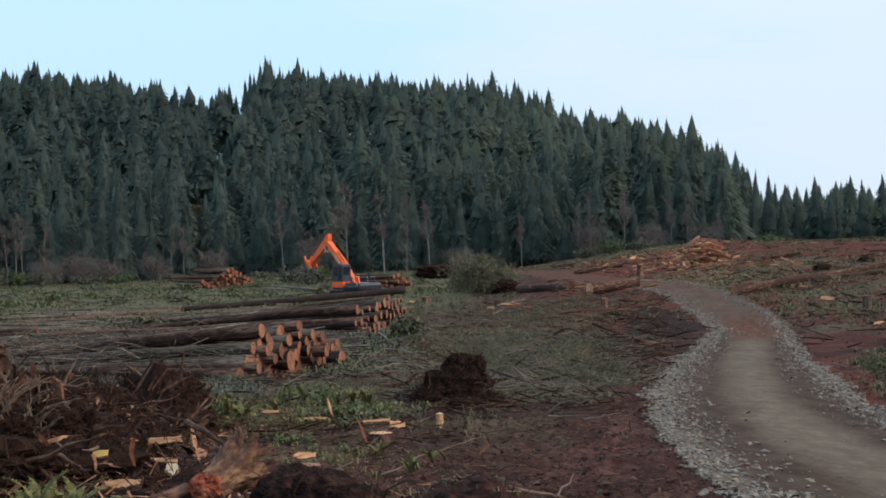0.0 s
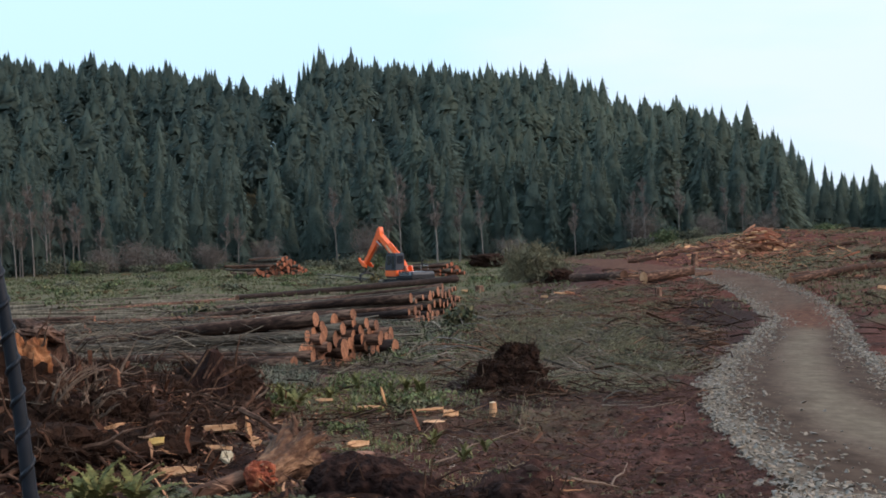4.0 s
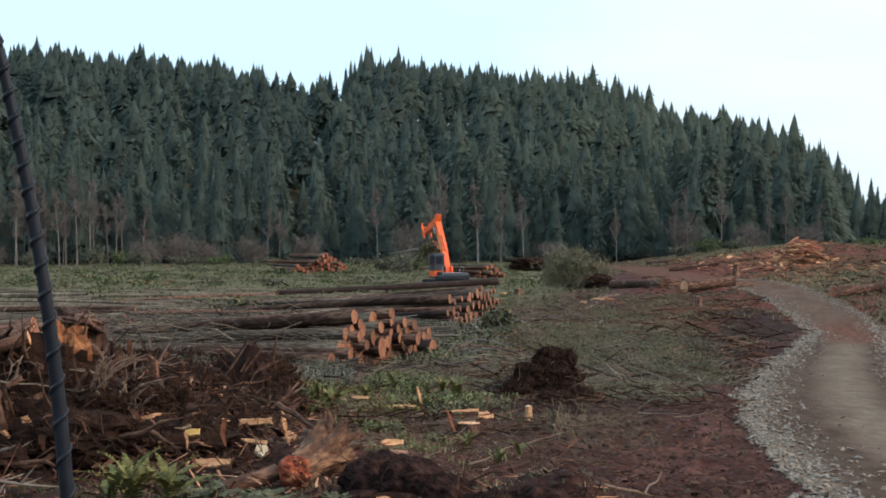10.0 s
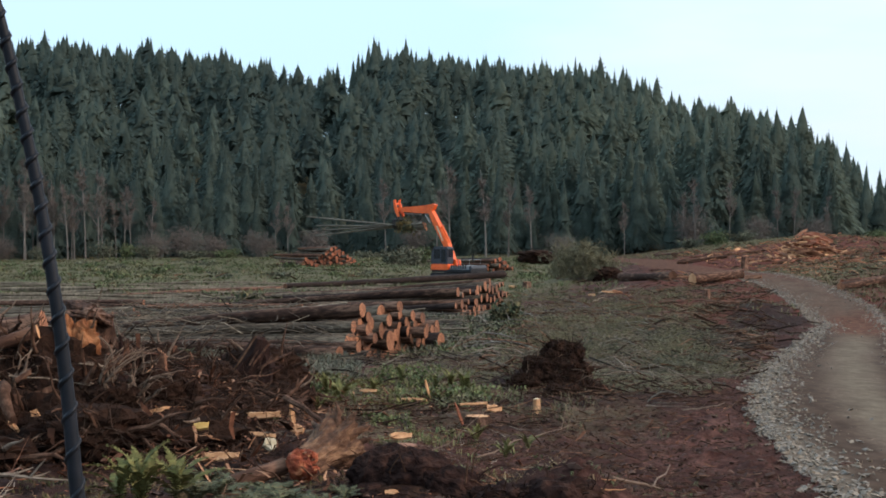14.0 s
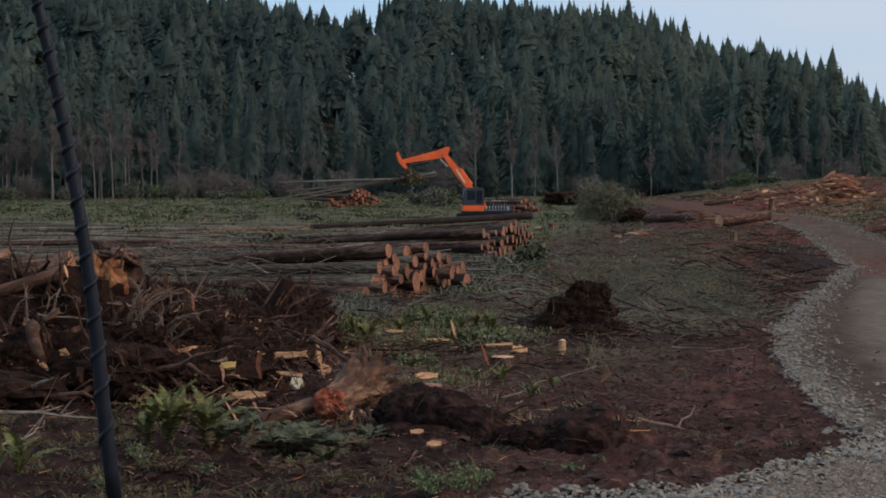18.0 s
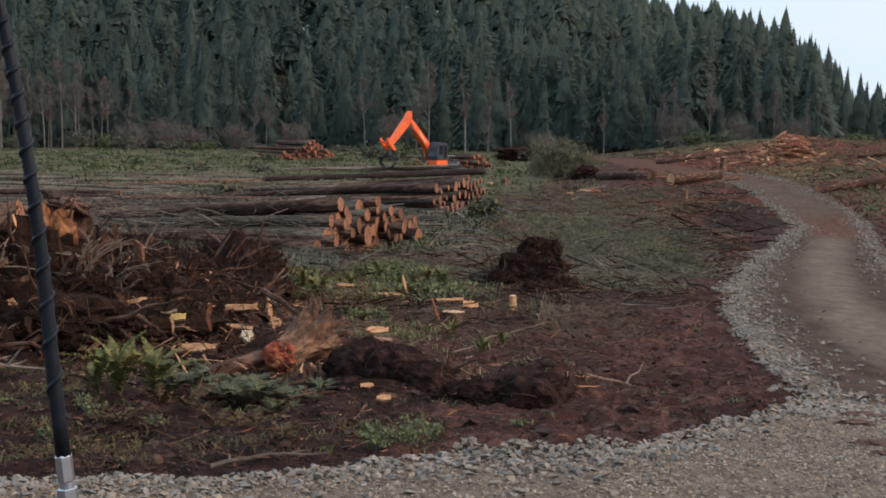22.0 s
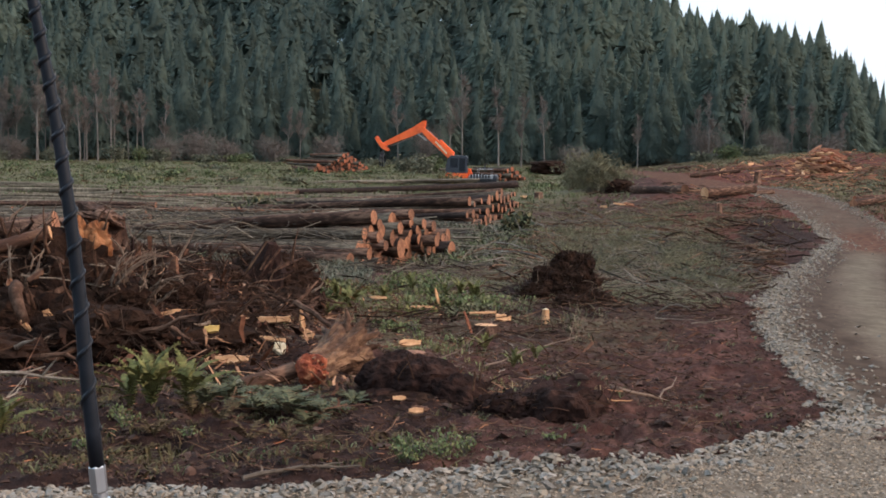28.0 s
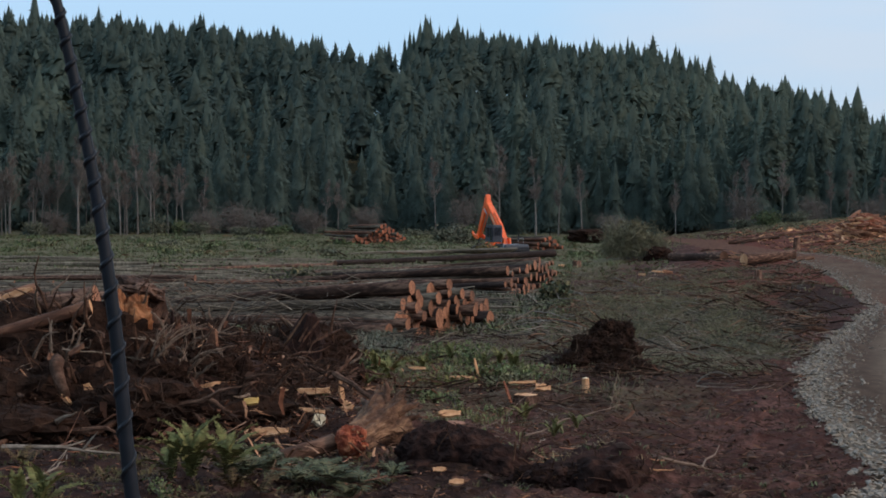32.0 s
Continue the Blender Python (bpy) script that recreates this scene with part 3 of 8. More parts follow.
def ground_material(name, base, layers, scale, bump, dist, stretch=(1, 1, 1)):
    """base colours, and layers of (attribute, colours, noise scale, sharpness) laid over by broken-up masks."""
    m = mat(name, base, scale, 0.97, bump, stretch, coarse=0.09, dist=dist, spec=0.06)
    n, l = m.node_tree.nodes, m.node_tree.links
    bsdf = n["Principled BSDF"]
    out = bsdf.inputs["Base Color"].links[0].from_socket
    co = next(x for x in n if x.bl_idname == "ShaderNodeMapping")
    for attr, cols, sc, sharp in layers:
        at_ = n.new("ShaderNodeAttribute")
        at_.attribute_name = attr
        nz = n.new("ShaderNodeTexNoise")
        nz.inputs["Scale"].default_value, nz.inputs["Detail"].default_value, nz.inputs["Roughness"].default_value = sc, 7, 0.7
        l.new(co.outputs["Vector"], nz.inputs["Vector"])
        ad = n.new("ShaderNodeMath")
        ad.operation = "ADD"
        l.new(at_.outputs["Fac"], ad.inputs[0])
        l.new(nz.outputs["Fac"], ad.inputs[1])
        mr = n.new("ShaderNodeMapRange")
        mr.inputs["From Min"].default_value, mr.inputs["From Max"].default_value = 0.92 - sharp, 0.92 + sharp
        l.new(ad.outputs[0], mr.inputs["Value"])
        rp = n.new("ShaderNodeValToRGB")
        rp.color_ramp.elements[0].position, rp.color_ramp.elements[1].position = 0.35, 0.65
        rp.color_ramp.elements[0].color, rp.color_ramp.elements[1].color = (*cols[0], 1), (*cols[1], 1)
        nz2 = n.new("ShaderNodeTexNoise")
        nz2.inputs["Scale"].default_value, nz2.inputs["Detail"].default_value = sc * 4.3, 5
        l.new(co.outputs["Vector"], nz2.inputs["Vector"])
        l.new(nz2.outputs["Fac"], rp.inputs[0])
        mx = n.new("ShaderNodeMixRGB")
        l.new(mr.outputs[0], mx.inputs["Fac"])
        l.new(out, mx.inputs["Color1"])
        l.new(rp.outputs[0], mx.inputs["Color2"])
        out = mx.outputs[0]
    l.new(out, bsdf.inputs["Base Color"])
    return m


SOIL = ground_material("churned_soil", [(0.0161, 0.0072, 0.0058), (0.0473, 0.0212, 0.0164), (0.1240, 0.0592, 0.0457)],
                       [("red", ((0.0618, 0.0188, 0.0126), (0.1212, 0.0429, 0.0288)), 0.9, 0.35), ("green", ((0.0591, 0.0486, 0.0288), (0.1299, 0.1137, 0.0653)), 1.6, 0.30), ("dark", ((0.0147, 0.0082, 0.0070), (0.0426, 0.0226, 0.0180)), 1.2, 0.25)], 8.0, 1.0, 0.05)
GRAVEL = ground_material("gravel_road", [(0.0440, 0.0280, 0.0190), (0.0800, 0.0530, 0.0370), (0.1433, 0.1009, 0.0720)],
                         [("mottle", ((0.0620, 0.0410, 0.0290), (0.1150, 0.0800, 0.0580)), 2.2, 0.3), ("rut", ((0.1050, 0.0790, 0.0540), (0.1650, 0.1270, 0.0870)), 0.9, 0.35), ("side", ((0.0827, 0.0602, 0.0434), (0.1654, 0.1261, 0.0920)), 3.0, 0.25),
                          ("track", ((0.0419, 0.0252, 0.0166), (0.0772, 0.0485, 0.0331)), 0.7, 0.25), ("clay", ((0.0560, 0.0240, 0.0145), (0.1250, 0.0560, 0.0340)), 0.9, 0.3)], 11.0, 0.20, 0.02, (1, 0.42, 1))
ground_me, road_me = ground_mesh()
ground = tagged(part("ground", ground_me, SOIL), "dark churned forest soil with weeds and slash", "ground", kind="structure")
road = tagged(part("road", road_me, GRAVEL), "winding grey crushed-rock logging road", "road", kind="structure")


# ---- conifers ----
def conifer(seed, height, boughs, bare=0.12, wide=0.17, leaf=0.4, split=False, core=0.52, whorl=0.0):
    """Points, triangles, tones and soft normals of a crown: a ragged core and many flat boughs, level below and rising at the top."""
    r = np.random.default_rng(seed)
    v, f, tn = [], [], []
    lop = r.normal(0, 0.16, 6)

    def spread(h, a):
        g = (1 - h) / (1 - bare)
        return height * wide * g ** 1.02 * min(1, 0.55 + (h - bare) / 0.10) * max(0.45, 1 + lop[0] * math.cos(a + lop[1] * 20 + 5 * h) + lop[2] * math.sin(2 * a + 9 * h) + 0.12 * math.sin(31 * h + lop[3] * 30 + a))
    levels = np.linspace(bare, 0.98, 8)
    for i, h in enumerate(levels):
        for j in range(6):
            a = 6.283 * (j + 0.5 * (i % 2)) / 6
            q = (core + 0.32 * r.random()) * spread(h, a) + 0.03
            v.append((q * math.cos(a), q * math.sin(a), h * height + r.normal() * 0.35))
            # core coloured lighter, to lift the shade in the gaps between boughs
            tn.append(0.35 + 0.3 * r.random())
    for i in range(7):
        for j in range(6):
            p, q = i * 6 + j, i * 6 + (j + 1) % 6
            f += [(p, q, q + 6), (p, q + 6, p + 6)]
    for k in range(boughs):
        h = min(bare + (1 - bare) * (1 - (1 - (k + r.random()) / boughs) ** 0.60), 0.985)
        a = r.random() * 6.283
        if whorl:
            h = min(0.985, (math.floor(h * height / whorl) + 0.5 + r.normal(0, 0.22)) * whorl / height)
        ln = spread(h, a) * (0.68 + 0.50 * r.random() ** 1.5) + 0.14
        z0 = h * height + r.normal(0, 0.1)
        fall = 1.05 - 0.7 * (h - bare) / (1 - bare) + r.normal(0, 0.2)
        w = min(leaf, 0.24 * ln + 0.06) * (0.6 + 0.8 * r.random())
        twist = r.normal(0, 0.45)
        ca, sa = math.cos(a), math.sin(a)
        b = len(v)
        out = 0.40 * ln
        v += [(ca * (ln - out), sa * (ln - out), z0 + 0.05 * ln), (ca * (ln - 0.4 * out) - sa * w, sa * (ln - 0.4 * out) + ca * w, z0 - fall * out * 0.6 + twist * w), (ca * ln, sa * ln, z0 - fall * out), (ca * (ln - 0.45 * out) + sa * w, sa * (ln - 0.45 * out) - ca * w, z0 - fall * out * 0.55 - twist * w)]
        f += [(b, b + 1, b + 2), (b, b + 2, b + 3)]
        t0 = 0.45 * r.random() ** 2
        # bases lighter than tips, fill light inside the crown put into the colour
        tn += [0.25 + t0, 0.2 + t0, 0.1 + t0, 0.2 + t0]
        if split:
            for q in range(4):
                u, a2 = 0.45 + 0.6 * r.random(), a + r.normal(0, 0.28)
                c2, s2, z2, t2 = math.cos(a2) * ln * u, math.sin(a2) * ln * u, z0 - 0.35 * fall * ln * u + r.normal(0, 0.25), 0.14 + 0.14 * r.random()
                b = len(v)
                v += [(c2, s2, z2 + t2 * 0.5), (c2 - math.sin(a2) * t2, s2 + math.cos(a2) * t2, z2 - t2 * 0.3), (c2 * 1.08, s2 * 1.08, z2 - t2 * 0.8), (c2 + math.sin(a2) * t2, s2 - math.cos(a2) * t2, z2 - t2 * 0.3)]
                f += [(b, b + 1, b + 2), (b, b + 2, b + 3)]
                # tufts too: lighter at the base against the crown's inner shade
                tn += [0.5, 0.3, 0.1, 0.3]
    b = len(v)
    v += [(0.14, 0, height * 0.93), (-0.1, 0.12, height * 0.93), (-0.1, -0.12, height * 0.93), (0, 0, height * 1.035)]
    f += [(b, b + 1, b + 3), (b + 1, b + 2, b + 3), (b + 2, b, b + 3)]
    tn += [0.4] * 4
    v = np.array(v)
    nrm = np.stack([v[:, 0], v[:, 1], 1.1 * np.hypot(v[:, 0], v[:, 1]) + 0.8], -1)
    nrm /= np.linalg.norm(nrm, axis=1, keepdims=True)
    nrm += r.normal(0, 0.13, nrm.shape)
    nrm /= np.linalg.norm(nrm, axis=1, keepdims=True)
    return v, np.array(f), np.array(tn), nrm


def trunk_build(height, radius, lean=0.0):
    b = Build()
    tube(b, [(lean * h * h, 0, height * h - 0.3 * (h == 0)) for h in (0, 0.25, 0.5, 0.75, 0.97)], [radius * (1 - 0.92 * h) for h in (0, 0.25, 0.5, 0.75, 0.97)], 7, wobble=0.1)
    return b


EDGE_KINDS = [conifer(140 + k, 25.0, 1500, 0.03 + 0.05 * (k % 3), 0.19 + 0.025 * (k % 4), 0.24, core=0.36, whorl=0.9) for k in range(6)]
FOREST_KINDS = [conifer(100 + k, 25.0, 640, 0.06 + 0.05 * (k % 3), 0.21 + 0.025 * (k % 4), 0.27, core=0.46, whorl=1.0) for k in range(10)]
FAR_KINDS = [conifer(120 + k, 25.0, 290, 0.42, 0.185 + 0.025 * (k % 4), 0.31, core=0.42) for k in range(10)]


def forest_spots():
    """Spots of the far woods over the hillside."""
    spots = []
    d = 268.0
    while d < 665:
        gap = 9.4 - (d - 268) * 0.006
        n = int(d * radians(47) / gap)
        for k in range(n):
            az = -25.5 + 47 * (k + rng.random() * 0.9) / n
            dd = d + gap * (rng.random() - 0.5)
            if on_road(dd * math.sin(radians(az)), dd * math.cos(radians(az))) > 0.5:
                continue
            if dd > 590 and -8.3 < az < -2.3 or az > 15.2 and dd < 345:
                continue
            spots.append((az, dd))
        d += gap * 0.95
    return spots


def forest():
    vs, fs, ts, ns, n = [], [], [], [], 0
    for az, d in forest_spots():
        kinds = EDGE_KINDS if d < 292 else FOREST_KINDS if d < 345 or az > 14 else FAR_KINDS
        v, f, t, q = kinds[rng.integers(len(kinds))]
        size = (0.62 + 0.36 * rng.random() + 0.14 * rng.random() ** 3 + 0.06 * step(d, 420, 580)) * (0.68 if az > 15.8 else 1.0) * (0.82 + 0.18 * step(d, 270, 350))
        if d > 455 and -4.1 < az < -2.3:
            size *= 0.42
        a = rng.random() * 6.28
        c, s = math.cos(a) * size, math.sin(a) * size
        wide = (1.12 - 0.16 * step(d, 380, 560)) * (0.9 + 0.55 * rng.random())
        ca, sa = math.cos(a), math.sin(a)
        ns.append(np.stack([q[:, 0] * ca - q[:, 1] * sa, q[:, 0] * sa + q[:, 1] * ca, q[:, 2]], -1))
        x, y = d * math.sin(radians(az)), d * math.cos(radians(az))
        p = np.stack([(v[:, 0] * c - v[:, 1] * s) * wide + x, (v[:, 0] * s + v[:, 1] * c) * wide + y, v[:, 2] * size + float(ground_z(x, y)) - 0.3], -1)
        vs.append(p)
        fs.append(f + n)
        # tone also rises to the right: haze over those slopes put into the colour
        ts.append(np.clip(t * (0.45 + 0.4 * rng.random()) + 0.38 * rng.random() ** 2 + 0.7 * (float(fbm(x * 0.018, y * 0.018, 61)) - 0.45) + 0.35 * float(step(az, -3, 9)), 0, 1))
        n += len(v)
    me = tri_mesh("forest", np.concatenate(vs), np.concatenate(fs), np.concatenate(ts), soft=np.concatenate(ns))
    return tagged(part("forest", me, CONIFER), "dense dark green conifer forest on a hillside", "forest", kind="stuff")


forest()


def conifer_thing(name, label, seed, height, whorls, per, bare, wide, radius, group, split=True):
    ob = thing(name, label, "tree", group=group)
    part("trunk", trunk_build(height, radius), TRUNK, ob)
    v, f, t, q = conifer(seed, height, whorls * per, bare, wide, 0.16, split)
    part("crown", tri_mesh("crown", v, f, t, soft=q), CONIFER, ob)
    return ob


def set_all(kinds, spots):
    """Copies of the kinds at (bearing, distance, size); the first ones are moved, not copied."""
    moved = set()
    for k, (az, d, size) in enumerate(spots):
        ob = kinds[k % len(kinds)]
        p = at(az, d, -0.2)
        turn = Matrix.Rotation(k * 2.39, 4, "Z")
        if k >= len(kinds):
            ob = copy_thing(ob, Matrix.Translation(p) @ turn)
        ob.matrix_basis = Matrix.Translation(p) @ turn @ Matrix.Diagonal((size, size, size, 1))


edge_kinds = [conifer_thing("conifer_tree", "dark green conifer at the edge of the clearing", 40 + k, 20 + 2 * k, 40, 15, 0.02 + 0.03 * k, 0.20, 0.15, "trees along the clearing") for k in range(4)]
set_all(edge_kinds, [(-20.5 + 0.66 * k + 0.3 * rng.random(), 253 + 13 * rng.random() + 8 * (k % 2), 0.45 + 0.36 * rng.random()) for k in range(54)] + [(15.5 + 7 * rng.random(), 325 + 30 * rng.random(), 0.40 + 0.22 * rng.random()) for k in range(22)])
ridge_kinds = [conifer_thing("tall_conifer", "tall thin-crowned conifer standing on the ridge", 70 + k, 27 + 3 * k, 24, 10, 0.40 + 0.07 * k, 0.13, 0.3, "tall trees on the ridge", False) for k in range(3)]
set_all(ridge_kinds, [(-2.95, 612, 1.23), (-3.35, 622, 1.07), (-2.55, 622, 1.04), (-2.2, 612, 1.07), (-1.85, 625, 0.93), (-1.5, 615, 0.98), (-3.1, 605, 0.98), (-1.1, 622, 0.93), (-0.6, 618, 0.88), (-2.4, 618, 1.02), (-3.55, 616, 0.98), (-2.75, 606, 1.07), (-3.2, 615, 1.12), (-2.65, 613, 1.12)] + [(-18.5 + 13 * rng.random(), 600 + 25 * rng.random(), 0.55 + 0.28 * rng.random()) for k in range(22)])
lone_kinds = [conifer_thing("ridge_conifer", "full-crowned conifer standing clear on the skyline", 90 + k, 28, 30, 12, 0.08, 0.20, 0.3, "trees on the skyline", False) for k in range(2)]
set_all(lone_kinds, [(-4.42, 615, 1.02), (-4.9, 620, 0.72), (16.05, 360, 0.66), (-11.3, 616, 1.05), (-17.6, 600, 1.25), (7.35, 618, 0.78), (12.0, 610, 0.55), (-5.4, 610, 0.6), (-5.9, 618, 0.66), (-6.5, 612, 0.62), (-7.0, 620, 0.74), (-7.6, 610, 0.68), (-8.1, 622, 0.8)])


def alder(seed, height):
    """A bare alder: pale forked stem, limbs and a haze of fine twigs."""
    r = np.random.default_rng(seed)
    ob = thing("bare_alder", "bare pale-barked alder at the foot of the hill", "tree", group="bare alders")
    b = Build()
    bend = r.normal(0, 0.05, 2)
    spine = [np.array((bend[0] * h * h * height, bend[1] * h * h * height, h * height)) for h in np.linspace(-0.02, 1, 7)]
    tube(b, spine, [0.12 * (1 - 0.88 * h) + 0.008 for h in np.linspace(0, 1, 7)], 6)
    part("trunk", b, ALDER, ob)
    twigs = Build()
    for k in range(13):
        h = 0.36 + 0.57 * r.random()
        p = np.array((bend[0] * h * h * height, bend[1] * h * h * height, h * height))
        a, ln = r.random() * 6.28, height * (0.10 + 0.16 * r.random()) * (1.25 - h)
        q = p + np.array((math.cos(a) * ln * 0.55, math.sin(a) * ln * 0.55, ln * 0.9))
        b = Build()
        tube(b, [p, (p + q) / 2 + (0, 0, -0.1 * ln), q], [0.05, 0.035, 0.012], 4, ends=False)
        part("limb", b, ALDER, ob)
        for j in range(60):
            s = p + (q - p) * (0.25 + 0.75 * r.random())
            e = s + r.normal(0, 0.42, 3) * ln * 0.8 + (0, 0, 0.25 * ln)
            w = np.cross(e - s, r.normal(0, 1, 3))
            w = w / (np.linalg.norm(w) + 1e-9) * 0.028
            twigs.add([s - w, s + w, e], [(0, 1, 2)])
    tagged(part("twig_haze", twigs, ALDER_TWIG, ob), kind="stuff")
    return ob


alder_kinds = [alder(20 + k, 11.0 + k) for k in range(4)]
set_all(alder_kinds, [(-20.5 + 9.2 * rng.random() ** 0.9 + 1.2 * rng.normal() * (k % 3 == 0), 246 + 9 * rng.random(), 0.8 + 0.5 * rng.random()) for k in range(38)] +
        [(-6.6, 249, 0.8), (-6.1, 250, 0.7), (1.62, 246, 1.35), (2.5, 248, 1.1), (3.4, 247, 1.0), (0.2, 252, 1.2), (-0.3, 254, 1.2), (9.7, 247, 1.0), (9.2, 250, 0.8), (11.0, 252, 0.8), (12.8, 252, 0.9), (13.4, 254, 0.8), (-2.3, 249, 1.1), (7.0, 250, 0.7), (14.6, 254, 0.8)])


def hit(az, el):
    """The point where a ray from the eye's place, at a bearing and height angle, meets the ground."""
    d, k = 9.0, math.tan(radians(el))
    sx, sy = math.sin(radians(az)), math.cos(radians(az))
    ds = 9 * 1.006 ** np.arange(600)
    below = 2.4 + ds * k < ground_z(ds * sx, ds * sy)
    d = ds[np.argmax(below)] if below.any() else 240.0
    return np.array((d * sx, d * sy, float(ground_z(d * sx, d * sy))))


def reach(az, el):
    p = hit(az, el)
    return float(np.hypot(p[0], p[1]))


# ---- the log loader ----
LOADER = Vector((1.22, 150.0, -2.75))
loader = thing("log_loader", "orange tracked log loader with a dark cab at the log deck", "log loader", Matrix.Translation(LOADER))


def track_frame(y):
    b = Build()
    k = np.linspace(-math.pi / 2, math.pi / 2, 7)
    outline = [(1.75 + 0.5 * math.cos(a), 0.5 + 0.5 * math.sin(a)) for a in k] + [(-1.75 - 0.5 * math.cos(a), 0.5 - 0.5 * math.sin(a)) for a in k]
    prism(b, outline, y - 0.36, y + 0.36, 0.03)
    return b


under = Matrix.Rotation(radians(150), 4, "Z")
for y in (-1.25, 1.25):
    tr = part("track", track_frame(y), DARK_STEEL, loader, m=under)
    for k in range(22):
        s = k / 22 * 9.0
        b = Build()
        box(b, -0.16, 0.16, y - 0.4, y + 0.4, -0.03, 0.03)
        if s < 3.5:
            pm = pose(-1.75 + s, 0, 1.02)
        elif s < 4.5:
            pm = pose(1.75 + 0.53 * math.sin((s - 3.5) * 3.14), 0, 0.5 + 0.53 * math.cos((s - 3.5) * 3.14), 0, math.degrees((s - 3.5) * 3.14))
        elif s < 8:
            pm = pose(1.75 - (s - 4.5), 0, -0.02)
        else:
            pm = pose(-1.75 - 0.53 * math.sin((s - 8) * 3.14), 0, 0.5 - 0.53 * math.cos((s - 8) * 3.14), 0, math.degrees((s - 8) * 3.14))
        part("track_shoe", b, DARK_STEEL, tr, m=pm)
b = Build()
box(b, -1.0, 1.0, -0.95, 0.95, 0.35, 0.95, 0.05)
tube(b, [(0, 0, 0.9), (0, 0, 1.12)], [0.75, 0.75], 20)
part("carbody", b, DARK_STEEL, loader, m=under)
b = Build()
box(b, 0.0, 2.2, 0.42, 1.48, 1.3, 1.9, 0.05)
prism(b, [(-0.5, 1.3), (-0.2, 2.35), (0.5, 2.4), (0.95, 1.9), (1.1, 1.3)], -0.42, -0.26, 0.02)
prism(b, [(-0.5, 1.3), (-0.2, 2.35), (0.5, 2.4), (0.95, 1.9), (1.1, 1.3)], 0.20, 0.36, 0.02)
upper = part("upper_structure", b, ORANGE, loader, "orange slewing house")
b = Build()
box(b, -3.0, 2.1, -1.35, 1.40, 1.10, 1.36, 0.04)
part("deck_plate", b, DARK_STEEL, upper)
b = Build()
prism(b, [(0.02, 1.9), (0.0, 3.5), (0.18, 3.68), (1.75, 3.68), (2.05, 3.2), (2.2, 2.3), (2.15, 1.9)], 0.42, 1.48, 0.05)
cab = part("cab", b, CAB_PAINT, upper, "dark blue-grey operator cab")
for nm, (x0, x1, y0, y1, z0, z1) in {"side_window": (0.95, 1.75, 1.478, 1.50, 2.45, 3.4), "door_window": (0.22, 0.82, 1.478, 1.50, 2.1, 3.4), "rear_window": (-0.02, 0.01, 0.6, 1.3, 2.6, 3.4)}.items():
    b = Build()
    box(b, x0, x1, y0, y1, z0, z1, 0.008)
    part(nm, b, WINDOW, upper)
b = Build()
box(b, -0.42, 0.42, -0.012, 0.012, -0.5, 0.5, 0.008)
part("windscreen", b, WINDOW, upper, m=Matrix.Translation((2.075, 0.95, 2.80)) @ Matrix.Rotation(radians(90), 4, "Z") @ Matrix.Rotation(radians(-17), 4, "X"))
b = Build()
for k in range(6):
    tube(b, [(2.13 - 0.0 * k, 0.55 + 0.16 * k, 2.35), (1.95, 0.55 + 0.16 * k, 3.45)], [0.018, 0.018], 5)
part("window_guard", b, DARK_STEEL, upper)
b = Build()
box(b, -2.7, -0.1, -1.3, 1.3, 1.37, 1.75, 0.1)
part("engine_hood", b, GREY_PAINT, upper, "grey engine hood")
for k in range(7):
    b = Build()
    box(b, -2.3 + 0.3 * k, -2.12 + 0.3 * k, 1.29, 1.325, 1.46, 1.85, 0.01)
    part("vent_louvre", b, DARK_STEEL, upper)
b = Build()
k = np.linspace(-1, 1, 9)
prism(b, [(-2.62, 1.15)] + [(-2.85 - 0.15 * (1 - q * q), 1.47 + 0.30 * q) for q in k] + [(-2.62, 1.79)], -1.3, 1.3, 0.06)
part("counterweight", b, CAB_PAINT, upper)
b = Build()
tube(b, [(-1.6, -0.7, 2.15), (-1.6, -0.7, 2.75), (-1.75, -0.7, 2.9)], [0.07, 0.07, 0.07], 10)
part("exhaust_pipe", b, DARK_STEEL, upper)
for q in (-0.9, 0.9):
    b = Build()
    tube(b, [(-2.4, q, 1.9), (-2.4, q, 2.35), (-1.0, q, 2.35), (-1.0, q, 1.9)], [0.025] * 4, 6)
    part("handrail", b, GREY_PAINT, upper)
BOOM_L, STICK_L, ROOT_X, ROOT_Z = 6.55, 4.40, 0.35, 1.62
b = Build()
prism(b, [(-0.35, -0.28), (-0.35, 0.22), (0.6, 0.50), (2.6, 0.66), (5.6, 0.36), (6.75, 0.22), (6.85, 0.0), (6.7, -0.2), (5.4, -0.24), (2.6, -0.04), (0.8, -0.28)], -0.31, 0.31, 0.04)
boom = part("boom", b, ORANGE, loader, "orange main boom")
b = Build()
tube(b, [(2.4, 0, 0.72), (4.4, 0, 0.62)], [0.11, 0.11], 10)
part("stick_cylinder", b, ORANGE, boom)
b = Build()
tube(b, [(5.3, 0.36, -0.42), (6.4, 0.36, -0.62)], [0.07, 0.06], 8)
part("cylinder_rod", b, CHROME, boom)
for y in (-0.40, 0.40):
    b = Build()
    tube(b, [(0.9, y, -0.75), (2.4, y, -0.1)], [0.10, 0.10], 10)
    part("boom_cylinder", b, CHROME, boom)
b = Build()
box(b, 2.9, 4.6, 0.312, 0.319, 0.1, 0.26)
part("name_plate", b, PALE, boom, "pale sticker stripe")
b = Build()
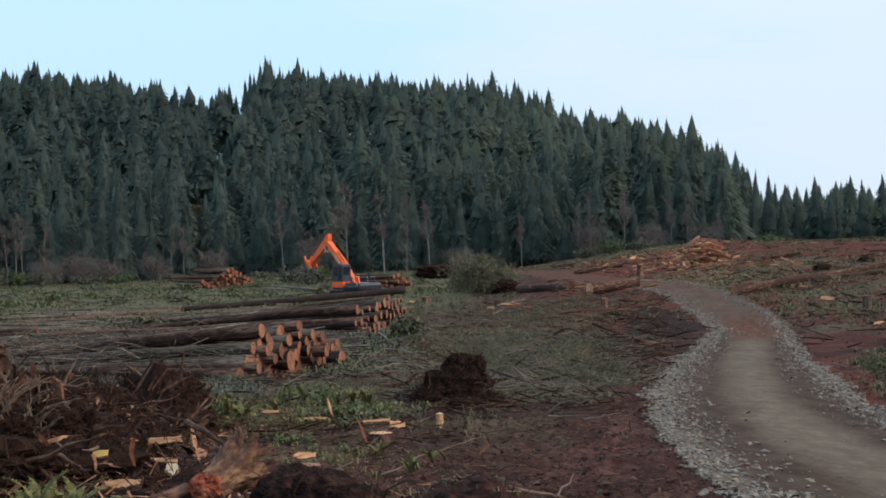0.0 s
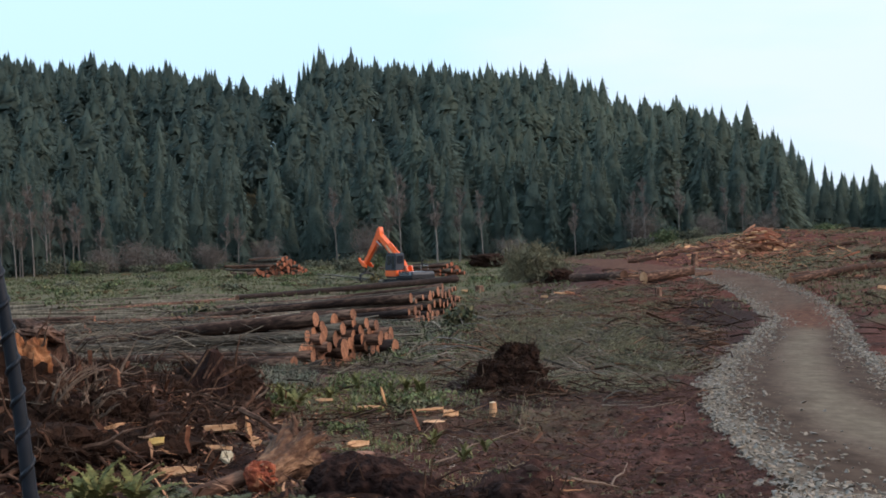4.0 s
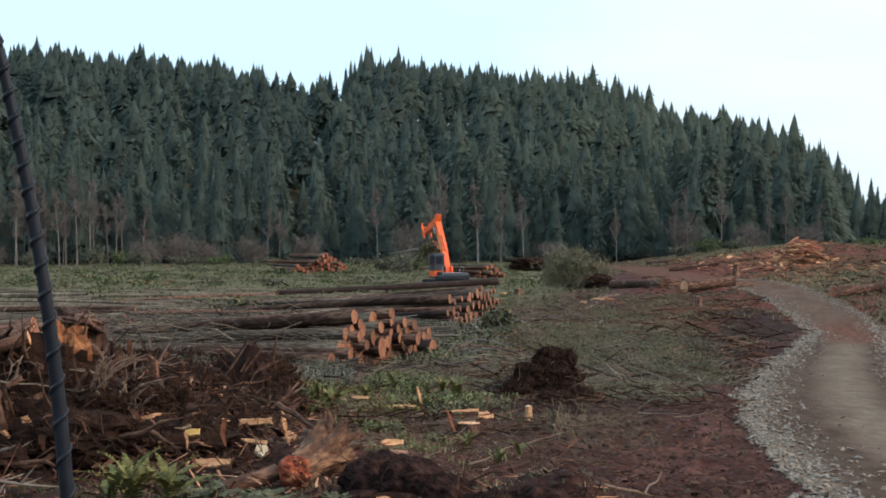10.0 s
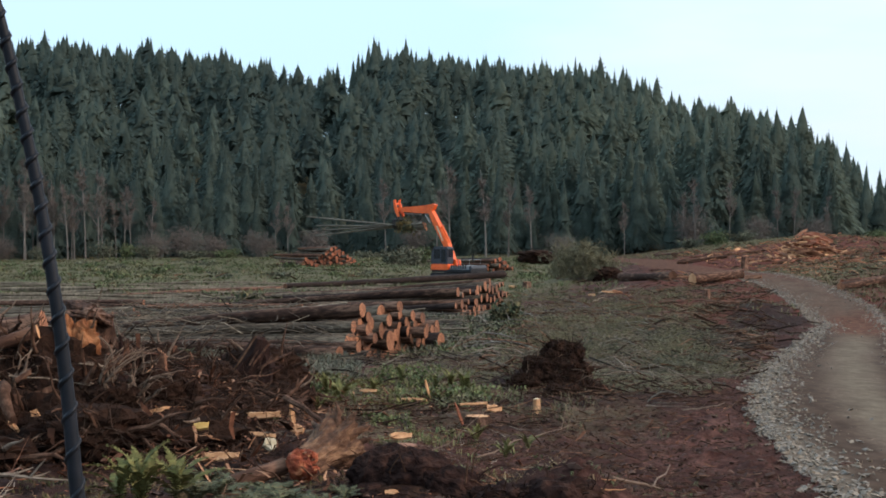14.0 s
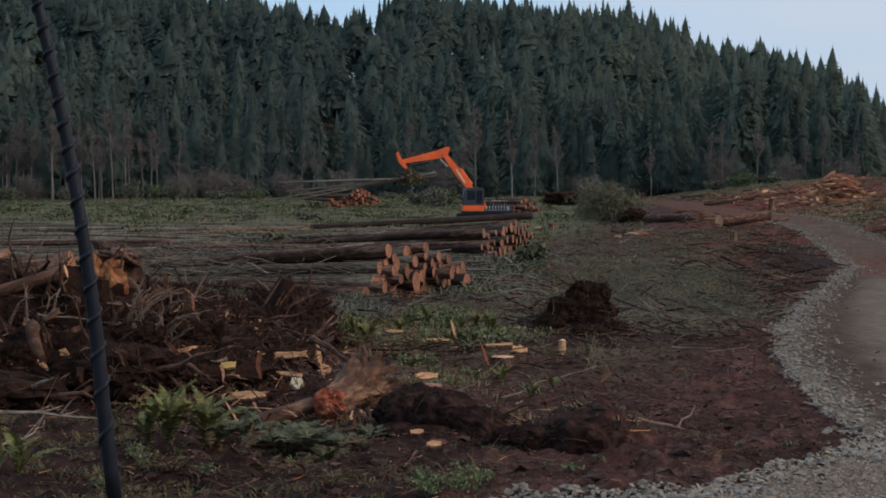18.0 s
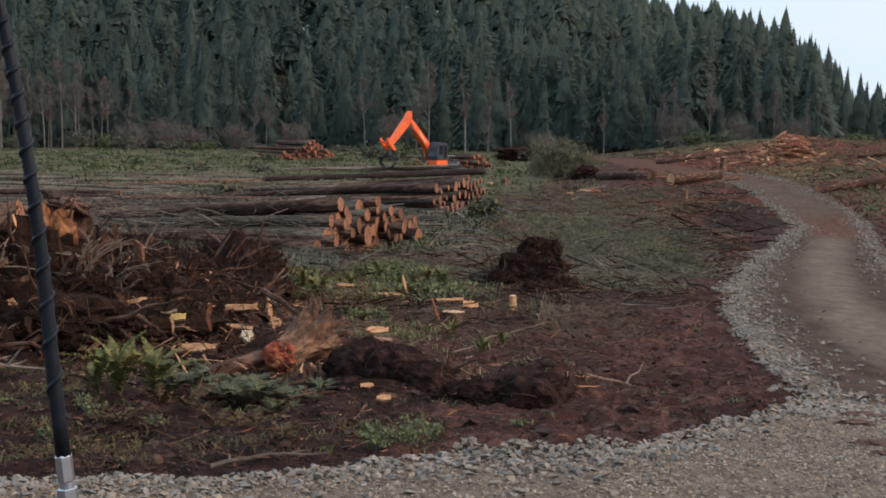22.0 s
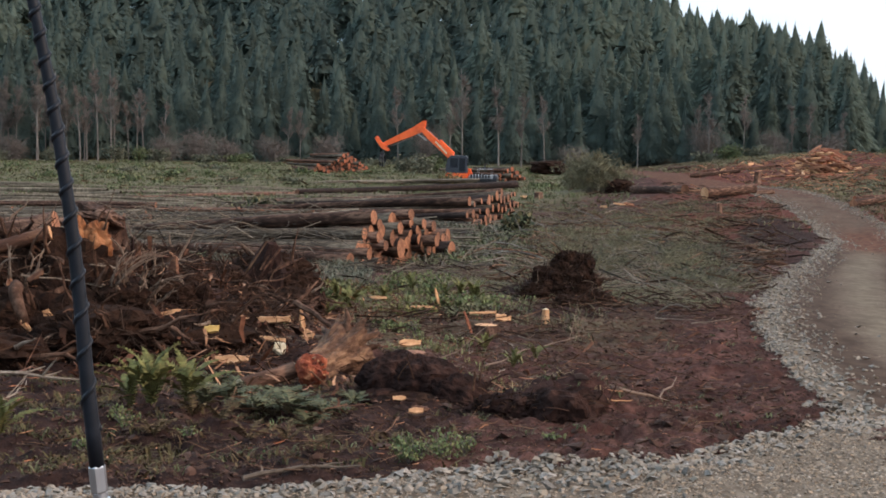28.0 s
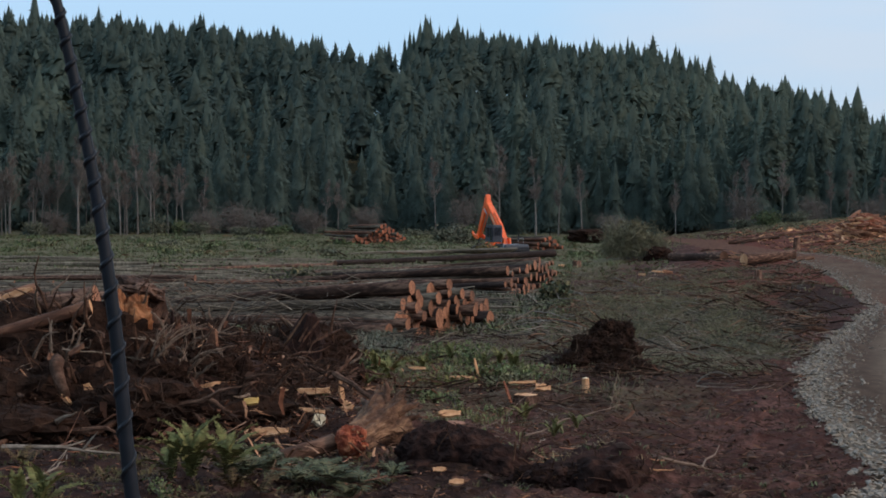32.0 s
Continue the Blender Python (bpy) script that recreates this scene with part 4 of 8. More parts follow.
prism(b, [(-0.75, 0.55), (-0.45, 0.68), (0.6, 0.50), (1.6, 0.42), (4.35, 0.22), (4.5, 0.0), (4.35, -0.2), (1.2, -0.34), (-0.1, -0.34), (-0.5, 0.1)], -0.25, 0.25, 0.035)
stick = part("stick", b, ORANGE, loader, "orange stick arm")
ch, sh = math.cos(radians(66)), math.sin(radians(66))
b = Build()
prism(b, [(4.4 + 0.75 * (u * ch - w * sh), 0.75 * (u * sh + w * ch)) for u, w in [(-1.05, -0.12), (-1.15, 0.2), (-0.3, 0.32), (0.3, 0.26), (1.0, 0.30), (1.35, 0.5), (1.42, 0.05), (1.0, -0.1), (0.2, -0.28), (-0.4, -0.28)]], -0.46, -0.32, 0.02)
prism(b, [(4.4 + 0.75 * (u * ch - w * sh), 0.75 * (u * sh + w * ch)) for u, w in [(-1.05, -0.12), (-1.15, 0.2), (-0.3, 0.32), (0.3, 0.26), (1.0, 0.30), (1.35, 0.5), (1.42, 0.05), (1.0, -0.1), (0.2, -0.28), (-0.4, -0.28)]], 0.32, 0.46, 0.02)
tube(b, [(4.4, -0.33, 0), (4.4, 0.33, 0)], [0.14, 0.14], 10)
tube(b, [(4.4 + 0.66 * ch, -0.3, 0.66 * sh), (4.4 + 0.66 * ch, 0.3, 0.66 * sh)], [0.1, 0.1], 8)
part("heel", b, ORANGE, stick, "orange log heel")
b = Build()
tube(b, [(1.2, 0, -0.45), (3.6, 0, -0.40)], [0.07, 0.05], 8)
part("grapple_cylinder", b, CHROME, stick)
b = Build()
tube(b, [(0, 0, 0), (0, 0, -0.75)], [0.07, 0.07], 8)
box(b, -0.22, 0.22, -0.2, 0.2, -1.05, -0.7, 0.04)
grapple = part("grapple", b, DARK_STEEL, loader, "dark steel log grapple")
for s in (-1, 1):
    b = Build()
    for x in (-0.13, 0.13):
        tube(b, [(x, s * 0.15, -0.95), (x, s * 0.75, -1.15), (x, s * 0.85, -1.65), (x, s * 0.45, -2.05), (x, s * 0.1, -2.15)], [0.09, 0.10, 0.09, 0.07, 0.03], 6)
    part("tong", b, DARK_STEEL, grapple)


# ---- logs ----
def log_pieces(length, r0, r1, seed, sides=12, bend=0.006):
    """The bark and the two cut ends of a log along +z from its butt."""
    r = np.random.default_rng(seed)
    n = max(4, int(length / 2.0) + 2)
    b = Build()
    sweep = r.normal(0, bend, 2)
    pts, rad = [], []
    for k in range(n):
        u = k / (n - 1)
        s = math.sin(u * math.pi) * length
        pts.append((sweep[0] * s, sweep[1] * s, u * length))
        rad.append((r0 + (r1 - r0) * u) * (1 + 0.06 * r.normal() * (0 < k < n - 1) + 0.10 * (k == 0)))
    tube(b, pts, rad, sides, ends=False, wobble=0.10, seed=seed)
    v = np.concatenate(b.v)
    ends = []
    for ring, z, s in ((v[:sides], -0.004, -1), (v[-sides:], length + 0.004, 1)):
        e = Build()
        c = ring.mean(0) + (0, 0, s * 0.006)
        pts = [c] + [c + (p - c) * 0.5 + r.normal(0, 0.004, 3) for p in ring] + [p + (0, 0, s * 0.003) for p in ring]
        k = sides
        f = []
        for j in range(k):
            a1, a2 = 1 + j, 1 + (j + 1) % k
            f += [(0, a1, a2) if s > 0 else (0, a2, a1), (a1, a1 + k, a2 + k, a2) if s > 0 else (a1, a2, a2 + k, a1 + k)]
        e.add(pts, f)
        ends.append(e)
    return b, ends


def log(p0, p1, r0, r1, bark=None, cut=None, label="bark-covered log with a fresh cut end", seed=0, group="logs", name="log", sides=12):
    """A log from its butt p0 to its top p1."""
    p0, p1 = Vector(p0), Vector(p1)
    d = p1 - p0
    body, ends = log_pieces(d.length, r0, r1, seed, sides)
    m = Matrix.Translation(p0) @ d.to_track_quat("Z", "X").to_matrix().to_4x4()
    me = body.mesh("bark", True)
    ob = part(name, me, bark or BARK, m=m)
    tagged(ob, label, "log", group)
    for e in ends:
        part("cut_end", e, cut or CUT, ob)
    return ob


def rest_z(p, r):
    return float(ground_z(p[0], p[1])) + r


# front deck: bearing and height angle of each butt, radius
FRONT = [(*(-3.59, -4.73), .18), (*(-3.23, -4.88), .19), (*(-2.94, -4.99), .17), (*(-2.46, -4.88), .19), (*(-1.82, -4.76), .19), (*(-1.51, -4.61), .18), (*(-1.24, -4.54), .17), (*(-1.80, -4.46), .2), (*(-1.89, -4.01), .17), (*(-2.89, -3.54), .18), (*(-1.38, -3.88), .17), (*(-0.56, -4.00), .18), (*(-0.72, -3.92), .16), (*(-2.16, -3.44), .16), (*(-1.45, -3.53), .16),
         (*(-3.20, -3.03), .19), (*(-3.22, -3.61), .24), (*(-3.74, -4.31), .22), (*(-3.35, -4.14), .16), (*(-3.35, -4.47), .15), (*(-4.10, -4.78), .20), (*(-2.47, -3.14), .21), (*(-2.23, -3.22), .15), (*(-1.74, -2.89), .15),
         (*(-1.72, -3.26), .13), (*(-2.40, -3.84), .24), (*(-2.02, -3.71), .19), (*(-2.11, -4.24), .26), (*(-2.75, -4.68), .20), (*(-2.39, -4.44), .24), (*(-2.66, -4.35), .17), (*(-2.15, -4.88), .22), (*(-1.22, -4.12), .18), (*(-1.03, -3.88), .21),
         (*(-0.78, -4.29), .18), (*(-1.03, -3.39), .20), (*(-0.85, -3.34), .16), (*(-0.28, -3.82), .18), (*(-0.14, -4.22), .22), (*(-0.91, -4.43), .16), (*(-2.57, -4.00), .18), (*(-1.23, -3.26), .15), (*(-0.51, -4.44), .17),
         (*(-1.51, -4.28), .17), (*(-1.58, -3.70), .18), (*(-2.95, -3.85), .17), (*(-2.96, -3.32), .15), (*(-3.06, -4.40), .17), (*(-0.57, -3.61), .14)]


def deck(spots, d_of, away, length, barks, label, group, seed, cut=None, settle=0.35):
    """A stack of logs whose butts show; away: the way from the butts to the tops."""
    r = np.random.default_rng(seed)
    away = np.array(away) / np.hypot(*away)
    for k, (az, el, rad) in enumerate(spots):
        d = d_of(az) + r.normal(0, 0.6)
        p0 = above(az, d, el)
        p0[2] = max(p0[2], rest_z(p0, rad))
        turn = r.normal(0, 0.035)
        ln = length * (0.75 + 0.4 * r.random())
        w = np.array((away[0] - away[1] * turn, away[1] + away[0] * turn))
        p1 = np.array((p0[0] + w[0] * ln, p0[1] + w[1] * ln, 0))
        top = max(0.0, p0[2] - rest_z(p0, rad))
        p1[2] = rest_z(p1, rad * 0.7) + top * settle
        log(p0, p1, rad * 1.25, rad * 0.75, barks[k % len(barks)], cut, label, seed * 100 + k, group)


r = np.random.default_rng(58)
FRONT += [(-3.55 + 3.3 * (k % 12) / 11 + r.normal(0, 0.07), -4.86 + 0.36 * (k // 12) + 0.12 * ((k % 12) / 11) * (4 - k // 12) + r.normal(0, 0.05), 0.13 + 0.06 * r.random()) for k in range(48)]
FRONT = [(a_, e_, 0.88 * q_) for a_, e_, q_ in FRONT]
deck(FRONT, lambda a: np.interp(a, [-5.5, -4, -0.2, 1], [43.5, 44.8, 51, 53]), (-0.90, 0.43), 11.5, [BARK, BARK_GREY, DARK_BARK, BARK], "bark-covered log in the near log deck, fresh orange cut end", "near log deck", 3, settle=0.12)
SECOND = [(*(0.53, -2.34), .21), (*(1.30, -2.26), .24), (*(1.60, -2.11), .24), (*(1.78, -1.97), .22), (*(1.89, -2.26), .21), (*(2.04, -2.19), .22), (*(0.69, -2.82), .21), (*(1.26, -2.77), .22), (*(1.67, -2.55), .23), (*(0.73, -3.20), .20),
          (*(1.20, -3.17), .16), (*(1.35, -3.08), .19), (*(1.53, -2.99), .19), (*(1.49, -3.36), .14), (*(1.76, -2.21), .22), (*(2.11, -2.41), .21), (*(2.27, -2.41), .18), (*(0.47, -3.33), .11), (*(0.86, -2.93), .11), (*(1.96, -2.59), .20), (*(1.45, -2.59), .19), (*(2.18, -2.65), .19)]
SECOND += [(0.55 + 1.75 * (k % 9) / 8 + r.normal(0, 0.05), -3.22 + 0.38 * (k // 9) + 0.42 * (k % 9) / 8 + r.normal(0, 0.04), 0.12 + 0.05 * r.random()) for k in range(27)]
SECOND = [(a_, e_, 0.82 * q_) for a_, e_, q_ in SECOND]
deck(SECOND, lambda a: np.interp(a, [0, 0.8, 2.5], [68, 71, 88]), (-0.95, 0.31), 12, [BARK, DARK_BARK, BARK_GREY], "bark-covered log in the second log deck", "second log deck", 5, settle=0.3)


def spread_logs():
    """Long stems laid out on the ground between the decks."""
    r = np.random.default_rng(31)
    far_stems = Build()
    for k in range(190):
        az = -20.5 + 19.5 * r.random()
        d = 52 + 62 * ((k + r.random()) / 190) ** 0.9
        if d < 62 and az > -5:
            az -= 6
        ln = 10 + 10 * r.random()
        rad = 0.07 + 0.13 * r.random() ** 1.6
        p = at(az, d)
        w = np.array((-0.975, 0.16 + r.normal(0, 0.045)))
        p0, p1 = p.copy(), np.array((p[0] + w[0] * ln, p[1] + w[1] * ln, 0))
        lift = 0.25 * rad + 0.35 * r.random() * (r.random() < 0.4)
        p0[2], p1[2] = rest_z(p0, rad * 0.8) + lift, rest_z(p1, rad * 0.6) + lift * 0.5
        if d > 78:
            body = log_pieces(ln, rad, rad * 0.55, 900 + k, 7)[0]
            turn = Vector(p1 - p0).to_track_quat("Z", "X").to_matrix().to_4x4()
            turn = np.array(Matrix.Translation(p0) @ turn)
            far_stems.add(np.concatenate(body.v) @ turn[:3, :3].T + turn[:3, 3], body.f)
            continue
        log(p0, p1, rad, rad * 0.55, (LOG_GREY, BARK_GREY, LOG_GREY, BARK_RED, BARK, LOG_GREY)[k % 6], None, "long limbed stem lying in the slash", 900 + k, "stems laid out on the ground", sides=8)
    tagged(part("far_stems", far_stems, LOG_GREY), "rows of grey stems laid out in the far slash", "logs", kind="stuff")
    long_b, long_t = at(2.3, 128), at(-6.2, 101)
    log(long_b + (0, 0, 0.58), long_t + (0, 0, 0.46), 0.32, 0.17, DARK_BARK, None, "very long dark stem lying before the loader", 980, "stems laid out on the ground")
    long_b, long_t = hit(-6.3, -2.36), hit(-13.8, -2.66)
    log(long_b + (0, 0, 0.2), long_t + (0, 0, 0.15), 0.24, 0.14, BARK, None, "very long dark stem lying in the slash", 981, "stems laid out on the ground")
    for t0, t1, d0, d1, rad, bk in (((*(-5.94, -2.45),), (*(-13.73, -2.71),), 92, 94, 0.22, BARK), ((*(0.47, -2.87),), (*(-5.05, -3.13),), 72, 74, 0.21, BARK),
                                    ((*(-3.28, -3.63),), (*(-8.78, -4.13),), 47, 52, 0.20, BARK_GREY)):
        log(above(t0[0], d0, t0[1]), above(t1[0], d1, t1[1]), rad, rad * 0.8, bk, None, "long log lying on the slash beside the decks", 990 + int(d0), "stems laid out on the ground")


spread_logs()


def heap(az0, az1, d, rows, rad, label, group, away, length, seed, cut=CUT_RED, barks=(BARK_GREY, BARK_RED)):
    """A far stack of logs in rough rows, butts towards the eye."""
    r = np.random.default_rng(seed)
    for row in range(rows):
        n = int((az1 - az0) * radians(1) * d / (rad * 2.1)) - row * 2
        for k in range(n):
            az = az0 + (k + row * 0.9 + 0.5 + r.normal(0, 0.15)) * math.degrees(rad * 2.1 / d)
            p0 = at(az, d + r.normal(0, 0.4))
            rr = rad * (0.75 + 0.5 * r.random())
            p0[2] += rad + row * rad * 1.75
            w = np.array(away) / np.hypot(*away)
            t = r.normal(0, 0.24)
            p0[2] += r.normal(0, 0.10)
            p1 = p0 + np.array((w[0] - w[1] * t, w[1] + w[0] * t, 0.0)) * length * (0.8 + 0.4 * r.random())
            p1[2] = p0[2] + r.normal(0, 0.1)
            log(p0, p1, rr, rr * 0.7, barks[(k + row) % len(barks)], cut, label, seed * 50 + row * 20 + k, group, sides=9)


heap(-5.7, -4.9, 178, 4, 0.22, "red-ended log in a far stack in the weeds", "far log stack", (-0.55, 0.83), 6.5, 41)
heap(-5.2, -3.2, 184, 8, 0.21, "red-ended log in a far stack in the weeds", "far log stack", (-0.55, 0.83), 6.5, 43)
heap(1.5, 2.8, 165, 7, 0.21, "log in the stack behind the loader", "stack behind the loader", (-0.75, 0.66), 7, 47)
log(hit(9.6, -2.02) + (0, 0, 0.33), hit(11.45, -1.80) + (0, 0, 0.33), 0.37, 0.35, BARK, FRESH, "short thick butt log lying at the roadside", 61)
log(hit(8.85, -1.90) + (0, 0, 0.28), hit(6.85, -1.92) + (0, 0, 0.28), 0.32, 0.30, BARK, ROOT, "dark thick log lying beside the road", 62)
for k, (p_, q_, rr) in enumerate([((15.12, -2.23), (18.08, -1.70), .24), ((18.18, -1.72), (20.65, -1.29), .22)]):
    log(hit(*p_) + (0, 0, rr * 0.8), hit(*q_) + (0, 0, rr * 0.8), rr, rr * 0.85, BARK, CUT, "dark log on the bank above the road", 63 + k)
for k, (p_, q_, rr, bk) in enumerate([((9.0, -1.25), (10.9, -1.02), .20, BARK), ((8.2, -0.95), (9.7, -0.80), .16, BARK_RED), ((10.4, -0.98), (12.3, -0.76), .15, BARK_RED), ((12.6, -1.22), (13.9, -1.10), .14, BARK_RED), ((16.2, -0.9), (17.6, -0.75), .16, BARK)]):
    p_, q_ = hit(*p_), hit(*q_)
    way_ = (q_ - p_) * min(1.0, 7.0 / np.linalg.norm(q_ - p_))
    q_ = p_ + way_
    q_[2] = float(ground_z(q_[0], q_[1]))
    log(p_ + (0, 0, rr * 0.8), q_ + (0, 0, rr * 0.8), rr, rr * 0.85, bk, CUT, "log beside the splintered slash heap", 650 + k, "bank logs")
log(above(10.1, 78, -2.72), above(12.0, 79, -2.70), 0.12, 0.10, BARK, CUT, "small log lying on dark soil", 67)


# ---- broken wood ----
def slab_build(length, width, thick, seed, jag=0.35):
    """A torn slab along +x with ragged ends."""
    r = np.random.default_rng(seed)
    n = 7
    xs = np.linspace(-0.5, 0.5, n) * length
    top, bot = [], []
    b = Build()
    pts = []
    for k, x in enumerate(xs):
        u = abs(k / (n - 1) - 0.5) * 2
        w = width * 0.5 * (1 - jag * u * r.random() * 1.6) * (0.85 + 0.3 * r.random())
        t = thick * 0.5 * (1 - 0.5 * u * r.random())
        dx = r.normal(0, 0.04) * length
        pts += [(x + dx, -w, -t), (x - dx, w, -t * r.random()), (x + dx * 0.5, w * 0.7, t), (x, -w * 0.8, t * (0.6 + 0.6 * r.random()))]
    f = [(4 * k + j, 4 * k + (j + 1) % 4, 4 * k + 4 + (j + 1) % 4, 4 * k + 4 + j) for k in range(n - 1) for j in range(4)]
    f += [(3, 2, 1, 0), (4 * n - 4, 4 * n - 3, 4 * n - 2, 4 * n - 1)]
    b.add(pts, f)
    return b


def slab(azel, w, h, material, label, turn=0, tilt=0, roll=60, lift=None, seed=0, name="wood_slab", d=None, near=0.0):
    """A torn piece about w by h metres that shows its face to the road."""
    p = hit(*azel) if d is None else above(azel[0], d, azel[1])
    if near:
        p = above(azel[0], math.hypot(p[0], p[1]) - near, azel[1])
    ob = part(name, slab_build(w, h, min(w, h) * 0.35, seed), material, m=Matrix.Translation(p) @ Matrix.Translation((0, 0, h * 0.35 + 0.07 if lift is None else lift + 0.05)) @ pose(0, 0, 0, 0, tilt, turn) @ pose(0, 0, 0, roll))
    return tagged(ob, label, "wood piece", "torn wood pieces")


slab((-7.24, -7.37), .62, .11, FRESH, "long orange slab of fresh torn wood", 4, -3, 75, seed=1, near=1.5)
slab((-7.94, -7.54), .20, .13, PALE, "pale chip of split wood", 30, 40, seed=2, near=0.45)
slab((-9.43, -7.75), .19, .12, mat("yellow_wood", [(0.36, 0.20, 0.05), (0.50, 0.30, 0.08), (0.58, 0.38, 0.14)], 12, 0.7, 0.25, dist=0.008), "yellow chip of split wood", 0, -5, seed=3, near=1.35)
slab((-5.91, -7.81), .42, .09, FRESH, "upright orange splinter", 10, 82, lift=0.2, seed=4, near=0.45)
slab((-5.74, -7.95), .20, .14, FRESH, "orange chip of fresh wood", -20, 12, seed=5, near=0.45)
slab((-6.79, -8.55), .16, .19, PALE, "pale cream chip of split wood", 10, 20, seed=6, near=0.45)
slab((-8.81, -8.93), .56, .12, FRESH, "long orange slab of fresh torn wood", -5, -4, seed=7, near=0.45)
slab((-1.22, -6.74), .52, .10, FRESH, "orange slab torn off a stump", 2, 0, seed=8)
slab((-0.65, -6.60), .40, .07, FRESH, "thin upright orange splinter", 20, 75, lift=0.18, seed=9)
slab((-2.98, -6.49), .34, .07, FRESH, "thin orange sliver", -8, 0, seed=10)
slab((1.13, -7.15), .46, .05, FRESH, "orange rim of a torn stump", 3, -2, lift=0.12, seed=12)
slab((0.58, -7.66), .42, .06, CUT_RED, "red upright splinter of torn wood", 10, 70, lift=0.15, seed=13)
slab((7.37, -5.26), .45, .12, FRESH, "flat orange chip lying in dry weeds", 0, 0, seed=14)
slab((-1.41, -10.93), .13, .06, FRESH, "small orange chip on dark soil", 10, 0, seed=15)
slab((-2.12, -10.55), .10, .04, FRESH, "small orange chip on dark soil", -20, 0, seed=16)
slab((-1.70, -8.22), .30, .13, FRESH, "orange chip of torn wood beside the broken stump", 8, 0, seed=41, near=0.3)
slab((-7.07, -8.07), .34, .07, FRESH, "thin orange strip of torn wood among roots", 12, 8, seed=42, near=0.5)
slab((-16.93, -6.06), .19, .12, CUT, "orange chip hanging in the root tangle", 0, 80, 80, seed=17, d=20.6)
slab((-16.03, -5.66), .24, .09, CUT, "orange chip hanging in the root tangle", 0, -32, 80, seed=18, d=20.6)
slab((-15.59, -7.25), .20, .12, FRESH, "yellow broken end of a root", 0, 70, 80, seed=19, d=20.2)
slab((-11.23, -7.29), .40, .16, FRESH, "orange torn chip among roots", 0, -14, seed=20)
slab((-12.10, -6.53), .30, .09, CUT, "torn brown chip among roots", 0, 10, seed=21)
for k, (c, w, h) in enumerate([((7.32, -5.42), .3, .09), ((-1.25, -10.90), .16, .06), ((-2.08, -10.56), .12, .05), ((6.72, -2.41), .7, .18), ((2.67, -2.20), .8, .2), ((11.88, -1.83), 1.2, .35), ((18.57, -2.54), .7, .25), ((15.77, -1.90), 1.0, .25), ((20.39, -3.46), .5, .12), ((2.34, -2.49), .6, .3),
                           ((5.74, -2.52), .5, .2), ((8.38, -2.32), .6, .2), ((6.40, -2.41), .9, .12), ((17.65, -2.03), .6, .15), ((11.30, -0.73), .8, .3), ((12.38, -0.72), .7, .3)]):
    slab(c, w, h, (FRESH, CUT)[k % 2], "torn chip of orange wood on the ground", 20 * (k % 5) - 40, (k * 13) % 20 - 10, seed=30 + k)


def stump(azel, r, h, label, material=FRESH, seed=0, bark=None, tall=0.0):
    """A short cut stump: bark, and a sawn top with a torn hinge."""
    p = hit(*azel)
    ob = thing("stump", label, "stump", Matrix.Translation(p), "cut stumps")
    b = Build()
    tube(b, [(0, 0, -0.12), (0, 0, h * 0.3), (0, 0, h)], [r * 1.45, r * 1.08, r], 14, ends=False, wobble=0.2, seed=seed)
    part("bark", b, bark or BARK, ob)
    v = b.v[0][-14:]
    e = Build()
    c = v.mean(0) + (0, 0, 0.02)
    e.add(np.concatenate([[c], v]), [(0, 1 + j, 1 + (j + 1) % 14) for j in range(14)])
    part("sawn_top", e, material, ob)
    if tall:
        part("torn_hinge", slab_build(tall, r * 0.5, r * 0.3, seed), material, ob, m=Matrix.Translation((r * 0.5, 0, h + tall * 0.3)) @ pose(0, 0, 0, 0, 85, seed * 40))
    return ob


stump((3.60, -7.02), .065, .24, "thin sawn stub standing in dark soil", PALE, 1, FRESH)
slab((1.95, -7.05), .26, .15, FRESH, "bright block of torn stump wood", 10, 5, 70, lift=0.02, seed=113)
stump((1.29, -7.43), .20, .07, "wide torn stump with an orange rim", FRESH, 3, tall=0.0)
stump((-1.63, -8.67), .20, .14, "low stump with a fresh orange top", CUT, 4)
stump((5.20, -5.59), .08, .22, "thin dead stub beside the dark root ball", CUT, 5)
stump((11.56, -1.40), .24, .9, "dark stump on the red bank", CUT, 6, BARK)
stump((10.15, -2.56), .2, .5, "old brown stump in the weeds", CUT, 7)
stump((20.00, -2.89), .2, .7, "grey stump by the roadside bushes", CUT, 8, BARK_GREY)
stump((3.22, -2.20), .3, .5, "dark stump in the slash", CUT, 10)


# ---- root wads ----
def lump(size, seed, rough=0.35, sub=4):
    """A ragged clod of soil and root hair."""
    bm = bmesh.new()
    bmesh.ops.create_icosphere(bm, subdivisions=sub, radius=1)
    off = Vector((seed * 3.1, seed * 1.7, seed * 0.9))
    for v in bm.verts:
        n1, n2 = noise.fractal(v.co * 1.3 + off, 1.0, 2.0, 5), noise.fractal(v.co * 4.5 + off, 0.8, 2.1, 4)
        v.co = v.co * (1 + rough * n1 + rough * 0.30 * n2)
        v.co = Vector((v.co.x * size[0], v.co.y * size[1], v.co.z * size[2]))
        v.co += Vector((noise.fractal(v.co * 7 + off, 0.7, 2.2, 3), noise.fractal(v.co * 7 - off, 0.7, 2.2, 3), noise.fractal(v.co * 8 + off * 2, 0.7, 2.2, 3))) * 0.035 * min(1.0, max(size) * 1.4)
    b = Build()
    bm.verts.index_update()
    b.add([tuple(v.co) for v in bm.verts], [tuple(v.index for v in f.verts) for f in bm.faces])
    bm.free()
    return b


